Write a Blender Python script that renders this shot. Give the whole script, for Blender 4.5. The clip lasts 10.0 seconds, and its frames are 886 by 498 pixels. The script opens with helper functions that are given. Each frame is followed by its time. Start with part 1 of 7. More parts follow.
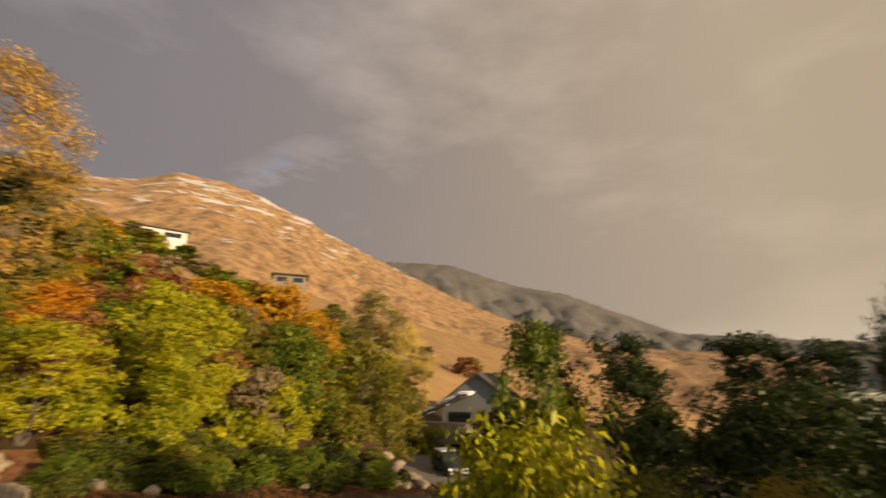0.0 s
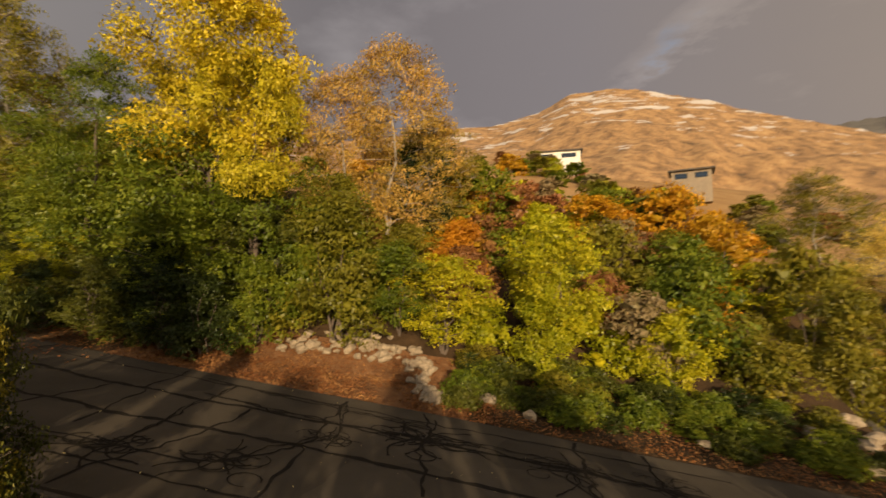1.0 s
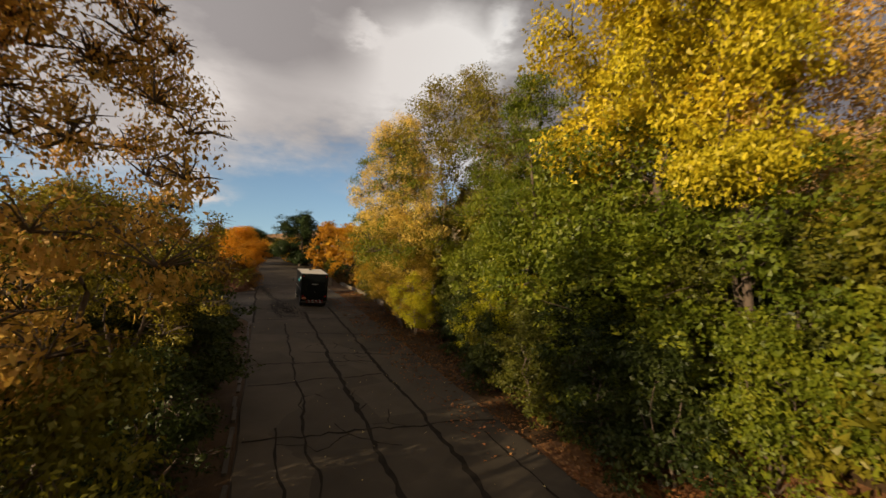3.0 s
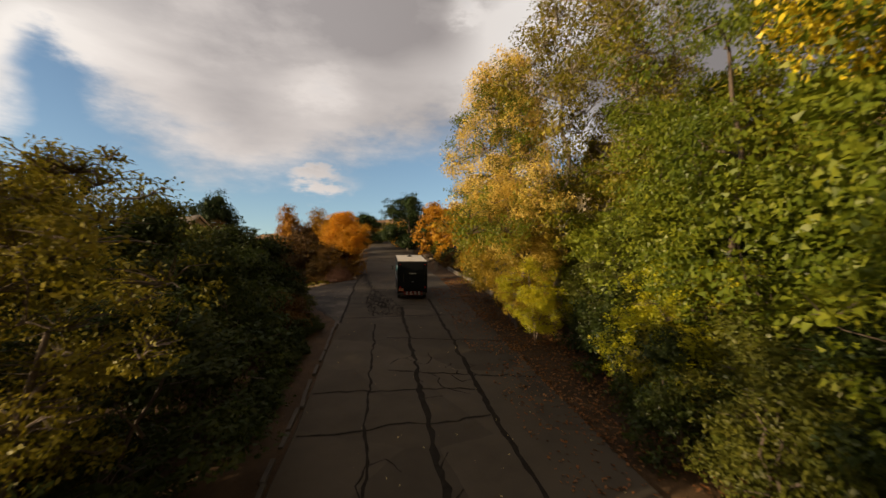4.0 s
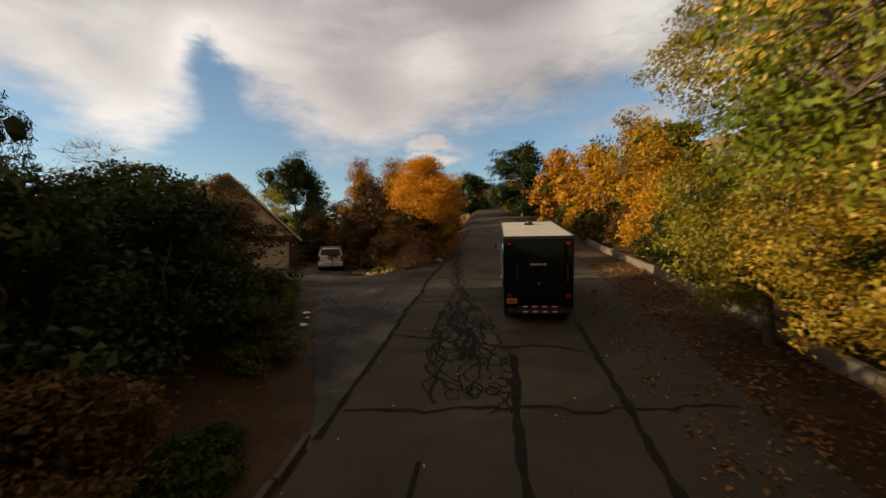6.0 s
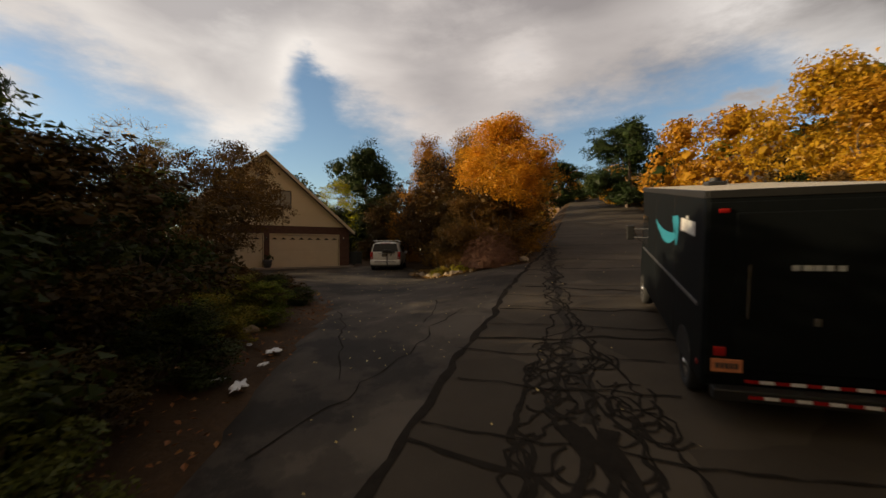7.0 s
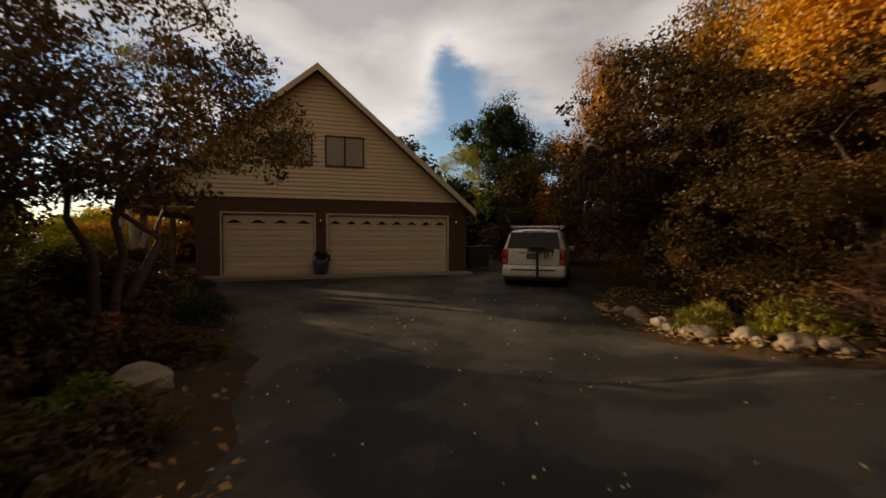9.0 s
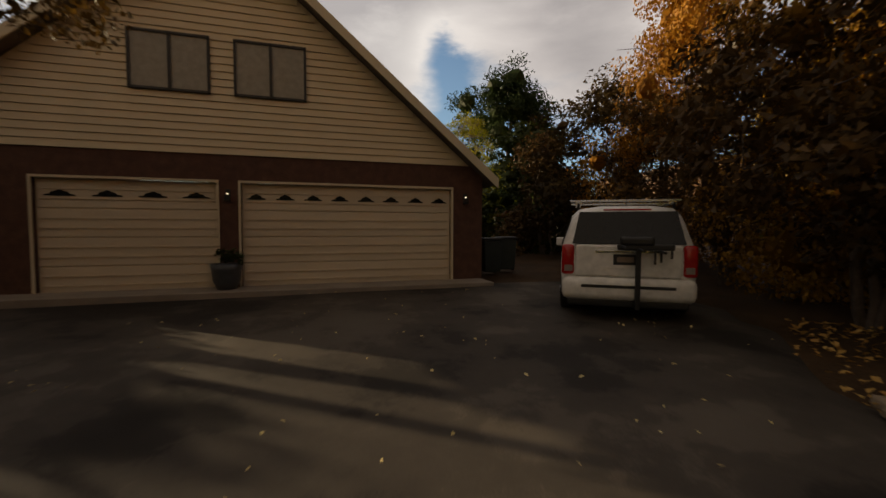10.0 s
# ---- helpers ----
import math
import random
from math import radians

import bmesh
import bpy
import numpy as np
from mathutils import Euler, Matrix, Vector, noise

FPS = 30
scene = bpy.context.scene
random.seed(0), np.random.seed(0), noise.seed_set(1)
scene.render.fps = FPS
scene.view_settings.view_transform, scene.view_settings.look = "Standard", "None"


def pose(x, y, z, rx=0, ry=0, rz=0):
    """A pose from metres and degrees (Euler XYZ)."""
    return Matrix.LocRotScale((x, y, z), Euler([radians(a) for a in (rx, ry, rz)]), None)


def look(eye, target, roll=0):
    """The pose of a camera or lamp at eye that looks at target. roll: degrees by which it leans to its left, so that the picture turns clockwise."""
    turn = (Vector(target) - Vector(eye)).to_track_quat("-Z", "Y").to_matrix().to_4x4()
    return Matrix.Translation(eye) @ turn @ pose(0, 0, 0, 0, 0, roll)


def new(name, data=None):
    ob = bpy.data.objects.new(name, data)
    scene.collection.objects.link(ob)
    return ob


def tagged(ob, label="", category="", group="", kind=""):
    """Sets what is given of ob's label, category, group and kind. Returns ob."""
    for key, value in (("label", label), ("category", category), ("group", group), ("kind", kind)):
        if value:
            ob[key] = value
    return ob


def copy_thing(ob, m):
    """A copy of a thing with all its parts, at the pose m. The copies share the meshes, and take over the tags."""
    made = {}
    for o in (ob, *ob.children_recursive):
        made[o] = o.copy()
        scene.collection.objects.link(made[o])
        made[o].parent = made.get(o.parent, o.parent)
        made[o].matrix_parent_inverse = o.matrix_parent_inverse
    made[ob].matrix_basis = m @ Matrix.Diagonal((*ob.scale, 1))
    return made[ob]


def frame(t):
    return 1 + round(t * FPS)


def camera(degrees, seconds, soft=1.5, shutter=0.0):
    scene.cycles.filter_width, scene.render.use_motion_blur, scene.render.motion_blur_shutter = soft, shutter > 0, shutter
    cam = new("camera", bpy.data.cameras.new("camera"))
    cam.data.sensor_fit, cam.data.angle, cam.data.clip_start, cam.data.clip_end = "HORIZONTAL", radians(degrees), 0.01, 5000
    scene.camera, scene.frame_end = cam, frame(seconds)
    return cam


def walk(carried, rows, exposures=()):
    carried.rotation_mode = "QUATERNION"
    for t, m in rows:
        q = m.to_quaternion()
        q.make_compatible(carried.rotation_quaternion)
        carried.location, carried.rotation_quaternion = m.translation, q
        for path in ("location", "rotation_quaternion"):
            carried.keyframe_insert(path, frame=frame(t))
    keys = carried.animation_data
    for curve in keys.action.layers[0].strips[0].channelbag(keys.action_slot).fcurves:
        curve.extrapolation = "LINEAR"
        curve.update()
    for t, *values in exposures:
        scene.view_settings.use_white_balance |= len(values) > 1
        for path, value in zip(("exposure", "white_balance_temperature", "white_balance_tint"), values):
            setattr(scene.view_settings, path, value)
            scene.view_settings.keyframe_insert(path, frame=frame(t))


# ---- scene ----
EXPOSURES = [(0.0, 0.38), (1.0, 0.33), (3.0, 0.31), (4.5, 0.38), (7.0, 0.28), (10.0, 0.18)]
cam = camera(92.6, 10.0, soft=1.5, shutter=0.2)
PATH = [
    (0.0, (0.331, 0.041, 5.170), (0.282, 1.954, 5.751), -0.00),
    (0.5, (1.099, 2.991, 6.000), (0.015, 4.628, 6.377), -0.22),
    (1.0, (0.411, 5.477, 6.596), (-1.189, 6.669, 6.728), 0.09),
    (1.5, (-1.646, 7.600, 6.809), (-3.558, 8.152, 7.005), -0.09),
    (2.0, (-4.360, 8.487, 7.052), (-6.339, 8.452, 7.338), -0.10),
    (2.5, (-7.179, 8.267, 7.531), (-9.103, 7.812, 7.833), 0.10),
    (3.0, (-9.984, 7.529, 7.898), (-11.825, 6.788, 8.149), 0.66),
    (4.5, (-20.660, 1.252, 9.355), (-22.143, -0.083, 9.488), -0.89),
    (5.0, (-24.841, -2.201, 9.809), (-26.260, -3.604, 9.928), -0.75),
    (5.5, (-27.993, -5.574, 10.060), (-29.335, -7.056, 10.111), -0.74),
    (7.0, (-36.467, -16.207, 9.707), (-37.356, -17.998, 9.716), -0.29),
    (7.5, (-38.006, -19.777, 9.573), (-38.692, -21.656, 9.612), 0.11),
    (8.0, (-39.936, -23.731, 9.775), (-40.382, -25.680, 9.806), 0.40),
    (8.5, (-40.628, -27.237, 9.969), (-40.960, -29.209, 9.944), 0.26),
    (9.0, (-40.981, -30.788, 10.043), (-41.261, -32.768, 9.990), 0.18),
    (9.5, (-41.463, -34.413, 10.011), (-41.694, -36.398, 9.929), 0.28),
    (10.0, (-41.863, -37.919, 9.955), (-42.161, -39.894, 9.854), 0.17),
]
walk(cam, [(t, look(eye, target, roll)) for t, eye, target, roll in PATH], exposures=EXPOSURES)

# ---- light ----
SUN_AZ = 62.0          # shadows fall towards this turn from +y to -x
SUN_EL = 12.5
away = Vector((-math.sin(radians(SUN_AZ)) * math.cos(radians(SUN_EL)), math.cos(radians(SUN_AZ)) * math.cos(radians(SUN_EL)), -math.sin(radians(SUN_EL))))
sun_data = bpy.data.lights.new("sun", "SUN")
sun_data.energy, sun_data.angle, sun_data.color = 5.0, radians(0.6), (1.0, 0.76, 0.46)
sun = new("sun", sun_data)
sun.matrix_world = Matrix.Translation((0, 0, 60)) @ away.to_track_quat("-Z", "Y").to_matrix().to_4x4()


def make_world():
    world = bpy.data.worlds.new("sky")
    scene.world = world
    world.use_nodes = True
    nt = world.node_tree
    nt.nodes.clear()

    def nd(kind, **kw):
        n = nt.nodes.new(kind)
        for k, v in kw.items():
            n.inputs[k.replace("_", " ")].default_value = v
        return n
    out = nt.nodes.new("ShaderNodeOutputWorld")
    sky = nt.nodes.new("ShaderNodeTexSky")
    sky.sky_type, sky.sun_disc = "NISHITA", False
    sky.sun_elevation = radians(SUN_EL)
    toward = -away
    sky.sun_rotation = math.atan2(toward.x, toward.y)
    sky.air_density, sky.dust_density, sky.ozone_density = 1.0, 0.3, 1.6
    bg_sky = nt.nodes.new("ShaderNodeBackground")
    bg_sky.inputs["Strength"].default_value = 0.125
    nt.links.new(sky.outputs[0], bg_sky.inputs["Color"])
    tc = nt.nodes.new("ShaderNodeTexCoord")
    sep = nt.nodes.new("ShaderNodeSeparateXYZ")
    nt.links.new(tc.outputs["Generated"], sep.inputs[0])

    def math_node(op, a, b=None, clamp=False):
        n = nt.nodes.new("ShaderNodeMath")
        n.operation, n.use_clamp = op, clamp
        for i, v in enumerate((a, b)):
            if v is None:
                continue
            if isinstance(v, (int, float)):
                n.inputs[i].default_value = v
            else:
                nt.links.new(v, n.inputs[i])
        return n.outputs[0]
    # bearing (from +y towards -x) and height of each direction, in degrees
    bearing = math_node("ADD", math_node("MULTIPLY", math_node("ARCTAN2", math_node("MULTIPLY", sep.outputs["Y"], -1.0), math_node("MULTIPLY", sep.outputs["X"], -1.0)), 57.2958), 90.0)
    height = math_node("MULTIPLY", math_node("ARCSINE", sep.outputs["Z"]), 57.2958)

    def noise_of(scale, detail, rough, shift, flat=2.2, distortion=0.0):
        mp = nt.nodes.new("ShaderNodeMapping")
        mp.inputs["Scale"].default_value = (1, 1, flat)
        mp.inputs["Location"].default_value = shift
        nt.links.new(tc.outputs["Generated"], mp.inputs[0])
        n = nd("ShaderNodeTexNoise", Scale=scale, Detail=detail, Roughness=rough, Distortion=distortion)
        nt.links.new(mp.outputs[0], n.inputs["Vector"])
        return math_node("SUBTRACT", n.outputs["Fac"], 0.5)
    ragged = noise_of(7.0, 8.0, 0.6, (3.1, 0.4, 1.0))
    billow = noise_of(3.2, 7.0, 0.55, (1.3, 5.2, 2.0), 2.6, 0.3)
    swell = noise_of(2.3, 2.0, 0.45, (4.4, 0.7, 3.0), 2.0)
    wisp = noise_of(14.0, 8.0, 0.62, (0.3, 1.2, 7.0), 3.0)
    az = math_node("ADD", bearing, math_node("MULTIPLY", billow, 9.0))
    el = math_node("ADD", height, math_node("ADD", math_node("MULTIPLY", ragged, 9.0), math_node("MULTIPLY", wisp, 5.0)))

    def by_bearing(stops):
        r = nt.nodes.new("ShaderNodeValToRGB")
        els = r.color_ramp.elements
        els.remove(els[1])
        els[0].position = 0.0
        for i, (deg, col) in enumerate(stops):
            e = els[0] if i == 0 else els.new((deg + 90) / 360)
            e.color = (*col, 1) if isinstance(col, tuple) else (col / 60, col / 60, col / 60, 1)
        nt.links.new(math_node("DIVIDE", math_node("ADD", az, 90.0), 360.0), r.inputs[0])
        return r.outputs[0]

    def spot(deg, up, wide, tall, turn=0.0):
        """A soft oval of cloud or of clear sky round one direction."""
        c, k = math.cos(radians(turn)), math.sin(radians(turn))
        u, v = math_node("SUBTRACT", az, deg), math_node("SUBTRACT", el, up)
        p = math_node("ADD", math_node("MULTIPLY", u, c / wide), math_node("MULTIPLY", v, k / wide))
        q = math_node("SUBTRACT", math_node("MULTIPLY", v, c / tall), math_node("MULTIPLY", u, k / tall))
        r2 = math_node("ADD", math_node("MULTIPLY", p, p), math_node("MULTIPLY", q, q))
        return math_node("POWER", 2.71828, math_node("MULTIPLY", r2, -1.0))
    # lower edge of the cloud deck by bearing: down to the ridge over the mountain, lifted up the road
    edge = math_node("MULTIPLY", by_bearing([(-90, 0.0), (96, 0.0), (108, 14.0), (118, 20.0), (127, 19.5), (135, 18.0), (141, 16.0), (147, 14.0), (152.5, 13.0), (158, 14.0), (164, 17.0), (168.5, 18.5), (171.5, 19.5), (174.5, 15.5), (178, 11.5), (182, 12.8), (187, 16.5), (194, 20.0), (207, 20.5), (228, 14.0), (250, 0.0)]), 60.0)
    above = math_node("SUBTRACT", el, edge)
    clear = math_node("ADD", math_node("MULTIPLY", spot(171.5, 21.5, 6.0, 2.4, 55), 6.0), math_node("ADD", math_node("MULTIPLY", spot(144, 25.0, 5.0, 2.4), 6.5), math_node("ADD", math_node("MULTIPLY", spot(25, 26.0, 10.0, 4.2, -20), 14.0), math_node("ADD", math_node("MULTIPLY", spot(123.5, 33.8, 2.8, 1.7, 20), 11.0), math_node("MULTIPLY", spot(102.5, 35, 2.2, 4.0, 30), 13.0)))))
    puffs = math_node("ADD", math_node("MULTIPLY", spot(143.5, 13.3, 3.6, 1.3), 9.0), math_node("ADD", math_node("MULTIPLY", spot(203, 14.5, 6.0, 1.8), 9.0), math_node("MULTIPLY", spot(118, 15.0, 8.0, 1.6), 7.0)))
    open_sky = math_node("MULTIPLY", clear, math_node("ADD", 1.0, math_node("MULTIPLY", wisp, 0.5)))
    depth = math_node("SUBTRACT", math_node("MAXIMUM", math_node("MINIMUM", above, 16.0), math_node("SUBTRACT", puffs, 4.0)), open_sky)
    ramp_c = nt.nodes.new("ShaderNodeMapRange")
    ramp_c.interpolation_type = "SMOOTHSTEP"
    ramp_c.inputs["From Min"].default_value, ramp_c.inputs["From Max"].default_value = -3.6, 4.4
    nt.links.new(depth, ramp_c.inputs["Value"])
    # thick bellies are grey, warm down the valley; thin rims catch the sun
    belly = by_bearing([(-90, (0.34, 0.26, 0.18)), (-40, (0.37, 0.29, 0.205)), (-12, (0.29, 0.23, 0.18)), (12, (0.225, 0.188, 0.168)), (35, (0.19, 0.168, 0.17)), (70, (0.15, 0.135, 0.139)), (100, (0.20, 0.182, 0.176)), (125, (0.25, 0.224, 0.217)), (150, (0.30, 0.272, 0.266)), (182, (0.41, 0.38, 0.37)), (200, (0.42, 0.385, 0.37)), (240, (0.38, 0.34, 0.31))])
    rim = by_bearing([(-90, (0.45, 0.37, 0.26)), (-40, (0.45, 0.36, 0.26)), (0, (0.42, 0.34, 0.27)), (40, (0.30, 0.265, 0.265)), (80, (0.28, 0.26, 0.26)), (105, (0.66, 0.63, 0.60)), (130, (0.56, 0.51, 0.48)), (160, (0.64, 0.58, 0.54)), (178, (0.76, 0.71, 0.66)), (205, (0.80, 0.74, 0.68)), (250, (0.6, 0.53, 0.46))])
    thin = nt.nodes.new("ShaderNodeMapRange")
    thin.interpolation_type = "SMOOTHSTEP"
    thin.inputs["From Min"].default_value, thin.inputs["From Max"].default_value = 13.0, 1.0
    nt.links.new(math_node("MINIMUM", depth, 13.5), thin.inputs["Value"])
    glow = math_node("ADD", math_node("MULTIPLY", thin.outputs[0], 0.7), math_node("ADD", math_node("MULTIPLY", spot(114, 31, 12.0, 5.5, -20), 1.25), math_node("MULTIPLY", math_node("ADD", math_node("ADD", math_node("MULTIPLY", swell, 1.5), math_node("MULTIPLY", billow, 0.55)), math_node("ADD", math_node("MULTIPLY", ragged, 0.4), math_node("MULTIPLY", wisp, 0.25))), 1.9)), True)
    glow = math_node("SUBTRACT", glow, math_node("MULTIPLY", spot(-12, 13, 24.0, 5.0), 0.5), True)
    tint = nt.nodes.new("ShaderNodeMix")
    tint.data_type = "RGBA"
    nt.links.new(glow, tint.inputs[0])
    nt.links.new(belly, tint.inputs[6])
    nt.links.new(rim, tint.inputs[7])
    bg_cloud = nt.nodes.new("ShaderNodeBackground")
    bg_cloud.inputs["Strength"].default_value = 1.0
    nt.links.new(tint.outputs[2], bg_cloud.inputs["Color"])
    mix = nt.nodes.new("ShaderNodeMixShader")
    nt.links.new(ramp_c.outputs[0], mix.inputs[0])
    nt.links.new(bg_sky.outputs[0], mix.inputs[1])
    nt.links.new(bg_cloud.outputs[0], mix.inputs[2])
    nt.links.new(mix.outputs[0], out.inputs["Surface"])


make_world()

# ---- materials ----
def material(name):
    m = bpy.data.materials.new(name)
    m.use_nodes = True
    return m, m.node_tree, m.node_tree.nodes["Principled BSDF"]


def node(nt, kind, **kw):
    n = nt.nodes.new(kind)
    for k, v in kw.items():
        n.inputs[k.replace("_", " ")].default_value = v
    return n


def ramp_of(nt, fac, stops):
    r = nt.nodes.new("ShaderNodeValToRGB")
    els = r.color_ramp.elements
    while len(els) > 1:
        els.remove(els[-1])
    els[0].position, els[0].color = stops[0][0], (*stops[0][1], 1)
    for p, c in stops[1:]:
        els.new(p).color = (*c, 1)
    nt.links.new(fac, r.inputs[0])
    return r.outputs[0]


def rough_mat(name, stops, scale, rough=0.85, bump=0.3, fine=30.0, metallic=0.0, dist=0.02, spec=0.4, detail=8.0, slabs=0.0, blend=0.4):
    """A surface of mottled colour at two scales, with relief."""
    m, nt, b = material(name)
    tc = nt.nodes.new("ShaderNodeTexCoord")
    n1 = node(nt, "ShaderNodeTexNoise", Scale=scale, Detail=detail, Roughness=0.6)
    n2 = node(nt, "ShaderNodeTexNoise", Scale=fine, Detail=6.0, Roughness=0.7)
    for n in (n1, n2):
        nt.links.new(tc.outputs["Object"], n.inputs["Vector"])
    mixv = node(nt, "ShaderNodeMix")
    mixv.inputs[0].default_value = blend
    nt.links.new(n1.outputs["Fac"], mixv.inputs[2])
    nt.links.new(n2.outputs["Fac"], mixv.inputs[3])
    col = ramp_of(nt, mixv.outputs[0], stops)
    if slabs:
        # patches of differing age, with crooked edges
        warp = node(nt, "ShaderNodeTexNoise", Scale=0.5, Detail=4.0)
        nt.links.new(tc.outputs["Object"], warp.inputs["Vector"])
        bend = nt.nodes.new("ShaderNodeMix")
        bend.data_type = "VECTOR"
        bend.inputs[0].default_value = 0.35
        nt.links.new(tc.outputs["Object"], bend.inputs[4])
        nt.links.new(warp.outputs["Color"], bend.inputs[5])
        cell = node(nt, "ShaderNodeTexVoronoi", Scale=slabs)
        nt.links.new(bend.outputs[1], cell.inputs["Vector"])
        hs = nt.nodes.new("ShaderNodeHueSaturation")
        mr = node(nt, "ShaderNodeMapRange")
        mr.inputs["To Min"].default_value, mr.inputs["To Max"].default_value = 0.72, 1.28
        nt.links.new(cell.outputs["Color"], mr.inputs["Value"])
        nt.links.new(mr.outputs[0], hs.inputs["Value"])
        nt.links.new(col, hs.inputs["Color"])
        col = hs.outputs[0]
    nt.links.new(col, b.inputs["Base Color"])
    bp = node(nt, "ShaderNodeBump", Strength=bump, Distance=dist)
    nt.links.new(n2.outputs["Fac"], bp.inputs["Height"])
    nt.links.new(bp.outputs[0], b.inputs["Normal"])
    b.inputs["Roughness"].default_value, b.inputs["Metallic"].default_value = rough, metallic
    b.inputs["Specular IOR Level"].default_value = spec
    return m


def plain(name, col, rough=0.5, metallic=0.0, spec=0.5, emit=0.0):
    m, nt, b = material(name)
    tc = nt.nodes.new("ShaderNodeTexCoord")
    n = node(nt, "ShaderNodeTexNoise", Scale=9.0, Detail=6.0)
    nt.links.new(tc.outputs["Object"], n.inputs["Vector"])
    nt.links.new(ramp_of(nt, n.outputs["Fac"], [(0.3, tuple(c * 0.85 for c in col)), (0.7, tuple(min(1, c * 1.1) for c in col))]), b.inputs["Base Color"])
    b.inputs["Roughness"].default_value, b.inputs["Metallic"].default_value = rough, metallic
    b.inputs["Specular IOR Level"].default_value = spec
    if emit:
        b.inputs["Emission Color"].default_value, b.inputs["Emission Strength"].default_value = (*col, 1), emit
    return m


def leaf_mat(name, cols, through_light=0.25):
    """Leaves: each one its own shade between the given colours, letting some light through."""
    m, nt, b = material(name)
    geo = nt.nodes.new("ShaderNodeNewGeometry")
    info = nt.nodes.new("ShaderNodeObjectInfo")
    tc = nt.nodes.new("ShaderNodeTexCoord")
    patch = node(nt, "ShaderNodeTexNoise", Scale=0.55, Detail=3.0)
    nt.links.new(tc.outputs["Object"], patch.inputs["Vector"])
    mixv = node(nt, "ShaderNodeMix")
    mixv.inputs[0].default_value = 0.6
    nt.links.new(geo.outputs["Random Per Island"], mixv.inputs[2])
    st = node(nt, "ShaderNodeMapRange")
    st.inputs["From Min"].default_value, st.inputs["From Max"].default_value = 0.3, 0.7
    nt.links.new(patch.outputs["Fac"], st.inputs["Value"])
    nt.links.new(st.outputs[0], mixv.inputs[3])
    stops = [(i / (len(cols) - 1) if len(cols) > 1 else 0.0, c) for i, c in enumerate(cols)]
    col = ramp_of(nt, mixv.outputs[0], stops)
    hsv = node(nt, "ShaderNodeHueSaturation")
    mh = node(nt, "ShaderNodeMapRange")
    mh.inputs["To Min"].default_value, mh.inputs["To Max"].default_value = 0.51, 0.488
    nt.links.new(info.outputs["Random"], mh.inputs["Value"])
    nt.links.new(mh.outputs[0], hsv.inputs["Hue"])
    mr = node(nt, "ShaderNodeMapRange")
    mr.inputs["To Min"].default_value, mr.inputs["To Max"].default_value = 0.8, 1.2
    nt.links.new(info.outputs["Random"], mr.inputs["Value"])
    nt.links.new(mr.outputs[0], hsv.inputs["Value"])
    nt.links.new(col, hsv.inputs["Color"])
    dif, tr, mx = nt.nodes.new("ShaderNodeBsdfDiffuse"), nt.nodes.new("ShaderNodeBsdfTranslucent"), nt.nodes.new("ShaderNodeMixShader")
    mx.inputs[0].default_value = through_light
    gl, mg = nt.nodes.new("ShaderNodeBsdfGlossy"), nt.nodes.new("ShaderNodeMixShader")
    gl.inputs["Roughness"].default_value = 0.45
    gl.inputs["Color"].default_value = (0.8, 0.8, 0.8, 1)
    mg.inputs[0].default_value = 0.02
    nt.links.new(hsv.outputs[0], dif.inputs["Color"])
    nt.links.new(hsv.outputs[0], tr.inputs["Color"])
    nt.links.new(dif.outputs[0], mx.inputs[1])
    nt.links.new(tr.outputs[0], mx.inputs[2])
    nt.links.new(mx.outputs[0], mg.inputs[1])
    nt.links.new(gl.outputs[0], mg.inputs[2])
    nt.links.new(mg.outputs[0], nt.nodes["Material Output"].inputs["Surface"])
    return m


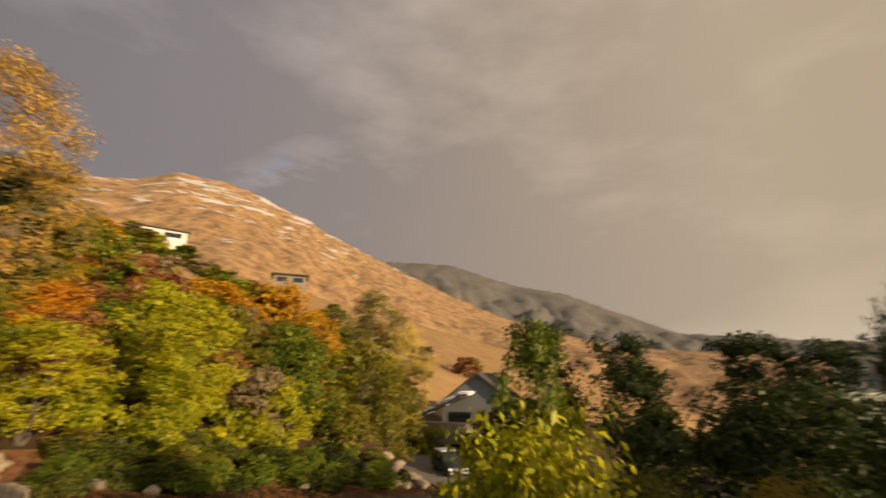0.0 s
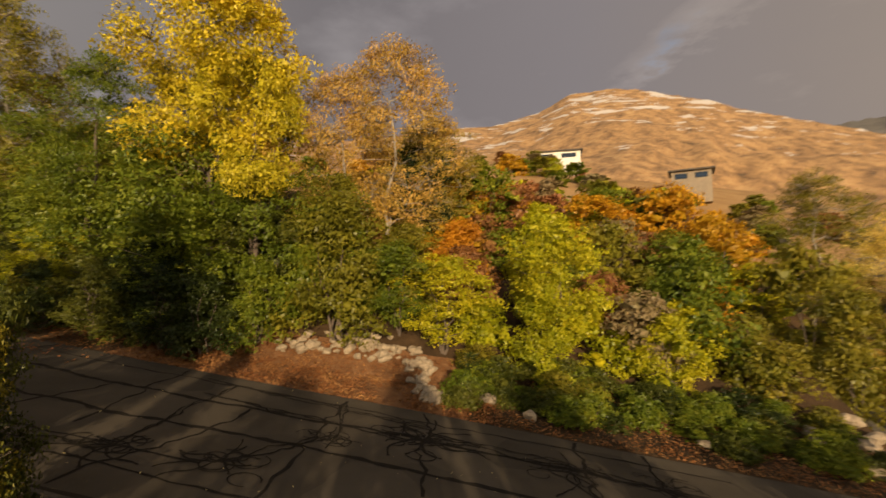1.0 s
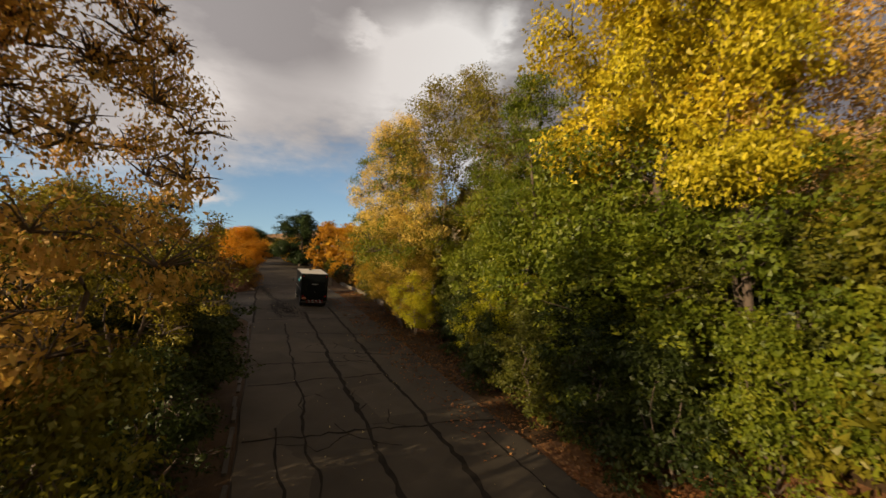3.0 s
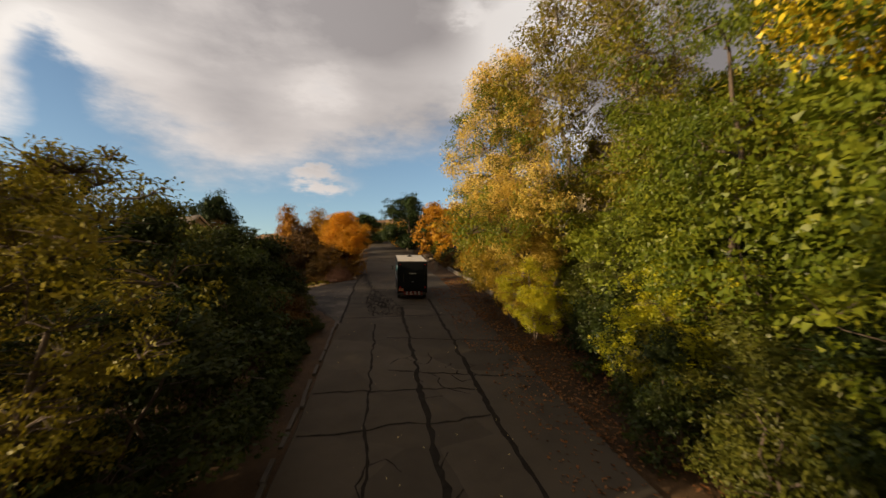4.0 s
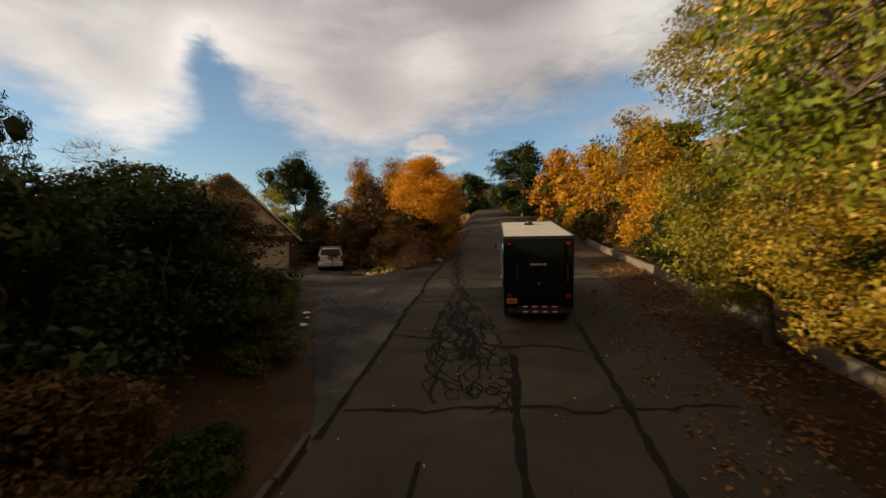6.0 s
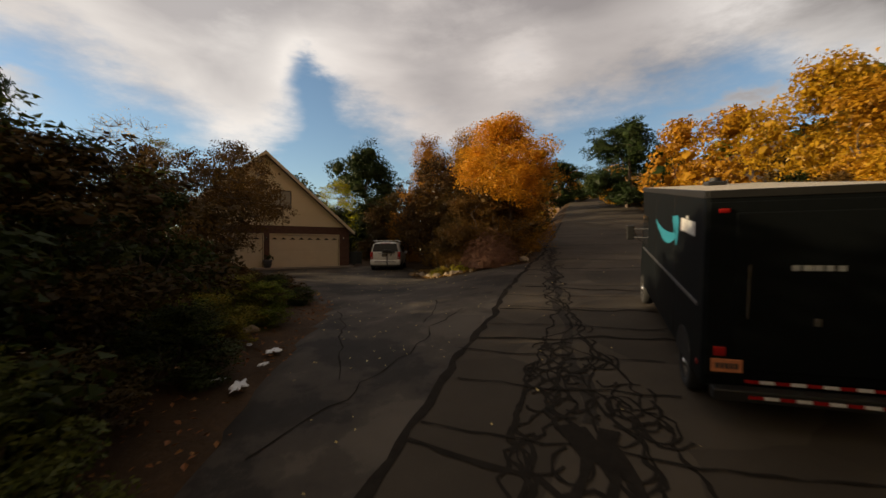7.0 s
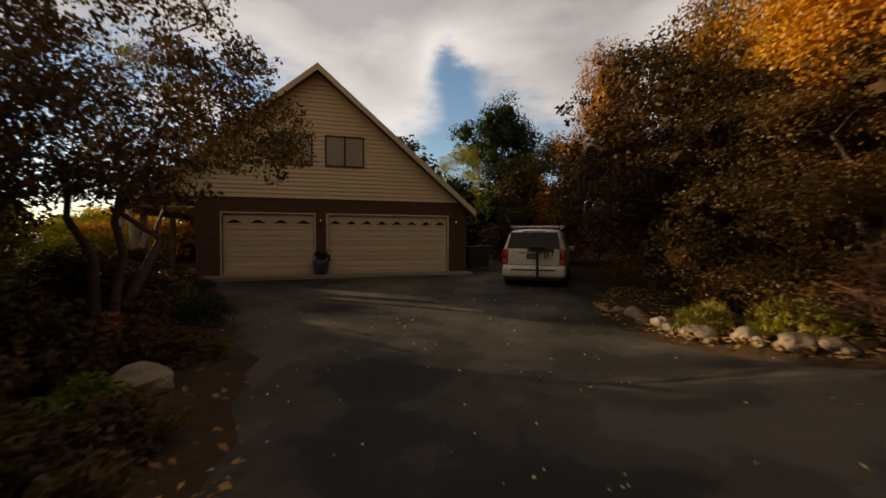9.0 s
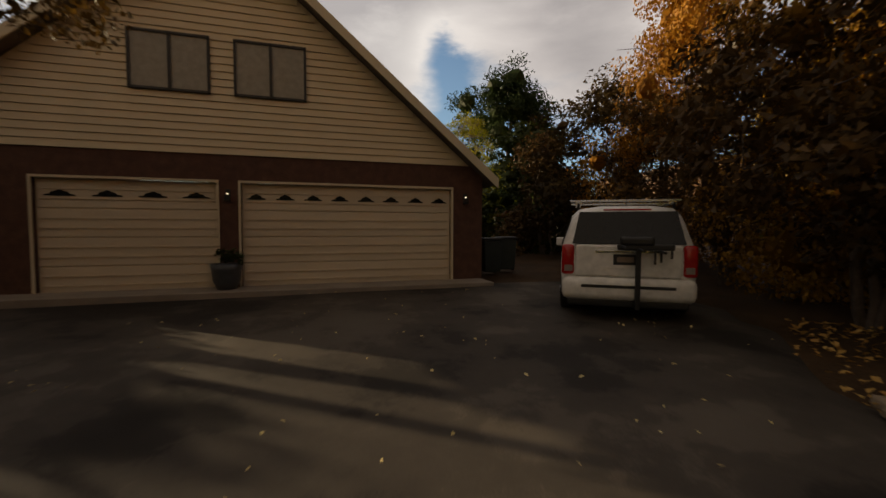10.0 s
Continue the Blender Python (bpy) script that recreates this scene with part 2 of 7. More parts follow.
LEAF = {
    "green": leaf_mat("leaf_green", [(0.06, 0.09, 0.008), (0.14, 0.17, 0.012), (0.27, 0.265, 0.018)]),
    # darkened green, also paints the shade of thicket and verge
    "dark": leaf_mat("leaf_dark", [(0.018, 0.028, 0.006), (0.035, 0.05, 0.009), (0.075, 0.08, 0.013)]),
    "olive": leaf_mat("leaf_olive", [(0.085, 0.088, 0.009), (0.18, 0.16, 0.013), (0.31, 0.25, 0.022)]),
    "lime": leaf_mat("leaf_lime", [(0.15, 0.185, 0.007), (0.33, 0.32, 0.008), (0.52, 0.445, 0.012)]),
    "yellow": leaf_mat("leaf_yellow", [(0.17, 0.165, 0.012), (0.49, 0.405, 0.016), (0.74, 0.575, 0.03)]),
    "gold": leaf_mat("leaf_gold", [(0.28, 0.14, 0.011), (0.52, 0.275, 0.012), (0.66, 0.39, 0.02)], 0.33),
    "orange": leaf_mat("leaf_orange", [(0.28, 0.12, 0.010), (0.46, 0.21, 0.011), (0.58, 0.31, 0.018)]),
    "tan": leaf_mat("leaf_tan", [(0.40, 0.29, 0.045), (0.68, 0.51, 0.10), (0.84, 0.68, 0.21)], 0.35),
    "rust": leaf_mat("leaf_rust", [(0.14, 0.06, 0.024), (0.26, 0.115, 0.038), (0.36, 0.19, 0.06)]),
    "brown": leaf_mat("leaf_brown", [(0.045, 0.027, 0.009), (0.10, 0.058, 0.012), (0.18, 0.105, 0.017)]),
    "amber": leaf_mat("leaf_amber", [(0.11, 0.095, 0.010), (0.26, 0.19, 0.015), (0.46, 0.31, 0.03)]),
    "bronze": leaf_mat("leaf_bronze", [(0.13, 0.066, 0.008), (0.30, 0.152, 0.011), (0.50, 0.275, 0.018)], 0.2),
    # brown darkened to paint shade into low crowns and shrubs
    "umber": leaf_mat("leaf_shaded_brown", [(0.032, 0.021, 0.007), (0.065, 0.039, 0.009), (0.12, 0.07, 0.013)], 0.15),
    "grey": leaf_mat("leaf_grey", [(0.13, 0.095, 0.04), (0.24, 0.18, 0.08), (0.33, 0.26, 0.13)]),
    "moss": leaf_mat("leaf_moss", [(0.04, 0.052, 0.008), (0.08, 0.09, 0.012), (0.15, 0.145, 0.018)]),
    "sand": leaf_mat("leaf_sand", [(0.20, 0.15, 0.028), (0.41, 0.275, 0.045), (0.60, 0.38, 0.11)]),
    "needle": leaf_mat("leaf_needle", [(0.016, 0.03, 0.009), (0.03, 0.05, 0.013), (0.05, 0.075, 0.02)], 0.15),
}
BARK = rough_mat("bark", [(0.3, (0.05, 0.035, 0.025)), (0.7, (0.16, 0.12, 0.09))], 6, fine=40, bump=0.6)
PALE_BARK = rough_mat("pale_bark", [(0.3, (0.16, 0.13, 0.10)), (0.7, (0.36, 0.31, 0.25))], 6, fine=40, bump=0.5)
BIRCH_BARK = rough_mat("birch_bark", [(0.35, (0.10, 0.085, 0.07)), (0.45, (0.42, 0.38, 0.32)), (0.7, (0.58, 0.54, 0.47))], 5, fine=40, bump=0.4)
ASPHALT = rough_mat("asphalt", [(0.3, (0.042, 0.034, 0.025)), (0.5, (0.065, 0.053, 0.039)), (0.62, (0.077, 0.063, 0.047)), (0.75, (0.105, 0.087, 0.065))], 0.45, rough=0.9, fine=70, bump=0.5, dist=0.008, spec=0.2, slabs=0.42)
DRIVE = rough_mat("driveway_asphalt", [(0.34, (0.016, 0.013, 0.010)), (0.445, (0.026, 0.0215, 0.017)), (0.46, (0.046, 0.038, 0.030)), (0.535, (0.060, 0.050, 0.039)), (0.55, (0.085, 0.071, 0.055)), (0.75, (0.115, 0.096, 0.074))], 0.4, rough=0.8, fine=60, bump=0.45, dist=0.008, spec=0.25, detail=7.0, slabs=0.22, blend=0.14)
TAR = rough_mat("tar", [(0.3, (0.014, 0.012, 0.010)), (0.7, (0.032, 0.027, 0.022))], 4, rough=0.95, fine=50, spec=0.05)
WORN = rough_mat("worn_asphalt", [(0.3, (0.02, 0.017, 0.013)), (0.7, (0.05, 0.042, 0.033))], 5, rough=0.9, fine=60, spec=0.15)
SOIL = rough_mat("soil", [(0.25, (0.022, 0.014, 0.008)), (0.5, (0.058, 0.034, 0.016)), (0.75, (0.12, 0.07, 0.032))], 0.7, fine=14, bump=0.8, dist=0.05, spec=0.2)
STONE = rough_mat("stone", [(0.3, (0.17, 0.125, 0.08)), (0.55, (0.32, 0.25, 0.17)), (0.75, (0.46, 0.38, 0.28))], 2.5, fine=18, bump=0.8, dist=0.03)
CONCRETE = rough_mat("concrete", [(0.3, (0.11, 0.09, 0.07)), (0.7, (0.20, 0.17, 0.135))], 1.5, fine=50, bump=0.25, dist=0.006)
SIDING = rough_mat("cream_siding", [(0.3, (0.58, 0.47, 0.29)), (0.7, (0.66, 0.54, 0.35))], 1.2, rough=0.6, fine=30, bump=0.08, dist=0.004)
TRIM = rough_mat("cream_trim", [(0.3, (0.54, 0.45, 0.30)), (0.7, (0.62, 0.53, 0.36))], 1.5, rough=0.55, fine=30, bump=0.08, dist=0.004)
DOOR = rough_mat("garage_door_paint", [(0.3, (0.56, 0.46, 0.32)), (0.7, (0.64, 0.54, 0.39))], 1.2, rough=0.5, fine=30, bump=0.05, dist=0.003)
BRICK = rough_mat("red_brick", [(0.3, (0.058, 0.027, 0.017)), (0.55, (0.098, 0.047, 0.030)), (0.75, (0.145, 0.078, 0.052))], 5.0, fine=40, bump=0.4, dist=0.006)
SHINGLE = rough_mat("shingle", [(0.3, (0.10, 0.08, 0.065)), (0.7, (0.2, 0.165, 0.13))], 3.0, fine=30, bump=0.5)
WOOD = rough_mat("grey_wood", [(0.3, (0.14, 0.11, 0.085)), (0.7, (0.26, 0.215, 0.17))], 3.0, fine=30, bump=0.3)
TRUCK_PAINT = plain("truck_paint", (0.005, 0.0065, 0.0075), 0.55, spec=0.10)
TRUCK_ROOF = rough_mat("truck_roof", [(0.3, (0.42, 0.38, 0.32)), (0.7, (0.6, 0.56, 0.49))], 1.2, rough=0.7, fine=20, bump=0.05)
WHITE_PAINT = plain("white_car_paint", (0.72, 0.70, 0.66), 0.25)
BLACK = plain("black_plastic", (0.014, 0.014, 0.014), 0.5)
RUBBER = plain("rubber", (0.02, 0.02, 0.02), 0.8)
CHROME = plain("chrome", (0.55, 0.55, 0.55), 0.25, 1.0)
STEEL = plain("steel", (0.32, 0.32, 0.32), 0.4, 1.0)
WHITE = plain("white_mark", (0.75, 0.75, 0.73), 0.5)
TEAL = plain("teal_mark", (0.02, 0.20, 0.28), 0.5)
RED = plain("red_lens", (0.35, 0.012, 0.012), 0.2)
ORANGE_PLATE = plain("plate_orange", (0.6, 0.22, 0.1), 0.5)
BARS = plain("bar_ink", (0.06, 0.05, 0.05), 0.6)
DARK_GLASS = plain("dark_glass", (0.012, 0.014, 0.016), 0.06, spec=0.8)
BLIND = plain("blind", (0.30, 0.27, 0.21), 0.5)
BRONZE = plain("bronze_frame", (0.018, 0.014, 0.011), 0.5)
SNOW = rough_mat("snow", [(0.3, (0.72, 0.74, 0.78)), (0.7, (0.85, 0.86, 0.88))], 3, fine=20, bump=0.3)
MULCH = rough_mat("leaf_mulch", [(0.25, (0.08, 0.036, 0.016)), (0.5, (0.20, 0.098, 0.043)), (0.75, (0.34, 0.19, 0.092))], 1.6, fine=22, bump=0.9, dist=0.06, spec=0.2)
DRY_GRASS = rough_mat("dry_grass", [(0.25, (0.16, 0.095, 0.04)), (0.5, (0.32, 0.19, 0.08)), (0.75, (0.44, 0.28, 0.12))], 0.12, fine=1.2, bump=0.8, dist=0.3, spec=0.2)
TINT = plain("tinted_glass", (0.008, 0.009, 0.010), 0.25, spec=0.3)

# ---- shape of the land ----
UX, UY = -0.705, -0.709        # the road runs this way, uphill
NX, NY = -0.709, 0.705         # across it, towards the hill
LX, LY = -25.35, -8.56         # on its lower edge, s = 0, q = 0
ROAD_W = 9.5
PROFILE = [(-400, -48), (-80, -7), (-26, 0.75), (-13, 2.45), (20, 7.3), (28, 8.4), (42, 9.9), (60, 12.4), (103, 20.0), (130, 23.0), (400, 30)]


def sq(x, y):
    return (x - LX) * UX + (y - LY) * UY, (x - LX) * NX + (y - LY) * NY


def xy(s, q):
    return LX + s * UX + q * NX, LY + s * UY + q * NY


def ramp(v, a, b):
    t = min(1.0, max(0.0, (v - a) / (b - a)))
    return t * t * (3 - 2 * t)


def road_z(s):
    def lin(v):
        for (a, za), (b, zb) in zip(PROFILE, PROFILE[1:]):
            if v <= b:
                return za + (zb - za) * (v - a) / (b - a)
        return PROFILE[-1][1]
    return sum(lin(s + d) for d in (-4, -2, 0, 2, 4)) / 5


def ground_z(x, y):
    s, q = sq(x, y)
    z = road_z(s)
    if q < 0:
        low = z - 0.12 * min(-q, 40)
        yard = 7.5 + 0.045 * (-26 - y)
        yard = min(max(yard, 6.0), 9.5)
        house = z + (yard - z) * ramp(-q, 0, 7)
        w = ramp(s, 2, 13)
        z = low + (house - low) * w
    elif q > ROAD_W:
        e = q - ROAD_W
        pad = 3.2 + 20 * ramp(-s, 45, 52)
        steep = 0.5 - 0.12 * ramp(s, -10, 10)
        far = 0.34 - 0.26 * ramp(s, 0, 30)
        z += 0.06 * min(e, pad) + steep * max(0.0, min(e - pad, 26)) + far * max(0, min(e - pad - 26, 120))
    return z


def thing(name, label, category, group="", kind="", place=(0, 0, 0)):
    ob = new(name)
    ob.empty_display_size = 0.2
    ob.location = place
    return tagged(ob, label, category, group, kind)


def mesh_of(name, verts, faces, mat, smooth=False):
    me = bpy.data.meshes.new(name)
    me.from_pydata(verts, [], faces)
    me.materials.append(mat)
    if smooth:
        me.polygons.foreach_set("use_smooth", [True] * len(me.polygons))
    me.update()
    return me


def under(ob, parent, label=""):
    ob.parent = parent
    if label:
        ob["label"] = label
    return ob


def part(name, bm, mat, parent, label="", smooth=False):
    me = bpy.data.meshes.new(name)
    bm.to_mesh(me)
    bm.free()
    me.materials.append(mat)
    if smooth:
        me.polygons.foreach_set("use_smooth", [True] * len(me.polygons))
    ob = new(name, me)
    return under(ob, parent, label) if parent else ob


def box(bm, x0, x1, y0, y1, z0, z1, bevel=0.0, m=None):
    r = bmesh.ops.create_cube(bm, size=1.0)
    vs = r["verts"]
    bmesh.ops.scale(bm, vec=(x1 - x0, y1 - y0, z1 - z0), verts=vs)
    bmesh.ops.translate(bm, vec=((x0 + x1) / 2, (y0 + y1) / 2, (z0 + z1) / 2), verts=vs)
    if bevel:
        es = list({e for v in vs for e in v.link_edges})
        rr = bmesh.ops.bevel(bm, geom=es, offset=bevel, segments=2, affect="EDGES", profile=0.5)
        vs = list({v for f in rr["faces"] for v in f.verts} | {v for v in vs if v.is_valid})
    if m is not None:
        bmesh.ops.transform(bm, matrix=m, verts=vs)
    return bm


def boxed(*a, **k):
    return box(bmesh.new(), *a, **k)


def cyl(bm, a, b, r0, r1=None, n=12):
    a, b = Vector(a), Vector(b)
    d = b - a
    m = Matrix.Translation((a + b) / 2) @ d.to_track_quat("Z", "Y").to_matrix().to_4x4()
    bmesh.ops.create_cone(bm, cap_ends=True, segments=n, radius1=r0, radius2=r0 if r1 is None else r1, depth=d.length, matrix=m)
    return bm


def prism(bm, outline, y0, y1):
    """A flat outline of (x, z), thick from y0 to y1."""
    a = [bm.verts.new((x, y0, z)) for x, z in outline]
    b = [bm.verts.new((x, y1, z)) for x, z in outline]
    bm.faces.new(a)
    bm.faces.new(b[::-1])
    for i in range(len(a)):
        j = (i + 1) % len(a)
        bm.faces.new((a[j], a[i], b[i], b[j]))
    bmesh.ops.recalc_face_normals(bm, faces=bm.faces)
    return bm


DRIVE_LEFT = [(-17.0, -33.9), (-18.5, -34.6), (-22.5, -36.0), (-26.5, -37.6), (-31.0, -39.4), (-35.0, -39.4), (-38.0, -38.7), (-41.3, -37.2), (-46.5, -33.6), (-48.6, -33.2)]
DRIVE_RIGHT = [(-33.4, -48.9), (-34.2, -47.7), (-35.5, -46.9), (-37.2, -46.5), (-40.5, -46.4), (-42.5, -47.4), (-44.0, -48.6), (-48.6, -49.4)]


def along(table, v):
    for (a, p), (b, q) in zip(table, table[1:]):
        if b <= v <= a:
            return p + (q - p) * (a - v) / (a - b)
    return table[0][1] if v > table[0][0] else table[-1][1]


def drive_span(y):
    """The driveway's x range at y, from its garden edge to the road or the island."""
    edge = LX + UX * (((y - LY)) / UY)
    right = edge - 0.25 if y > -33.4 else along(DRIVE_RIGHT, y)
    return along(DRIVE_LEFT, y), right


def on_paving(x, y):
    s, q = sq(x, y)
    if 0.25 < q < ROAD_W - 0.25:
        return True
    if -48.4 < y < -18.5:
        left, right = drive_span(y)
        return right + 0.3 < x < left - 0.3
    return False


def spaced(lo, hi, fine_lo, fine_hi, step, grow=1.16):
    v = list(np.arange(fine_lo, fine_hi + 1e-6, step))
    d = step
    while v[-1] < hi:
        d *= grow
        v.append(v[-1] + d)
    d = step
    while v[0] > lo:
        d *= grow
        v.insert(0, v[0] - d)
    return v


def make_ground():
    S, Q = spaced(-420, 420, -64, 60, 0.75), spaced(-420, 420, -30, 40, 0.75)
    verts, faces = [], []
    for s in S:
        for q in Q:
            x, y = xy(s, q)
            z = ground_z(x, y)
            if on_paving(x, y):
                z -= 0.15
            else:
                z += 0.10 * noise.noise((x * 0.5, y * 0.5, 0)) + 0.05 * noise.noise((x * 1.7, y * 1.7, 3)) - 0.02
                if -0.4 < q < ROAD_W + 0.4:
                    z = min(z, ground_z(x, y) - 0.01)
            verts.append((x, y, z))
    n = len(Q)
    for i in range(len(S) - 1):
        for j in range(n - 1):
            a = i * n + j
            faces.append((a, a + n, a + n + 1, a + 1))
    me = mesh_of("ground", verts, faces, SOIL, True)
    me.materials.append(MULCH)
    me.materials.append(DRY_GRASS)
    for p in me.polygons:
        s, q = sq(p.center.x, p.center.y)
        if q > 46 and s < 25:
            p.material_index = 2
        elif ROAD_W - 0.5 < q < 14.8 and -26.5 < s < -9:
            p.material_index = 1
    ob = new("ground", me)
    tagged(ob, "brown leaf-littered hillside soil with dry grass", "ground", kind="structure")


make_ground()


def make_road():
    S = list(np.arange(-130, 190, 1.5))
    Q = [0, 0.1, 1.6, 3.2, 4.8, 6.4, 8.0, 9.4, 9.5]
    verts, faces = [], []
    for s in S:
        for k, q in enumerate(Q):
            wob = 0.10 * noise.noise((s * 0.4, q, 5.0)) if k in (0, 1, len(Q) - 2, len(Q) - 1) else 0.0
            x, y = xy(s, q + wob)
            z = road_z(s) + 0.03 + (0.03 if 0 < k < len(Q) - 1 else -0.12)
            verts.append((x, y, z))
    n = len(Q)
    for i in range(len(S) - 1):
        for j in range(n - 1):
            a = i * n + j
            faces.append((a, a + n, a + n + 1, a + 1))
    ob = new("road", mesh_of("road", verts, faces, ASPHALT))
    return tagged(ob, "worn grey asphalt road with tar-sealed cracks", "road", kind="structure")


road = make_road()


def make_drive():
    Y = list(np.arange(-17.2, -48.45, -0.6))
    verts, faces, n = [], [], 15
    for y in Y:
        left, right = drive_span(y)
        for j in range(n):
            f = j / (n - 1)
            x = left + (right - left) * f
            s, q = sq(x, y)
            z = ground_z(x, y) + 0.035 + 0.02 * noise.noise((x * 0.3, y * 0.3, 9))
            if y > -33.4 and f > 0.8:
                z = ground_z(x, y) + 0.035
            if j == 0 or (j == n - 1 and y <= -33.4):
                z -= 0.12
            verts.append((x, y, z))
    for i in range(len(Y) - 1):
        for j in range(n - 1):
            a = i * n + j
            faces.append((a, a + 1, a + n + 1, a + n))
    ob = new("driveway", mesh_of("driveway", verts, faces, DRIVE, True))
    return tagged(ob, "dark patched asphalt driveway leading to the garage", "driveway", kind="structure")


driveway = make_drive()


# ---- mountain and far ridge ----
def make_mountain():
    near_line = [(-40, 2.0), (-20, 3.6), (-7.4, 7.3), (0, 10.4), (4.9, 12.7), (12.1, 16.0), (18.1, 18.6), (20, 19.7), (27.4, 22.2), (31, 22.9), (36, 22.9), (39.8, 21.2), (46, 19.8), (50, 19.8), (60, 18.5), (80, 16), (110, 12), (150, 6)]
    far_line = [(-110, 1.5), (-60, 2.5), (-40, 3.5), (-27.2, 5.0), (-14.8, 10.4), (-7.5, 12.0), (0, 14.6), (4, 14.9), (10, 15.0), (40, 14)]

    def level(table, a):
        for (p, u), (q, v) in zip(table, table[1:]):
            if p <= a <= q:
                return u + (v - u) * (a - p) / (q - p)
        return 0.0

    def sheet(name, table, a0, a1, da, r0, r1, rows, mat, rise, label, rough):
        A = np.arange(a0, a1 + 1e-6, da)
        verts, faces = [], []
        for i in range(rows):
            f = i / (rows - 1)
            r = r0 + (r1 - r0) * f
            for a in A:
                top = r1 * math.tan(radians(level(table, a)))
                x, y = -math.sin(radians(a)) * r, math.cos(radians(a)) * r
                h = -25 + (top + 30) * f ** rise
                g = noise.fractal((x / 90, y / 90, 1.7), 0.9, 2.1, 5)
                h += rough * g * math.sin(math.pi * min(1, f * 1.02)) + rough * 0.18 * noise.noise((x / 14, y / 14, 0)) * f
                verts.append((x, y, h))
        n = len(A)
        for i in range(rows - 1):
            for j in range(n - 1):
                k = i * n + j
                faces.append((k, k + 1, k + n + 1, k + n))
        ob = new(name, mesh_of(name, verts, faces, mat, True))
        return tagged(ob, label, "mountain", kind="structure")

    m, nt, b = material("mountain_grass")
    tc = nt.nodes.new("ShaderNodeTexCoord")
    n1 = node(nt, "ShaderNodeTexNoise", Scale=0.011, Detail=10.0, Roughness=0.62)
    n2 = node(nt, "ShaderNodeTexNoise", Scale=0.06, Detail=8.0, Roughness=0.7)
    n3 = node(nt, "ShaderNodeTexNoise", Scale=0.02, Detail=9.0, Roughness=0.62)
    stretch = nt.nodes.new("ShaderNodeMapping")
    stretch.inputs["Scale"].default_value = (0.8, 0.8, 3.2)
    nt.links.new(tc.outputs["Object"], stretch.inputs[0])
    for n in (n1, n2, n3):
        nt.links.new(stretch.outputs[0] if n is n3 else tc.outputs["Object"], n.inputs["Vector"])
    base = ramp_of(nt, n2.outputs["Fac"], [(0.30, (0.07, 0.045, 0.026)), (0.44, (0.22, 0.125, 0.058)), (0.55, (0.35, 0.205, 0.09)), (0.72, (0.47, 0.30, 0.14))])
    sep = nt.nodes.new("ShaderNodeSeparateXYZ")
    nt.links.new(tc.outputs["Object"], sep.inputs[0])
    high = node(nt, "ShaderNodeMapRange")
    high.inputs["From Min"].default_value, high.inputs["From Max"].default_value = 110.0, 330.0
    high.inputs["To Min"].default_value, high.inputs["To Max"].default_value = -0.12, 0.05
    nt.links.new(sep.outputs["Z"], high.inputs["Value"])
    add = nt.nodes.new("ShaderNodeMath")
    nt.links.new(n3.outputs["Fac"], add.inputs[0])
    nt.links.new(high.outputs[0], add.inputs[1])
    snow = ramp_of(nt, add.outputs[0], [(0.555, (0, 0, 0)), (0.585, (0.85, 0.85, 0.85))])
    mx = nt.nodes.new("ShaderNodeMix")
    mx.data_type = "RGBA"
    nt.links.new(snow, mx.inputs[0])
    nt.links.new(base, mx.inputs[6])
    mx.inputs[7].default_value = (0.52, 0.49, 0.47, 1)
    nt.links.new(mx.outputs[2], b.inputs["Base Color"])
    b.inputs["Roughness"].default_value = 0.95
    bp = node(nt, "ShaderNodeBump", Strength=0.7, Distance=6.0)
    nt.links.new(n2.outputs["Fac"], bp.inputs["Height"])
    nt.links.new(bp.outputs[0], b.inputs["Normal"])
    sheet("mountain", near_line, -40, 150, 0.5, 150, 850, 46, m, 1.25, "dry golden grass mountain with patchy snow", 16)
    FAR = rough_mat("far_ridge_brush", [(0.3, (0.07, 0.065, 0.06)), (0.6, (0.14, 0.125, 0.11)), (0.75, (0.3, 0.29, 0.29))], 0.006, fine=0.03, bump=0.4, dist=10)
    sheet("far_ridge", far_line, -110, 40, 0.6, 1300, 2600, 24, FAR, 1.1, "distant grey brushy ridge under cloud", 60)


make_mountain()

# ---- plants ----
rng = np.random.default_rng(7)


def tubes(paths):
    """Tapered tubes along paths of (points, radius at start, radius at end)."""
    verts, faces = [], []
    for pts, r0, r1 in paths:
        pts = [Vector(p) for p in pts]
        n, base = len(pts), len(verts)
        m = 3 if r0 < 0.045 else 5
        for i, p in enumerate(pts):
            d = (pts[min(i + 1, n - 1)] - pts[max(i - 1, 0)]).normalized()
            a = d.orthogonal().normalized()
            b = d.cross(a)
            r = r0 + (r1 - r0) * i / (n - 1)
            for k in range(m):
                t = 2 * math.pi * k / m
                verts.append(p + (a * math.cos(t) + b * math.sin(t)) * r)
        for i in range(n - 1):
            for k in range(m):
                j = (k + 1) % m
                faces.append((base + i * m + k, base + i * m + j, base + (i + 1) * m + j, base + (i + 1) * m + k))
    return verts, faces


def bent(a, b, sag, steps=4, wild=0.12):
    a, b = Vector(a), Vector(b)
    L = (b - a).length
    out = []
    for i in range(steps + 1):
        f = i / steps
        p = a.lerp(b, f) + Vector((0, 0, sag * L * math.sin(math.pi * f)))
        if 0 < i < steps:
            p += Vector(rng.normal(0, wild * L * 0.35, 3))
        out.append(p)
    return out


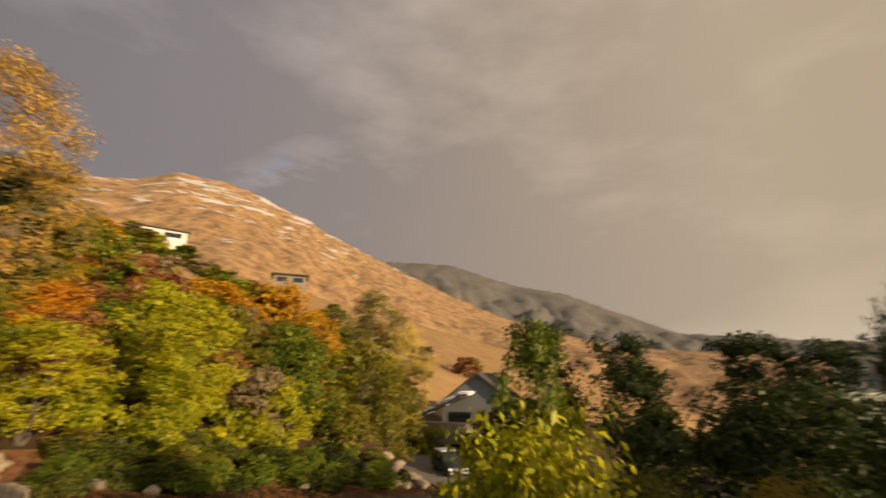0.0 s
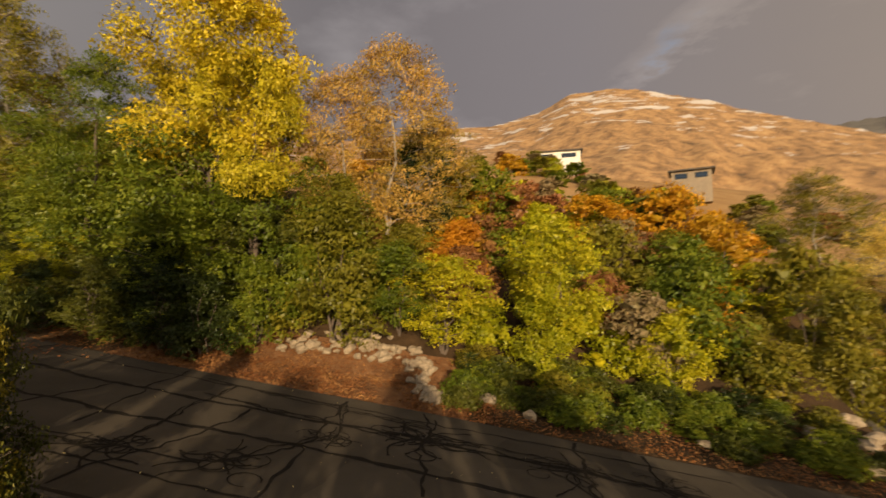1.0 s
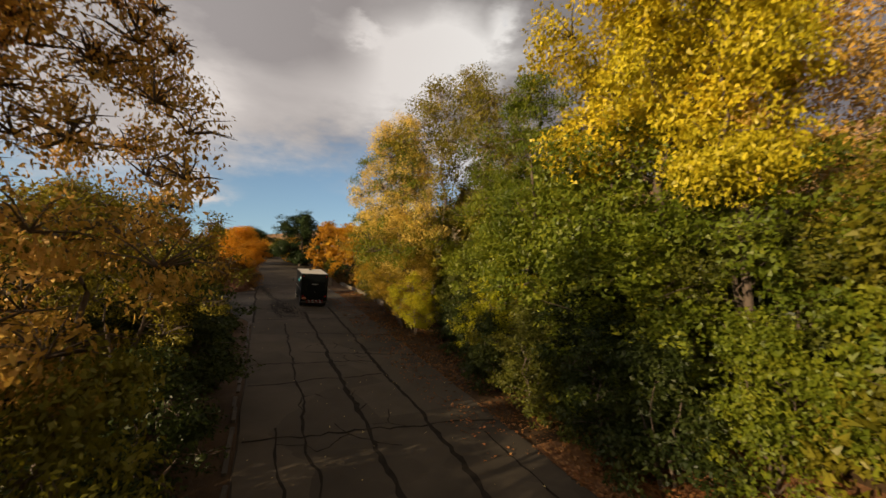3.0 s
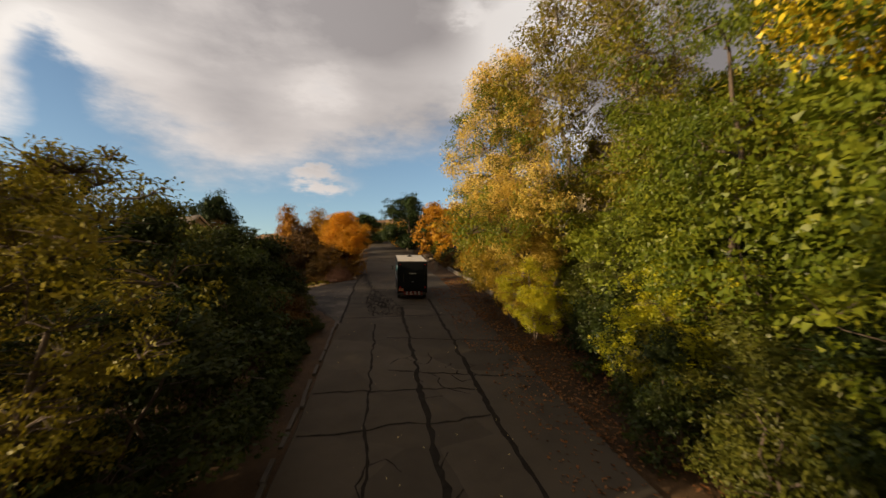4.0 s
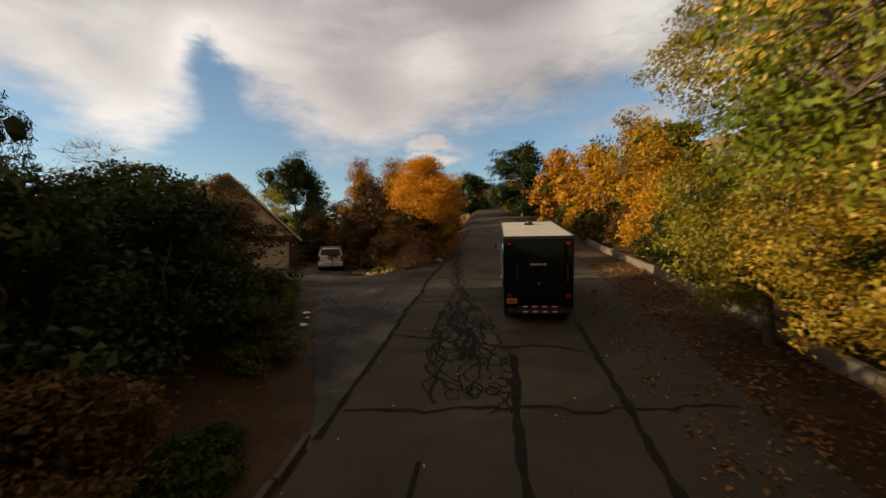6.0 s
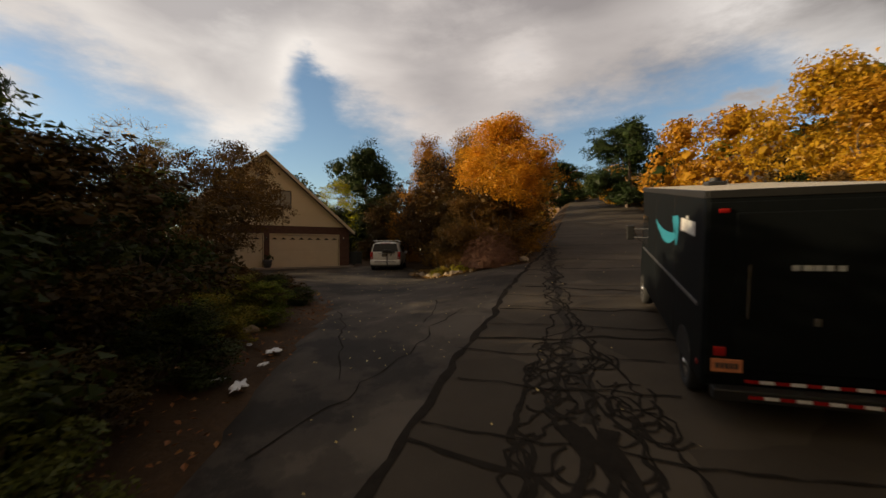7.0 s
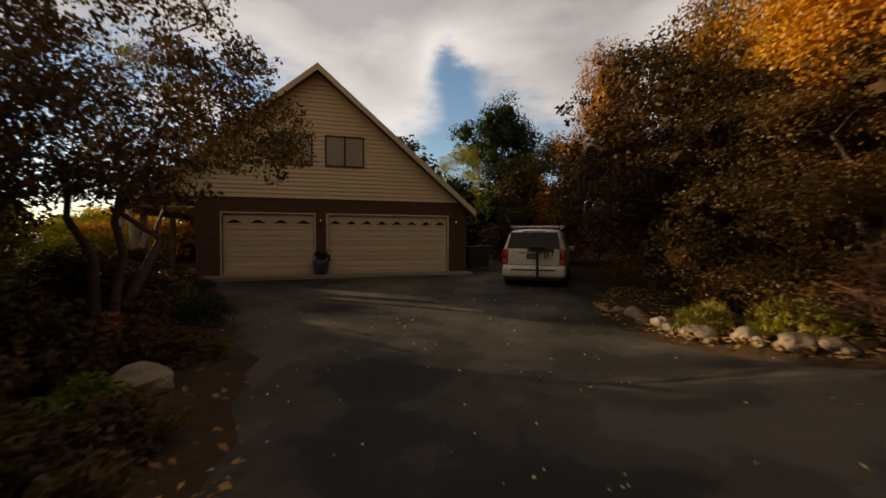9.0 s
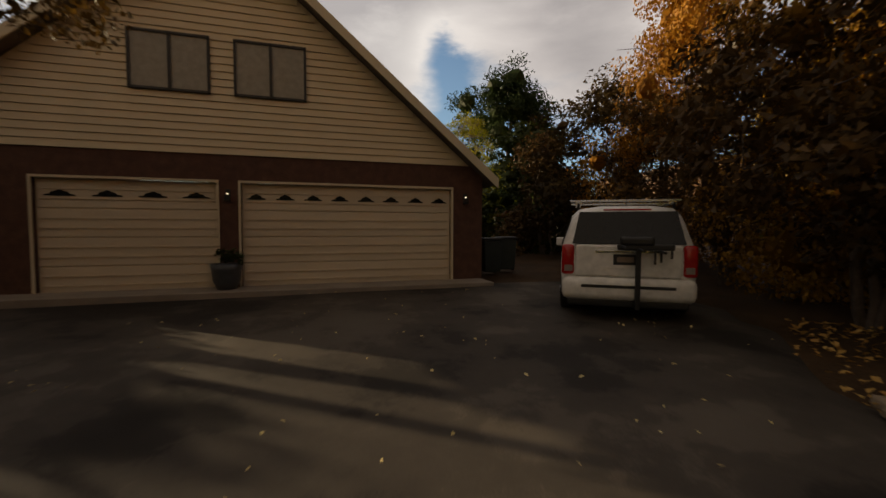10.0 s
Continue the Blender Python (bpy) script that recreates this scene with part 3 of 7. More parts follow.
def leaves(name, clumps, count, size, mat, droop=0.0, slim=0.7, shell=0.55, blade=False):
    """A crown: leaves on and in many clumps, each leaf a small folded blade of its own."""
    c = np.array(clumps)
    # each clump is a handful of flat sprays held out from its middle, with gaps between them
    per = max(4, min(14, count // (9 * len(c))))
    mid = c[:, :3].mean(axis=0)
    out = c[:, :3] - mid
    out /= np.maximum(np.linalg.norm(out, axis=1), 1e-3)[:, None]
    sd = rng.normal(size=(len(c), per, 3)) + 0.55 * out[:, None, :] + np.array([0, 0, 0.25])
    sd /= np.linalg.norm(sd, axis=2)[:, :, None]
    reach = (shell + (1.0 - shell) * rng.random((len(c), per))) * c[:, 3:4]
    sc = (c[:, None, :3] + sd * reach[:, :, None] * np.array([1, 1, 0.8])).reshape(-1, 3)
    sr = np.repeat(c[:, 3] * 0.46, per) * (0.7 + 0.6 * rng.random(len(c) * per))
    sd = sd.reshape(-1, 3)
    pick = rng.choice(len(sc), count, p=sr ** 2 / (sr ** 2).sum())
    d = rng.normal(size=(count, 3)) * 0.5
    d /= np.maximum(1.0, np.linalg.norm(d, axis=1) / 0.85)[:, None]
    p = sc[pick] + d * sr[pick][:, None] * np.array([1.1, 1.1, 0.55])
    p[:, 2] -= droop * 0.5 * sr[pick] * (d[:, 0] ** 2 + d[:, 1] ** 2)
    nrm = sd[pick] * 0.55 + rng.normal(size=(count, 3)) * 0.55 + np.array([0, 0, 0.5])
    nrm /= np.linalg.norm(nrm, axis=1)[:, None]
    a = np.cross(nrm, rng.normal(size=(count, 3)))
    a[:, 2] -= droop
    a /= np.linalg.norm(a, axis=1)[:, None]
    b = np.cross(nrm, a)
    b /= np.linalg.norm(b, axis=1)[:, None]
    L = size * (0.6 + 0.8 * rng.random(count))[:, None]
    if blade:
        n = 4
        v = np.stack([p - a * L * 0.5, p + b * L * slim * 0.5 + nrm * L * 0.1, p + a * L * 0.5, p - b * L * slim * 0.5 + nrm * L * 0.1], 1).reshape(-1, 3)
    else:
        n = 3
        v = np.stack([p - a * L * 0.5 + b * L * slim * 0.5, p + a * L * 0.6, p - a * L * 0.5 - b * L * slim * 0.5], 1).reshape(-1, 3)
    me = bpy.data.meshes.new(name)
    me.vertices.add(count * n)
    me.vertices.foreach_set("co", v.astype(np.float32).ravel())
    me.loops.add(count * n)
    me.loops.foreach_set("vertex_index", np.arange(count * n, dtype=np.int32))
    me.polygons.add(count)
    me.polygons.foreach_set("loop_start", np.arange(0, count * n, n, dtype=np.int32))
    me.update(calc_edges=True)
    me.materials.append(mat)
    return me


def crown_clumps(r, z0, z1, n, shape, cr):
    """Clump centres inside a crown of radius r from z0 to z1; shape: 'dome', 'oval', 'cone'."""
    out = []
    lean = rng.normal(0, 0.12, 2)
    while len(out) < n:
        f = rng.random()
        ang = rng.random() * 2 * math.pi
        wide = {"dome": math.sqrt(max(0.0, 1 - f ** 2.2)) * (0.75 + 0.25 * f), "oval": math.sqrt(max(0.0, 1 - (2 * f - 0.9) ** 2 / 1.25)), "cone": (1 - f) ** 0.8 + 0.05, "flat": 0.6 + 0.4 * math.sin(math.pi * f)}[shape]
        lump = 1 + 0.28 * math.sin(3 * ang + lean[0] * 30) * math.cos(2.3 * ang + f * 5)
        rr = r * wide * lump * (0.25 + 0.75 * rng.random() ** 0.5) - cr * 0.4
        rr = max(rr, 0)
        stray = rng.random() < 0.16
        rr *= 1.28 if stray else 1.0
        out.append((rr * math.cos(ang) + lean[0] * r * f, rr * math.sin(ang) + lean[1] * r * f, z0 + (z1 - z0) * f * (1.07 if stray else 1.0), cr * (0.6 + 0.8 * rng.random()) * (0.7 if stray else 1.0)))
    return out


PLANTS = {}


def cores(cl, share):
    """The close inner foliage of each clump, as rough lumps."""
    verts, faces = [], []
    bm = bmesh.new()
    bmesh.ops.create_icosphere(bm, subdivisions=1, radius=1.0)
    pts = [v.co.copy() for v in bm.verts]
    tri = [tuple(v.index for v in f.verts) for f in bm.faces]
    bm.free()
    for x, y, z, r in cl:
        k = len(verts)
        for q in pts:
            j = share * r * (0.4 + 0.4 * rng.random())
            verts.append((x + q.x * j, y + q.y * j, z + q.z * j * 0.8))
        faces += [(a + k, b + k, c + k) for a, b, c in tri]
    return verts, faces


def template(species, name, r, h, z0, clump_n, cr, count, size, shape, stems=1, trunk_r=0.12, twigs=40, droop=0.0, slim=0.7, bark=None, limb_n=16, shell=0.6, core=0.6, blade=False):
    """A plant of radius r and height h at the origin, kept aside until copied."""
    ob = new(name)
    ob.empty_display_size = 0.3
    cl = crown_clumps(r, z0, h - cr * 0.8, clump_n, shape, cr)
    paths, tops = [], []
    for k in range(stems):
        spread = 0.0 if stems == 1 else 0.3 * r
        t = Vector((spread * math.cos(k * 2.4 + 1), spread * math.sin(k * 2.4 + 1), h * (0.74 if stems == 1 else 0.52 + 0.1 * (k % 2))))
        p = bent((0.02 * k, 0, -0.4), t, 0.0, 6, 0.09)
        paths.append((p, trunk_r, trunk_r * 0.3))
        tops.append(p)
    # limbs fork from the nearest wood below them, the inner clumps first
    order = sorted(rng.permutation(len(cl))[:limb_n], key=lambda k: math.hypot(cl[k][0], cl[k][1]) + 0.5 * cl[k][2])
    wood = [(q, trunk_r * (1 - 0.7 * i / 6)) for line in tops for i, q in enumerate(line) if i > 0]
    for k in order:
        c = Vector(cl[k][:3])
        p, pr = min(wood, key=lambda e: (e[0] - c).length + 1.3 * max(0, e[0].z - c.z + 0.3))
        way = bent(p, c, 0.10, 4, 0.2)
        r0 = min(pr * 0.8, trunk_r * 0.42)
        paths.append((way, r0, r0 * 0.35))
        wood += [(q, r0 * (1 - 0.6 * i / 4)) for i, q in enumerate(way) if i > 0]
    for k in range(twigs):
        c = cl[order[int(rng.integers(min(limb_n, len(cl))))]]
        d = Vector(rng.normal(size=3)).normalized()
        d.z = abs(d.z) * 0.7 - droop * 0.5
        a = Vector(c[:3])
        paths.append((bent(a, a + d * c[3] * (1.0 + 0.35 * rng.random()), 0.05, 2, 0.2), trunk_r * 0.12 + 0.006, 0.004))
    v, f = tubes(paths)
    under(new("trunk", mesh_of("trunk", v, f, bark or BARK, True)), ob)
    if core:
        inner = under(new("inner_foliage", mesh_of("inner_foliage", *cores(cl[::2], core * 1.15), LEAF["green"])), ob)
        inner.material_slots[0].link = "OBJECT"
    crown = under(new("crown", leaves("crown", cl, count, size, LEAF["green"], droop, slim, shell, blade)), ob)
    crown.material_slots[0].link = "OBJECT"
    PLANTS.setdefault(species, []).append((ob, r, h))


def plant(species, leaf, x, y, top, r, label, category, group, turn=None, dz=0.0):
    """Set a plant on the land at (x, y), its crown r wide and its tip at the height top, with the shape of its kind that is nearest in slenderness."""
    base = ground_z(x, y) + dz
    h = max(0.6, top - base)
    near = sorted(PLANTS[species], key=lambda e: abs(math.log((e[2] / e[1]) / (h / r))))
    src, r0, h0 = near[0] if len(near) < 2 or (x * 5.31 + y * 3.77) % 1.0 < 0.7 else near[1]
    turn = (x * 37.7 + y * 91.3) % 360 if turn is None else turn
    ob = copy_thing(src, pose(x, y, base - 0.05, 0, 0, turn) @ Matrix.Diagonal((r / r0, r / r0, h / h0, 1)))
    for o in ob.children:
        if not o.name.startswith("trunk"):
            o.material_slots[0].material = LEAF[leaf]
    return tagged(ob, label, category, group)

# oaks close by, on the slope, and far off
template("oak_near", "oak_shrub", 3.0, 4.0, 0.1, 44, 0.85, 9000, 0.165, "dome", 4, 0.08, 30, core=0.36)
template("oak_near", "oak_shrub", 3.0, 6.0, 0.2, 52, 0.9, 10000, 0.165, "dome", 4, 0.09, 30, core=0.36)
template("oak_near", "oak_tree", 3.2, 9.0, 1.6, 60, 0.95, 12000, 0.165, "oval", 3, 0.13, 50, limb_n=36, core=0.34)
template("oak", "oak_shrub", 3.0, 3.6, 0.0, 34, 0.95, 3000, 0.25, "dome", 3, 0.08, 6)
template("oak", "oak_shrub", 3.0, 5.2, 0.1, 38, 0.95, 3200, 0.25, "dome", 3, 0.08, 6)
template("oak", "oak_shrub", 3.0, 6.6, 0.2, 44, 1.0, 3400, 0.26, "oval", 3, 0.09, 6)
template("oak", "oak_tree", 3.2, 9.5, 1.5, 56, 1.0, 6400, 0.22, "oval", 2, 0.13, 12, limb_n=20)
template("oak_far", "oak_tree", 3.2, 4.2, 0.2, 26, 1.1, 1200, 0.54, "dome", 2, 0.1, 0, limb_n=4)
template("oak_far", "oak_tree", 3.2, 6.8, 0.3, 34, 1.1, 1300, 0.54, "dome", 2, 0.1, 0, limb_n=4)
template("tree", "deciduous_tree", 4.5, 12.0, 1.5, 62, 1.3, 17000, 0.19, "oval", 1, 0.22, 60, limb_n=36, core=0.32)
template("tree", "deciduous_tree", 4.5, 17.0, 3.0, 70, 1.35, 18000, 0.2, "oval", 1, 0.26, 70, limb_n=44, core=0.3)
template("tree_high", "deciduous_tree", 4.5, 16.0, 8.0, 52, 1.35, 26000, 0.16, "oval", 1, 0.24, 120, limb_n=40, core=0.28)
template("tree_fine", "deciduous_tree", 4.2, 15.0, 2.3, 84, 1.1, 42000, 0.115, "oval", 1, 0.22, 160, limb_n=60, core=0.22, droop=0.3)
template("tree_gold", "deciduous_tree", 3.6, 15.0, 3.8, 82, 1.05, 64000, 0.088, "oval", 1, 0.2, 200, limb_n=50, core=0.2, droop=0.3)
template("tree_thin", "deciduous_tree", 4.5, 14.0, 3.5, 70, 1.15, 24000, 0.125, "oval", 1, 0.2, 520, limb_n=70, bark=PALE_BARK, core=0)
template("tree_near", "deciduous_tree", 4.0, 9.0, 1.7, 70, 0.98, 36000, 0.105, "oval", 3, 0.13, 260, limb_n=50, core=0.28)
template("oak_island", "oak_tree", 4.4, 9.5, 0.3, 60, 1.35, 46000, 0.115, "dome", 3, 0.16, 60, limb_n=40, core=0.6, blade=True)
template("oak_gold", "oak_tree", 3.5, 9.7, 4.6, 52, 1.15, 40000, 0.11, "dome", 3, 0.16, 60, limb_n=40, core=0.5, blade=True)
template("oak_low", "oak_tree", 4.0, 7.5, 1.6, 76, 0.85, 24000, 0.11, "flat", 3, 0.15, 300, limb_n=74, core=0, blade=True)
template("oak_sparse", "oak_tree", 4.0, 7.5, 3.1, 74, 0.8, 22000, 0.11, "flat", 3, 0.15, 420, limb_n=74, core=0, blade=True)
template("locust", "locust_tree", 3.6, 11.0, 4.2, 84, 0.8, 24000, 0.125, "flat", 2, 0.19, 800, limb_n=84, slim=0.45, droop=0.15, core=0, blade=True, shell=0.3)
template("pine", "pine_tree", 3.4, 9.0, 1.0, 80, 1.15, 24000, 0.24, "oval", 1, 0.2, 20, slim=0.36, limb_n=40, core=0.8)
template("twiggy", "bare_tree", 4.0, 10.0, 2.5, 80, 1.0, 900, 0.11, "oval", 2, 0.10, 560, limb_n=80, bark=PALE_BARK, core=0)
template("birch", "birch_tree", 2.4, 9.0, 4.0, 44, 0.6, 2600, 0.1, "oval", 3, 0.17, 240, limb_n=44, bark=BIRCH_BARK, core=0)
template("spray", "locust_shrub", 2.0, 4.5, 0.3, 40, 0.62, 10000, 0.12, "dome", 4, 0.06, 140, slim=0.45, droop=0.1, core=0.45, blade=True)
template("tuft", "grass_tuft", 0.5, 0.6, 0.05, 14, 0.2, 700, 0.16, "dome", 1, 0.01, 4, slim=0.12, droop=-0.8, core=0, limb_n=2)
template("tree_open", "deciduous_tree", 4.5, 14.0, 3.5, 70, 1.15, 28000, 0.115, "oval", 1, 0.17, 420, limb_n=70, core=0)

TREES, SLOPE, THICKET, YARD, FARSET = "trees above the road", "shrubs on the slope", "thicket below the road", "trees round the house", "trees far up the road"
yel = "tall yellow autumn tree with a broken crown"
shr = {"umber": "brown-leaved shrub, its colour darkened for the shade", "green": "green oak shrub on the slope", "olive": "olive green oak shrub on the slope", "moss": "dull green oak shrub on the slope", "lime": "yellow-green oak shrub on the slope", "gold": "golden autumn oak shrub", "bronze": "bronze autumn oak shrub", "orange": "orange autumn oak shrub", "rust": "rust-red autumn shrub on the slope", "grey": "half-bare greyish shrub on the slope", "dark": "green shrub, its colour darkened for the shade", "brown": "brown-leaved autumn shrub in the shade", "yellow": "bright yellow autumn shrub", "tan": "pale tan autumn shrub with thin leaves"}

# the wood above the road
for kind, leaf, x, y, top, r, label in [
    ("tree_high", "yellow", -29.0, 9.4, 26.0, 5.4, yel), ("tree_high", "yellow", -27.2, 11.4, 21.5, 3.6, yel), ("tree_high", "yellow", -33.2, 12.6, 23.5, 3.8, yel),
    ("tree_thin", "sand", -26.6, 20.6, 24.4, 5.2, "thin pale orange tree losing its leaves"), ("tree_thin", "sand", -28.5, 17.5, 22.0, 4.6, "thin golden tree losing its leaves"),
    ("tree_thin", "sand", -27.5, 24.5, 19.5, 4.2, "thin golden-brown tree losing its leaves"), ("pine", "needle", -29.0, 25.0, 19.5, 2.6, "small dark conifer behind the trees"),
    ("tree", "green", -30.6, 7.6, 16.6, 4.0, "dense green tree beside the road"), ("tree", "green", -34.5, 6.0, 15.5, 4.2, "dense dark green tree beside the road"),
    ("tree", "olive", -38.5, 3.4, 18.0, 4.2, "olive green tree beside the road"), ("tree", "green", -36.0, 2.2, 14.5, 3.6, "green tree beside the road"), ("tree", "green", -28.0, 11.4, 14.5, 3.4, "dense green tree under the yellow one"), ("tree", "olive", -25.4, 16.2, 13.5, 3.2, "olive tree under the yellow one"),
    ("tree_fine", "green", -32.6, 3.6, 20.4, 3.4, "tall dull green tree beside the yellow one"), ("tree_fine", "olive", -35.4, 8.0, 22.0, 3.6, "tall olive green tree behind the verge"),
    ("tree_thin", "olive", -41.6, -5.2, 26.4, 5.4, "tall grey-green tree with open branches"), ("tree_thin", "olive", -42.3, -1.6, 27.5, 4.6, "tall grey-green tree with open branches"),
    ("tree_thin", "olive", -47.5, -1.0, 24.5, 4.4, "tall grey-green tree with open branches"), ("tree_gold", "tan", -40.2, -7.9, 23.2, 3.5, "tall tan and yellow autumn tree"), ("tree_fine", "amber", -42.6, -9.6, 16.5, 3.0, "gold and olive tree leaning over the road"), ("tree_open", "green", -41.3, -8.9, 22.4, 4.2, "slender green tree reaching over the road"), ("tree_fine", "green", -38.2, 1.0, 17.5, 3.6, "green tree above the verge"),
    ("tree_fine", "amber", -39.6, -6.8, 12.6, 2.1, "gold and olive tree beside the verge"), ("tree_fine", "olive", -46.2, -13.0, 19.6, 3.3, "dull green tree overhanging the verge"),
    ("tree_near", "green", -41.5, -1.6, 15.6, 3.4, "green tree beside the road"), ("tree_near", "green", -34.4, 3.4, 16.6, 3.4, "green tree overhanging the verge"),
    ("tree_near", "moss", -37.0, -0.4, 12.6, 2.8, "green tree overhanging the verge"), ("tree_near", "lime", -32.6, 1.8, 10.2, 2.5, "yellow-green tree overhanging the verge"), ("tree_near", "lime", -38.3, -5.9, 10.2, 1.9, "yellow-green tree low over the verge"),
    ("tree_near", "moss", -47.5, -11.0, 12.0, 2.8, "olive tree overhanging the verge"), ("tree", "green", -50.5, -8.0, 17.0, 4.2, "green tree above the verge")]:
    plant(kind, leaf, x, y, top, r, label, "tree", TREES)
# dark and moss leaves here stand in for shade under the trees
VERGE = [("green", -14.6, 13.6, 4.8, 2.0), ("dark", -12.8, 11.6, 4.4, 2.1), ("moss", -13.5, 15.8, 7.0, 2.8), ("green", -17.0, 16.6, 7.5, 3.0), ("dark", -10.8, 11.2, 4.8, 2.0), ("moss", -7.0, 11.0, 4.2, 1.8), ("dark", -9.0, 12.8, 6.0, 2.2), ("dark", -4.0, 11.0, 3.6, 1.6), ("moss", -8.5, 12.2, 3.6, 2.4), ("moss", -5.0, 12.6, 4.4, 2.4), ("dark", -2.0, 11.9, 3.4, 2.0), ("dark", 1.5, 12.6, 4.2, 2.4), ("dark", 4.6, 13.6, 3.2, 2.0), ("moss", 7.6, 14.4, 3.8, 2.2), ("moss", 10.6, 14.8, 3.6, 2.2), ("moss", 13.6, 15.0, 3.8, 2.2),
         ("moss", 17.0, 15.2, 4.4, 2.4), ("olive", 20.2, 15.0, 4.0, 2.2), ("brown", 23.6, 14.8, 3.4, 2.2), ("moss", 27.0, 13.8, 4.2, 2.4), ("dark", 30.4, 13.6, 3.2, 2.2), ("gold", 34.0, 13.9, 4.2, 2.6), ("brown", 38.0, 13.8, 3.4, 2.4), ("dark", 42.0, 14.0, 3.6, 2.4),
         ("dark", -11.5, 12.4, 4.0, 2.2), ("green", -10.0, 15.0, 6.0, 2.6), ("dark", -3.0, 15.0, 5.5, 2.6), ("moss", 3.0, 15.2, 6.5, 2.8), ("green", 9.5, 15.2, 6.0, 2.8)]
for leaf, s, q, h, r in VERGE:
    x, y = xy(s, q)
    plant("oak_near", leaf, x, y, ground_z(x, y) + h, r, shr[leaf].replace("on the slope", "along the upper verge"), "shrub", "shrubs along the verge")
SET = [
    ("oak_near", "olive", -23.0, 15.2, 11.2, 3.7), ("oak_near", "green", -27.6, 7.4, 10.8, 3.2), ("oak_near", "lime", -15.1, 24.9, 10.0, 2.7),
    ("oak_near", "lime", -18.8, 19.8, 8.0, 2.6), ("oak_near", "lime", -14.7, 23.2, 5.8, 2.3), ("oak", "rust", -29.1, 20.6, 12.3, 2.6),
    ("oak", "rust", -26.3, 29.4, 12.4, 3.6), ("oak", "rust", -25.7, 33.2, 15.0, 2.6), ("oak", "gold", -30.5, 29.6, 17.4, 3.0),
    ("oak", "green", -28.2, 31.6, 17.0, 3.6), ("oak_near", "green", -11.1, 33.4, 8.2, 3.4), ("oak", "grey", -12.1, 29.1, 6.0, 2.6),
    ("oak", "gold", -18.0, 46.9, 15.6, 4.2), ("tree_thin", "olive", -10.8, 59.7, 17.3, 5.2), ("oak_near", "olive", -5.2, 38.3, 6.3, 2.8),
    ("oak_near", "olive", -33.2, 3.2, 9.6, 3.0), ("oak_near", "lime", -17.8, 27.0, 8.8, 2.8), ("oak", "rust", -21.8, 24.2, 9.0, 2.6),
    ("oak_near", "orange", -23.4, 24.8, 10.8, 2.7), ("oak_near", "green", -21.3, 18.4, 8.8, 2.2), ("oak_near", "olive", -24.4, 20.8, 10.4, 2.2), ("oak", "olive", -22.8, 20.4, 8.4, 2.6), ("oak_near", "lime", -10.6, 28.7, 4.8, 2.2),
    ("oak", "green", -13.5, 37.5, 9.8, 3.4), ("oak", "olive", -17.5, 35.0, 11.0, 3.2), ("oak", "gold", -21.5, 38.5, 14.0, 3.4),
    ("oak", "olive", -8.0, 42.5, 8.8, 3.4), ("oak", "lime", -33.0, 24.4, 15.0, 3.6), ("oak", "olive", -34.0, 16.5, 13.0, 3.8),
    ("oak", "dark", -31.0, 12.6, 11.5, 3.4), ("oak", "dark", -37.5, 9.0, 14.0, 3.8), ("tree_thin", "tan", -5.0, 47.0, 11.0, 3.4),
    ("oak", "green", -24.5, 44.0, 16.0, 3.8), ("oak", "gold", -13.5, 44.0, 12.0, 3.2), ("oak", "lime", -38.0, 30.0, 18.5, 4.2),
    ("oak", "lime", -22.0, 31.0, 12.0, 3.0), ("oak", "gold", -30.0, 36.5, 16.5, 3.2)]
for kind, leaf, x, y, top, r in SET:
    plant(kind, leaf, x, y, top, r, shr.get(leaf, "shrub on the slope"), "shrub", SLOPE)
taken = [(x, y, r) for _, _, x, y, _, r in SET]
for i in range(18):
    for j in range(11):
        s, q = -58 + i * 3.0 + random.uniform(-1.2, 1.2), 13.0 + j * 3.0 + random.uniform(-1.2, 1.2)
        x, y = xy(s, q)
        if (s < -43 and q < 24) or q < 14.4 or (s > -25.5 and q < 16) or s > -8 or any((x - a) ** 2 + (y - b) ** 2 < (0.62 * c) ** 2 for a, b, c in taken):
            continue
        leaf = random.choice(["green", "olive", "lime", "lime", "lime", "grey", "olive", "green", "lime", "rust", "gold", "olive"])
        r = random.uniform(1.7, 2.6)
        if q < 20:
            leaf = {"rust": "lime", "grey": "green", "gold": "lime"}.get(leaf, leaf)
        plant("oak" if q < 34 else "oak_far", leaf, x, y, ground_z(x, y) + r * random.uniform(1.2, 1.9), r, shr[leaf], "shrub", SLOPE)
for k in range(80):
    s, q = random.uniform(-43.5, -26.0), 10.9 + 4.3 * random.random() ** 0.7
    x, y = xy(s, q)
    leaf = random.choice(["green", "moss", "dark", "green", "olive", "moss"])
    r = random.uniform(0.55, 1.4)
    plant("oak", leaf, x, y, ground_z(x, y) + r * random.uniform(0.8, 1.3), r, "low green shrub at the foot of the slope", "shrub", SLOPE)
for k in range(70):
    s, q = random.uniform(-110, 5), 42 + 80 * random.random() ** 1.6
    x, y = xy(s, q)
    leaf = random.choice(["green", "olive", "lime", "gold", "grey", "rust", "olive", "green"])
    r = random.uniform(2.6, 4.2)
    plant("oak_far", leaf, x, y, ground_z(x, y) + r * random.uniform(0.9, 1.4), r, shr[leaf], "shrub", SLOPE)

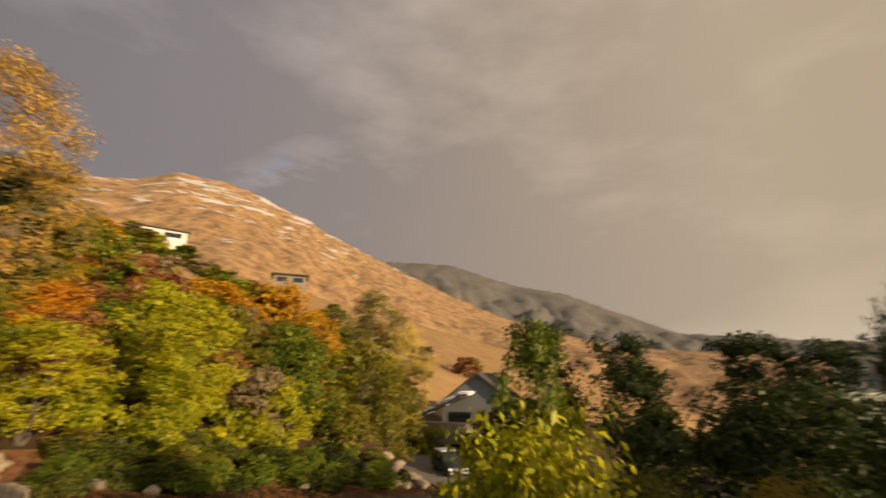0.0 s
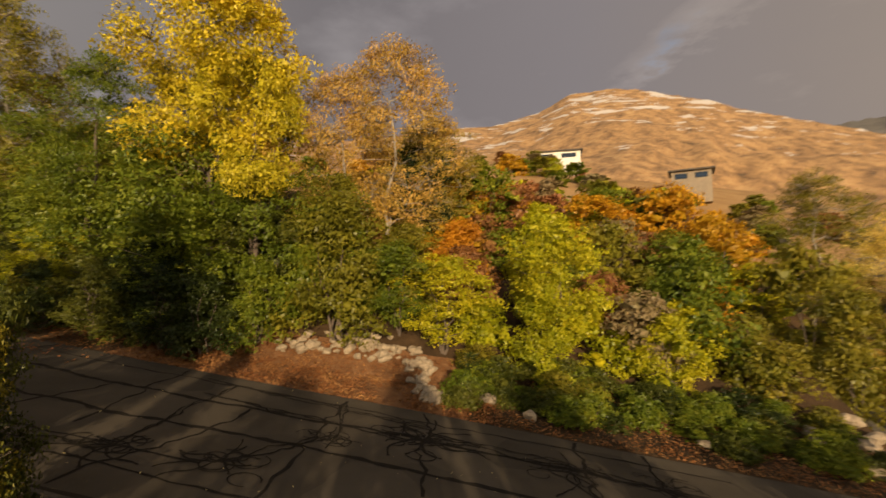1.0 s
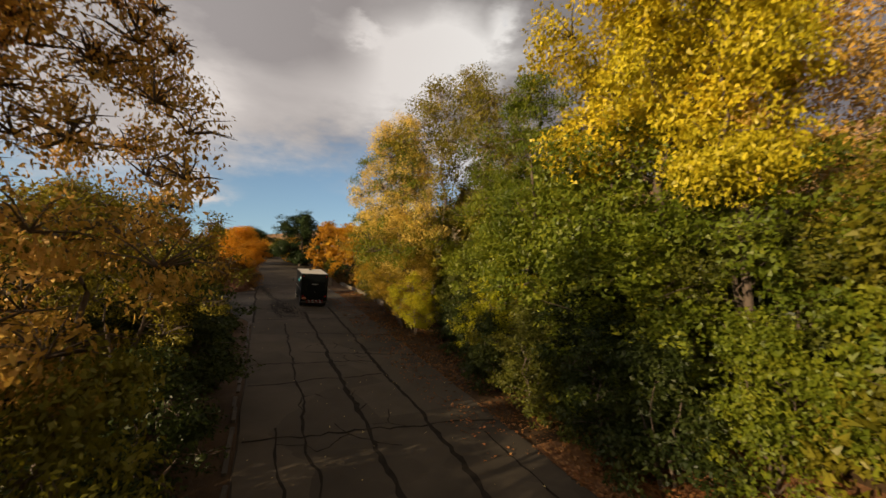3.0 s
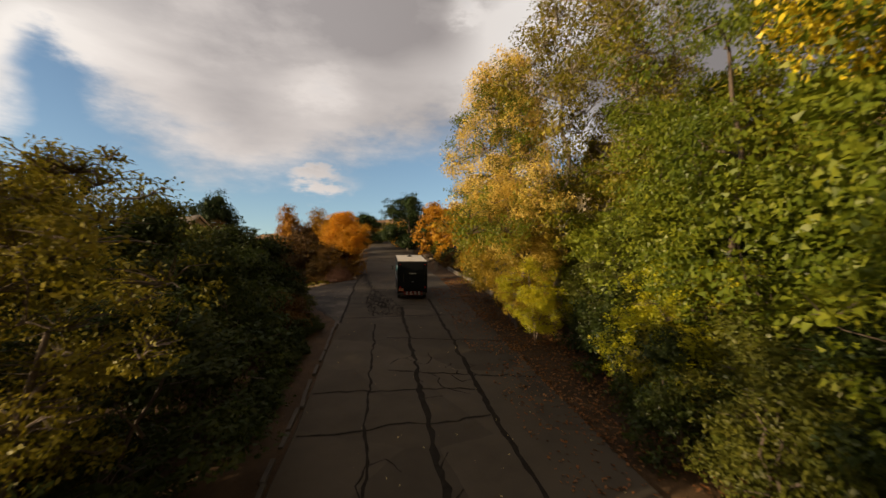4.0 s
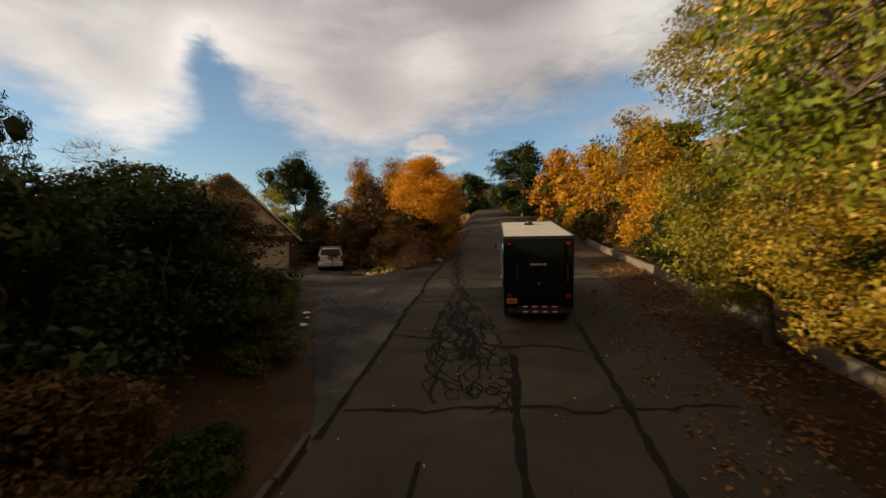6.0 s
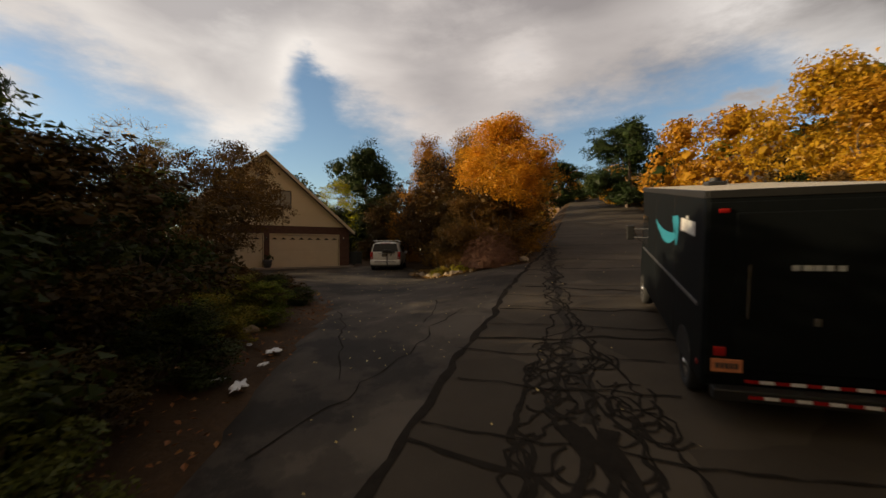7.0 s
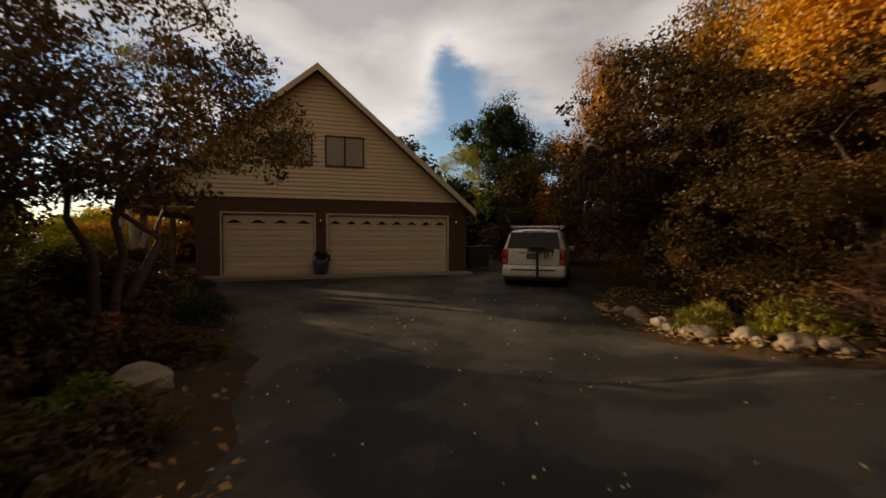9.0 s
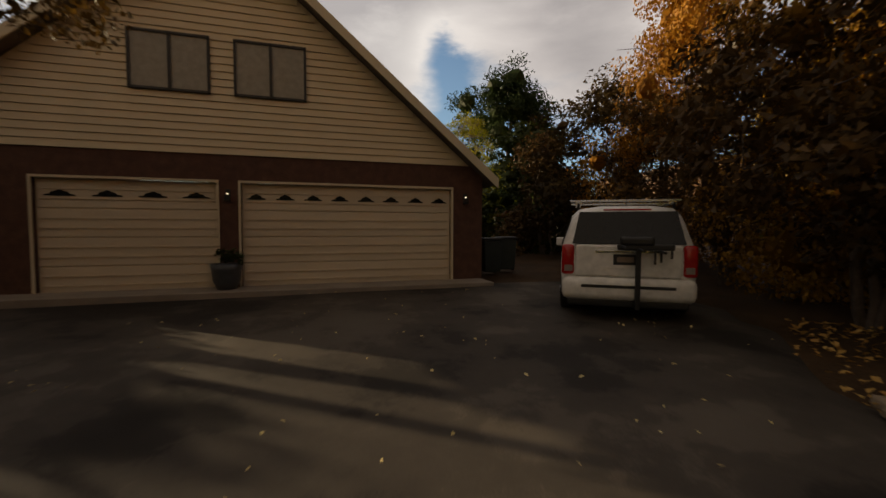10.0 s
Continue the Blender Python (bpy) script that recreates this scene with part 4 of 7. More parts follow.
# below the road
plant("locust", "sand", -13.6, -0.8, 13.6, 2.8, "open autumn tree with bare twisting branch tips", "tree", THICKET, 120)
plant("locust", "amber", -9.6, -1.6, 12.4, 2.8, "open autumn tree with olive and gold leaves", "tree", THICKET)
plant("locust", "olive", -17.4, -4.8, 11.4, 2.8, "open autumn tree with olive and gold leaves", "tree", THICKET)
plant("spray", "olive", -9.9, 3.3, 6.2, 1.0, "olive locust shrub beside the road", "shrub", THICKET)
plant("spray", "moss", -10.7, 3.4, 6.6, 1.0, "dull green locust shrub beside the road", "shrub", THICKET)
plant("spray", "olive", -13.2, 1.6, 7.6, 1.7, "olive locust shrub beside the road", "shrub", THICKET)
plant("spray", "olive", -11.6, 1.4, 8.0, 1.7, "olive locust shrub under the open tree", "shrub", THICKET)
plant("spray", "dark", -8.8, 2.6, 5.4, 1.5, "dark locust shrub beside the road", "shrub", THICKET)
# never in view, added only to throw shade across the road
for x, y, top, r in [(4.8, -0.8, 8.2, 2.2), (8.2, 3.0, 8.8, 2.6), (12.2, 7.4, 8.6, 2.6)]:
    plant("oak_near", "dark", x, y, top, r, "unseen dark oak added to shade the road", "tree", THICKET)
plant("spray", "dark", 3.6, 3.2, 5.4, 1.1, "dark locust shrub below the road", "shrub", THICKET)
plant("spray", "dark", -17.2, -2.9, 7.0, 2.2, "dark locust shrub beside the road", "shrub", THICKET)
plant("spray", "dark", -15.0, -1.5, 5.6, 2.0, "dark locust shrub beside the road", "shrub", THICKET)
plant("spray", "lime", 0.7, 5.0, 5.1, 1.9, "yellow-green locust shrub below the road", "shrub", THICKET)
plant("spray", "dark", 6.3, 6.1, 6.6, 0.8, "slender dark locust sapling below the road", "shrub", THICKET)
plant("pine", "needle", 9.2, 6.6, 7.2, 2.1, "dark conifer below the road", "tree", THICKET)
plant("spray", "olive", 4.6, 9.6, 3.6, 1.5, "olive locust shrub below the road", "shrub", THICKET)
plant("spray", "amber", 6.6, 9.4, 3.6, 1.3, "golden-olive locust shrub below the road", "shrub", THICKET)
plant("spray", "dark", 7.3, 11.2, 5.0, 2.2, "dark locust shrub below the road", "shrub", THICKET)
# mostly dark leaves, to put the thicket's shade into its colour
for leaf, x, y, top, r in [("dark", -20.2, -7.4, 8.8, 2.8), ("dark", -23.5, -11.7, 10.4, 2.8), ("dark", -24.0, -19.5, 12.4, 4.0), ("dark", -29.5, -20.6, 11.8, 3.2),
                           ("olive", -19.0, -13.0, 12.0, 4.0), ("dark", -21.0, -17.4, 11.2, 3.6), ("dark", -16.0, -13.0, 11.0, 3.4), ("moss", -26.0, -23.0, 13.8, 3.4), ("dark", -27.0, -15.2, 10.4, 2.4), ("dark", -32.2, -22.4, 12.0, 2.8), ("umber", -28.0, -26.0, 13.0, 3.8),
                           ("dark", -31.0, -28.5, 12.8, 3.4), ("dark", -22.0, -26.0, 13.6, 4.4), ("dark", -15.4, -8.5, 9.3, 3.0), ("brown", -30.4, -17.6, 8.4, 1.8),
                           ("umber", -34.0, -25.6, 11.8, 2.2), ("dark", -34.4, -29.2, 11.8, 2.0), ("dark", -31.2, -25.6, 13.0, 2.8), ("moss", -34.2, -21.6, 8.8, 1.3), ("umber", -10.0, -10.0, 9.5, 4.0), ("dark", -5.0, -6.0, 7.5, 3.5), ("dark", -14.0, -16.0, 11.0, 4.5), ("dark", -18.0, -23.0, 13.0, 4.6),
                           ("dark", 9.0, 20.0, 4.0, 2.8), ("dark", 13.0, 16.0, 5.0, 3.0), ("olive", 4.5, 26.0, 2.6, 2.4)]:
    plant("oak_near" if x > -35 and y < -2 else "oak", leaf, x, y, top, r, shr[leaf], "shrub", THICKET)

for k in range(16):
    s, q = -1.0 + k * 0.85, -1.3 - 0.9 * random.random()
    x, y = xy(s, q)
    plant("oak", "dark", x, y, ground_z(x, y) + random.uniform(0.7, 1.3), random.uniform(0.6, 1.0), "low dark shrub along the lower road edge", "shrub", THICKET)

# down the road
for kind, leaf, x, y, top, r in [("oak", "green", 7.8, 38.6, 10.4, 3.8), ("oak", "dark", 30.2, 46.2, 10.3, 5.2), ("oak", "dark", 34.8, 41.5, 9.2, 5.2),
                                 ("oak", "dark", 12.8, 59.0, 13.0, 5.6), ("oak", "dark", 22.0, 55.0, 11.0, 5.0), ("oak", "dark", 41.0, 34.0, 8.5, 5.2), ("oak", "dark", 18.0, 42.0, 7.0, 4.0),
                                 ("oak", "dark", 26.0, 34.0, 5.5, 4.2)]:
    plant(kind, leaf, x, y, top, r, "dense dark green tree down the road", "tree", "trees down the road")

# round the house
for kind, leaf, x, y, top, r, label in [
    # gold paints the sunlit top, darker browns the shaded lower crowns
    ("oak_gold", "gold", -50.6, -37.0, 17.4, 3.4, "large golden oak on the planted island"), ("oak_island", "bronze", -52.0, -39.6, 17.6, 3.4, "large golden oak on the planted island"), ("oak_near", "umber", -49.8, -43.6, 16.6, 2.6, "oak beside the parked van, shade put into its brown leaves"),
    ("oak_island", "brown", -49.5, -37.0, 13.7, 2.8, "island oak with shade put into its brown leaves"), ("oak_island", "umber", -49.6, -39.6, 13.8, 2.7, "brown-gold oak on the planted island"), ("oak_island", "bronze", -52.6, -45.0, 18.8, 3.5, "golden oak on the planted island"),
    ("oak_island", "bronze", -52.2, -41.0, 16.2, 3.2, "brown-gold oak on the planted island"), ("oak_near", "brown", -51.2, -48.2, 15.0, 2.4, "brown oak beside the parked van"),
    ("oak_near", "umber", -49.4, -41.0, 14.8, 2.4, "island oak with shade put into its brown leaves"), ("oak_island", "bronze", -52.6, -52.5, 20.2, 3.4, "autumn oak behind the parked van"),
    ("pine", "needle", -54.8, -79.5, 26.5, 5.0, "dark conifer behind the house"), ("tree_thin", "lime", -48.5, -70.4, 19.0, 2.8, "thin yellow-green tree behind the house"),
    # first two are hidden by the roof, added to shade the island
    ("oak", "dark", -37.0, -65.0, 18.5, 4.2, "unseen tall oak added behind the house to shade the island"), ("oak", "dark", -42.0, -67.0, 18.5, 4.2, "unseen tall oak added behind the house to shade the island"), ("oak", "lime", -47.0, -64.0, 14.0, 3.0, "yellow-green tree behind the house"), ("oak", "dark", -50.0, -58.0, 13.5, 3.2, "dark tree behind the house"),
    ("pine", "needle", -24.6, -43.2, 20.4, 2.6, "dark pine behind the thicket"),
    ("oak_sparse", "brown", -36.0, -39.7, 15.0, 3.3, "gnarled oak with sparse brown leaves at the driveway"), ("oak_low", "brown", -34.4, -34.6, 13.6, 3.0, "gnarled oak with sparse brown leaves at the driveway"), ("oak_low", "brown", -32.4, -37.4, 14.2, 3.2, "gnarled oak with sparse brown leaves at the driveway"),
    ("oak_low", "moss", -30.6, -39.0, 14.0, 2.8, "gnarled oak with sparse dark leaves at the driveway"), ("oak_near", "brown", -31.0, -31.0, 12.4, 2.8, "brown oak beside the driveway"),
    ("birch", "olive", -32.1, -47.3, 16.8, 2.2, "birch with pale trunks beside the porch"), ("twiggy", "tan", -30.1, -52.1, 19.4, 4.4, "bare birch tree behind the oaks"), ("twiggy", "tan", -21.5, -46.0, 18.0, 3.0, "bare birch tree behind the oaks"),
    ("oak", "lime", -29.5, -49.5, 10.9, 2.0, "yellow-green oak beside the porch"), ("oak", "gold", -29.5, -56.5, 12.5, 3.4, "sunlit golden oak behind the porch"), ("oak", "olive", -33.0, -62.0, 13.0, 3.6, "sunlit olive oak behind the porch"),
    ("oak", "yellow", -27.0, -58.0, 12.0, 3.4, "sunlit yellow oak behind the porch"), ("oak", "lime", -31.0, -57.0, 11.0, 2.6, "sunlit yellow-green shrub behind the porch"), ("oak", "dark", -24.5, -36.5, 12.5, 3.6, "dark oak beside the yard"),
    # the first two, darkened, paint shade below the bronze crown
    ("oak_near", "umber", -50.2, -52.0, 15.4, 2.6, "autumn oak behind the parked van"), ("oak_near", "umber", -49.0, -55.5, 14.0, 2.4, "autumn oak behind the parked van"), ("oak", "dark", -49.6, -60.0, 15.6, 3.2, "dark oak behind the parked van"), ("oak", "dark", -46.2, -61.5, 14.6, 2.8, "dark oak behind the parked van"),
    # yellow and gold pair added at this height to block sun from the drive
    ("oak_near", "yellow", -28.2, -51.4, 11.3, 1.9, "sunlit yellow oak behind the porch"), ("oak_near", "gold", -28.0, -53.8, 11.4, 1.9, "sunlit golden oak behind the porch"), ("oak_near", "olive", -26.2, -48.6, 12.0, 2.8, "sunlit olive oak behind the birch"), ("oak_near", "lime", -24.4, -45.2, 12.2, 2.6, "sunlit yellow-green oak behind the birch")]:
    plant(kind, leaf, x, y, top, r, label, "tree", YARD)
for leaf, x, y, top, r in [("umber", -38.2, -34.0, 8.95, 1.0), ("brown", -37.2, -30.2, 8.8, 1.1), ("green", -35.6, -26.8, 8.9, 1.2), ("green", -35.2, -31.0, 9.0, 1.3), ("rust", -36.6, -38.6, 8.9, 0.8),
                           # browns paint shade, greens and golds stand in for sun on leaves
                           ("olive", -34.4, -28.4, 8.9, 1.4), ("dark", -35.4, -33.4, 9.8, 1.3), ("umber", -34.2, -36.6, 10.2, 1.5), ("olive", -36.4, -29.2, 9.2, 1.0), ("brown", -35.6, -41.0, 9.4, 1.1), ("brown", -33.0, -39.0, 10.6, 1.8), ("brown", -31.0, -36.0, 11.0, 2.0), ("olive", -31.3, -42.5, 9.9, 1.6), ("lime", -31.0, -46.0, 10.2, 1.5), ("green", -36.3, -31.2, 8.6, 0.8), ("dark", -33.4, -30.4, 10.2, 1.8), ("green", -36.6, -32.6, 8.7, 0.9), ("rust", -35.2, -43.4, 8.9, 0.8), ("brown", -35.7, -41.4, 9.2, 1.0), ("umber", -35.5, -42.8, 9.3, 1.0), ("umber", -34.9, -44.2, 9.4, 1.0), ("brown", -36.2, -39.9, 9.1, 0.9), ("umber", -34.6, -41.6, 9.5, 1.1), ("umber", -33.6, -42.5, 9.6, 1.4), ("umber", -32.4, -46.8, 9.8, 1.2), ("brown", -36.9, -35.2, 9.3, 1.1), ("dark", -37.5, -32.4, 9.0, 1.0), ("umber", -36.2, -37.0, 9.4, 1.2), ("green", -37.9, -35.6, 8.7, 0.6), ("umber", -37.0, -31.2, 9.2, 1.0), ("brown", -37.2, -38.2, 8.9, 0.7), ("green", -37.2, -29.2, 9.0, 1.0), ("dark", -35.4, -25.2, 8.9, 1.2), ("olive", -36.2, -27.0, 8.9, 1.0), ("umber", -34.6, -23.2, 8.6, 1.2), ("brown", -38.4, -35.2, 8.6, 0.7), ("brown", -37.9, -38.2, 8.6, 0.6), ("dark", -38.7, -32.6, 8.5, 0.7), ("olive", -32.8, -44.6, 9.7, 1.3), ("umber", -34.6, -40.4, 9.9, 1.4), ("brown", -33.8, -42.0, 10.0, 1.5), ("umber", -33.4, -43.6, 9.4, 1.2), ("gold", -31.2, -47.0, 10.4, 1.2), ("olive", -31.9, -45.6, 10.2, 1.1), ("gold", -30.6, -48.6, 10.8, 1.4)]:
    # those south of y -39 are mostly added to block the drive's sun
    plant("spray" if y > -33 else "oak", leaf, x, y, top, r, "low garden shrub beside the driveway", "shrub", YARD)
for k in range(26):
    a, b = random.choice([((-46.9, -40.2), (-47.6, -36.0)), ((-47.6, -35.6), (-49.6, -34.6)), ((-38.0, -36.0), (-36.0, -26.0)), ((-37.5, -40.0), (-34.8, -44.5))])
    f = random.random()
    x, y = a[0] + (b[0] - a[0]) * f + random.uniform(-0.5, 0.3), a[1] + (b[1] - a[1]) * f + random.uniform(-0.3, 0.3)
    plant("tuft", random.choice(["tan", "olive", "lime"]) if x < -45 else random.choice(["brown", "dark", "olive"]), x, y, ground_z(x, y) + random.uniform(0.35, 0.75), random.uniform(0.3, 0.55), "tuft of dry garden grass", "grass", "garden grass tufts")

# far up the road
for kind, leaf, x, y, top, r, label in [
    ("pine", "needle", -86.6, -58.2, 28.5, 5.4, "rounded dark pine beside the road"), ("oak", "orange", -81.7, -47.3, 24.5, 4.0, "orange autumn oak beside the road"),
    ("oak", "orange", -78.2, -38.9, 23.0, 4.6, "orange autumn oak beside the road"), ("oak_near", "gold", -71.6, -29.8, 22.4, 4.4, "golden autumn oak beside the road"),
    ("oak_near", "orange", -66.0, -25.5, 18.5, 4.0, "orange autumn oak beside the road"), ("oak_near", "gold", -60.0, -21.4, 15.5, 3.4, "golden autumn oak beside the road"),
    ("oak_near", "olive", -54.5, -16.5, 12.5, 3.0, "olive oak shrub beside the road"), ("oak", "gold", -57.0, -46.0, 17.5, 3.6, "brown-gold oak beside the road"),
    ("oak", "gold", -62.5, -53.0, 19.5, 4.0, "golden autumn oak beside the road"), ("oak", "brown", -69.0, -61.0, 21.5, 4.2, "brown-gold oak beside the road"),
    ("oak", "gold", -76.0, -69.0, 23.5, 4.2, "golden autumn oak beside the road"), ("pine", "needle", -92.0, -78.0, 27.0, 4.6, "dark conifer beside the road"), ("oak", "gold", -97.0, -80.5, 26.0, 4.0, "golden autumn oak at the crest"),
    ("oak", "olive", -106.0, -82.0, 26.5, 5.0, "olive shrub at the crest of the road"), ("oak", "gold", -92.0, -64.0, 24.0, 3.8, "golden autumn oak at the crest"), ("oak", "brown", -74.0, -33.0, 18.0, 3.0, "brown shrub beside the road"),
    ("oak", "dark", -63.0, -20.0, 15.5, 3.6, "dark shrub above the verge"), ("oak", "olive", -52.5, -12.5, 15.5, 3.6, "olive oak above the verge"), ("oak", "dark", -56.0, -13.5, 16.5, 3.8, "dark oak above the verge")]:
    plant(kind, leaf, x, y, top, r, label, "tree", FARSET)
for leaf, s, q, h, r in [("brown", 46, 13.0, 2.6, 2.0), ("dark", 49.5, 13.4, 3.0, 2.2), ("gold", 53, 13.2, 3.2, 2.2), ("brown", 56.5, 13.6, 2.8, 2.2), ("dark", 60, 13.4, 3.0, 2.2), ("olive", 64, 13.6, 3.2, 2.4), ("brown", 68, 13.4, 3.0, 2.4), ("dark", 73, 13.6, 3.4, 2.6), ("gold", 78, 13.8, 3.6, 2.6),
                         ("dark", 46, -3.0, 4.0, 2.4), ("brown", 50, -3.4, 4.4, 2.6), ("dark", 55, -3.2, 4.2, 2.6), ("brown", 61, -3.6, 4.6, 2.8), ("dark", 68, -3.4, 4.6, 2.8)]:
    x, y = xy(s, q)
    plant("oak", leaf, x, y, ground_z(x, y) + h, r, "low oak shrub beside the upper road", "shrub", FARSET)
for k in range(70):
    s, q = random.uniform(-70, 30), random.uniform(-70, -19)
    x, y = xy(s, q)
    if (-52 < y < -28 and x < -20) or (abs(0.54 * (x + 29) + 0.84 * (y + 55)) < 9 and x > -27):
        continue
    leaf = random.choice(["dark", "olive", "brown", "gold"])
    r = random.uniform(2.6, 4.2)
    plant("oak_far", leaf, x, y, ground_z(x, y) + random.uniform(3.0, 5.0), r, "low oak in the wood below the road", "tree", "wood below the road")
# woods that close the view all round
for k in range(90):
    a = random.uniform(0, 2 * math.pi)
    d = random.uniform(55, 150)
    x, y = -30 + d * math.cos(a), -10 + d * math.sin(a)
    s, q = sq(x, y)
    if -5 < q < 15 or (q > 20 and s < 10) or (abs(x + 39) < 12 and -64 < y < -40) or (abs(0.54 * (x + 29) + 0.84 * (y + 55)) < 9 and x > -27):
        continue
    leaf = random.choice(["dark", "olive", "brown", "gold", "olive", "dark"])
    r = random.uniform(3.5, 5.5)
    plant("oak_far", leaf, x, y, ground_z(x, y) + r * random.uniform(1.1, 1.7), r, "autumn oak in the surrounding woods", "tree", "surrounding woods")

for sources in PLANTS.values():
    for src, _, _ in sources:
        for o in (*src.children_recursive, src):
            bpy.data.objects.remove(o)

# ---- the house with the garage ----
HOUSE = Matrix(((-0.989, 0.148, 0, -39.0), (-0.148, -0.989, 0, -48.05), (0, 0, 1, 8.5), (0, 0, 0, 1)))


def make_house():
    # own axes: x along the front to the garage's far corner, y into the house, z up
    house = thing("house", "cream-sided gabled house with brick garage front", "house")
    house.matrix_basis = HOUSE
    D = 11.0
    # brick front in pieces round the two doors
    for x0, x1, z0, z1 in [(-4.85, -3.98, -0.3, 3.05), (-0.69, -0.2, -0.3, 2.47), (4.76, 5.62, -0.3, 3.05), (-3.98, 4.76, 2.47, 3.05)]:
        part("wall", boxed(x0, x1, 0.0, 0.3, z0, z1), BRICK, house, "dark red brick wall")
    for x0, x1, y0, y1 in [(5.32, 5.62, 0.3, D), (-4.85, -4.55, 0.3, D), (-4.55, 5.32, D - 0.3, D)]:
        part("wall", boxed(x0, x1, y0, y1, -0.3, 3.05), BRICK, house, "dark red brick wall")
    # gable
    bm = bmesh.new()
    prism(bm, [(-6.35, 3.05), (5.25, 3.05), (-0.55, 7.98)], 0.02, 0.25)
    part("gable_wall", bm, SIDING, house, "cream lap siding gable")
    # lap boards follow the gable
    zb = 3.05
    while zb < 7.8:
        def half(z):
            return (7.98 - z) / 4.93 * 5.8
        x0, x1 = -0.55 - half(zb + 0.15), -0.55 + half(zb + 0.15)
        if x1 - x0 > 0.1:
            bm = bmesh.new()
            prof = [(0.02, zb), (-0.034, zb), (-0.006, zb + 0.156), (0.02, zb + 0.156)]
            a = [bm.verts.new((x0, y, z)) for y, z in prof]
            b = [bm.verts.new((x1, y, z)) for y, z in prof]
            bm.faces.new(a)
            bm.faces.new(b[::-1])
            for i in range(4):
                bm.faces.new((a[i], b[i], b[(i + 1) % 4], a[(i + 1) % 4]))
            bmesh.ops.recalc_face_normals(bm, faces=bm.faces)
            part("siding_board", bm, SIDING, house)
        zb += 0.163
    # roof slopes with a fascia
    for sx in (1, -1):
        bm = bmesh.new()
        prism(bm, [(-0.55, 8.19), (-0.55 + sx * 6.42, 2.73), (-0.55 + sx * 6.42, 2.55), (-0.55, 8.01)], -0.42, D + 0.4)
        part("roof", bm, SHINGLE, house, "brown shingle roof slope")
        bm = bmesh.new()
        prism(bm, [(-0.55, 8.17), (-0.55 + sx * 6.43, 2.71), (-0.55 + sx * 6.43, 2.46), (-0.55, 7.92)], -0.47, -0.425)
        part("fascia", bm, TRIM, house, "cream painted fascia board")
    # garage doors of four ribbed panels
    for x0, x1, n in [(-3.98, -0.69, 4), (-0.2, 4.76, 8)]:
        door = part("garage_door", boxed(x0, x1, 0.12, 0.16, 0.03, 2.44), DOOR, house, "cream sectional garage door, closed")
        for k in range(4):
            z0 = 0.03 + k * 0.6
            part("panel", boxed(x0 + 0.02, x1 - 0.02, 0.095, 0.119, z0 + 0.012, z0 + 0.588, 0.008), DOOR, door)
            for j in (1, 2):
                part("rib", boxed(x0 + 0.03, x1 - 0.03, 0.074, 0.0945, z0 + 0.2 * j - 0.012, z0 + 0.2 * j + 0.012), DOOR, door)
        for k in range(n):
            c = x0 + (x1 - x0) * (k + 0.5) / n
            w = 0.33 * (x1 - x0) / n
            bm = bmesh.new()
            pts = [(c - w, 2.08), (c - w * 0.95, 2.105), (c - w * 0.62, 2.12), (c - w * 0.5, 2.165), (c - w * 0.25, 2.18), (c - w * 0.1, 2.205), (c + w * 0.1, 2.205), (c + w * 0.25, 2.18), (c + w * 0.5, 2.165), (c + w * 0.62, 2.12), (c + w * 0.95, 2.105), (c + w, 2.08)]
            prism(bm, pts, 0.078, 0.0935)
            part("fan_window", bm, TINT, door, "small dark fanlight window")
        bm = bmesh.new()
        for a0, a1, z0, z1 in [(x0 - 0.05, x0, 0.0, 2.49), (x1, x1 + 0.05, 0.0, 2.49), (x0, x1, 2.44, 2.49)]:
            box(bm, a0, a1, -0.03, 0.1, z0, z1)
        part("door_trim", bm, TRIM, house, "cream door surround")
    # sliding windows
    for x0, x1 in [(-2.28, -0.75), (-0.28, 1.23)]:
        z0, z1 = 4.33, 5.55
        win = part("window", boxed(x0, x1, -0.035, 0.015, z0, z1), BRONZE, house, "bronze-framed sliding window with closed blinds")
        xm = (x0 + x1) / 2
        for a, b in [(x0 + 0.05, xm - 0.03), (xm + 0.03, x1 - 0.05)]:
            part("blind", boxed(a, b, -0.041, -0.036, z0 + 0.05, z1 - 0.05), BLIND, win, "cream window blind")
        bm = bmesh.new()
        for a, b, c, d in [(x0, x1, z0, z0 + 0.05), (x0, x1, z1 - 0.05, z1), (x0, x0 + 0.05, z0, z1), (x1 - 0.05, x1, z0, z1), (xm - 0.03, xm + 0.03, z0, z1)]:
            box(bm, a, b, -0.075, -0.042, c, d)
        part("window_frame", bm, BRONZE, win)
    return house


house = make_house()
bm = boxed(-4.9, 5.6, -0.85, 0.07, -0.2, 0.11, 0.015)
bm.transform(HOUSE)
apron = part("garage_apron", bm, rough_mat("pale_concrete", [(0.3, (0.19, 0.155, 0.12)), (0.7, (0.31, 0.26, 0.205))], 1.5, fine=50, bump=0.25, dist=0.006), None)
tagged(apron, "pale concrete apron before the garage doors", "apron", kind="structure")

# ---- delivery truck ----
TRUCK_S, TRUCK_Q = 20.0, 4.0


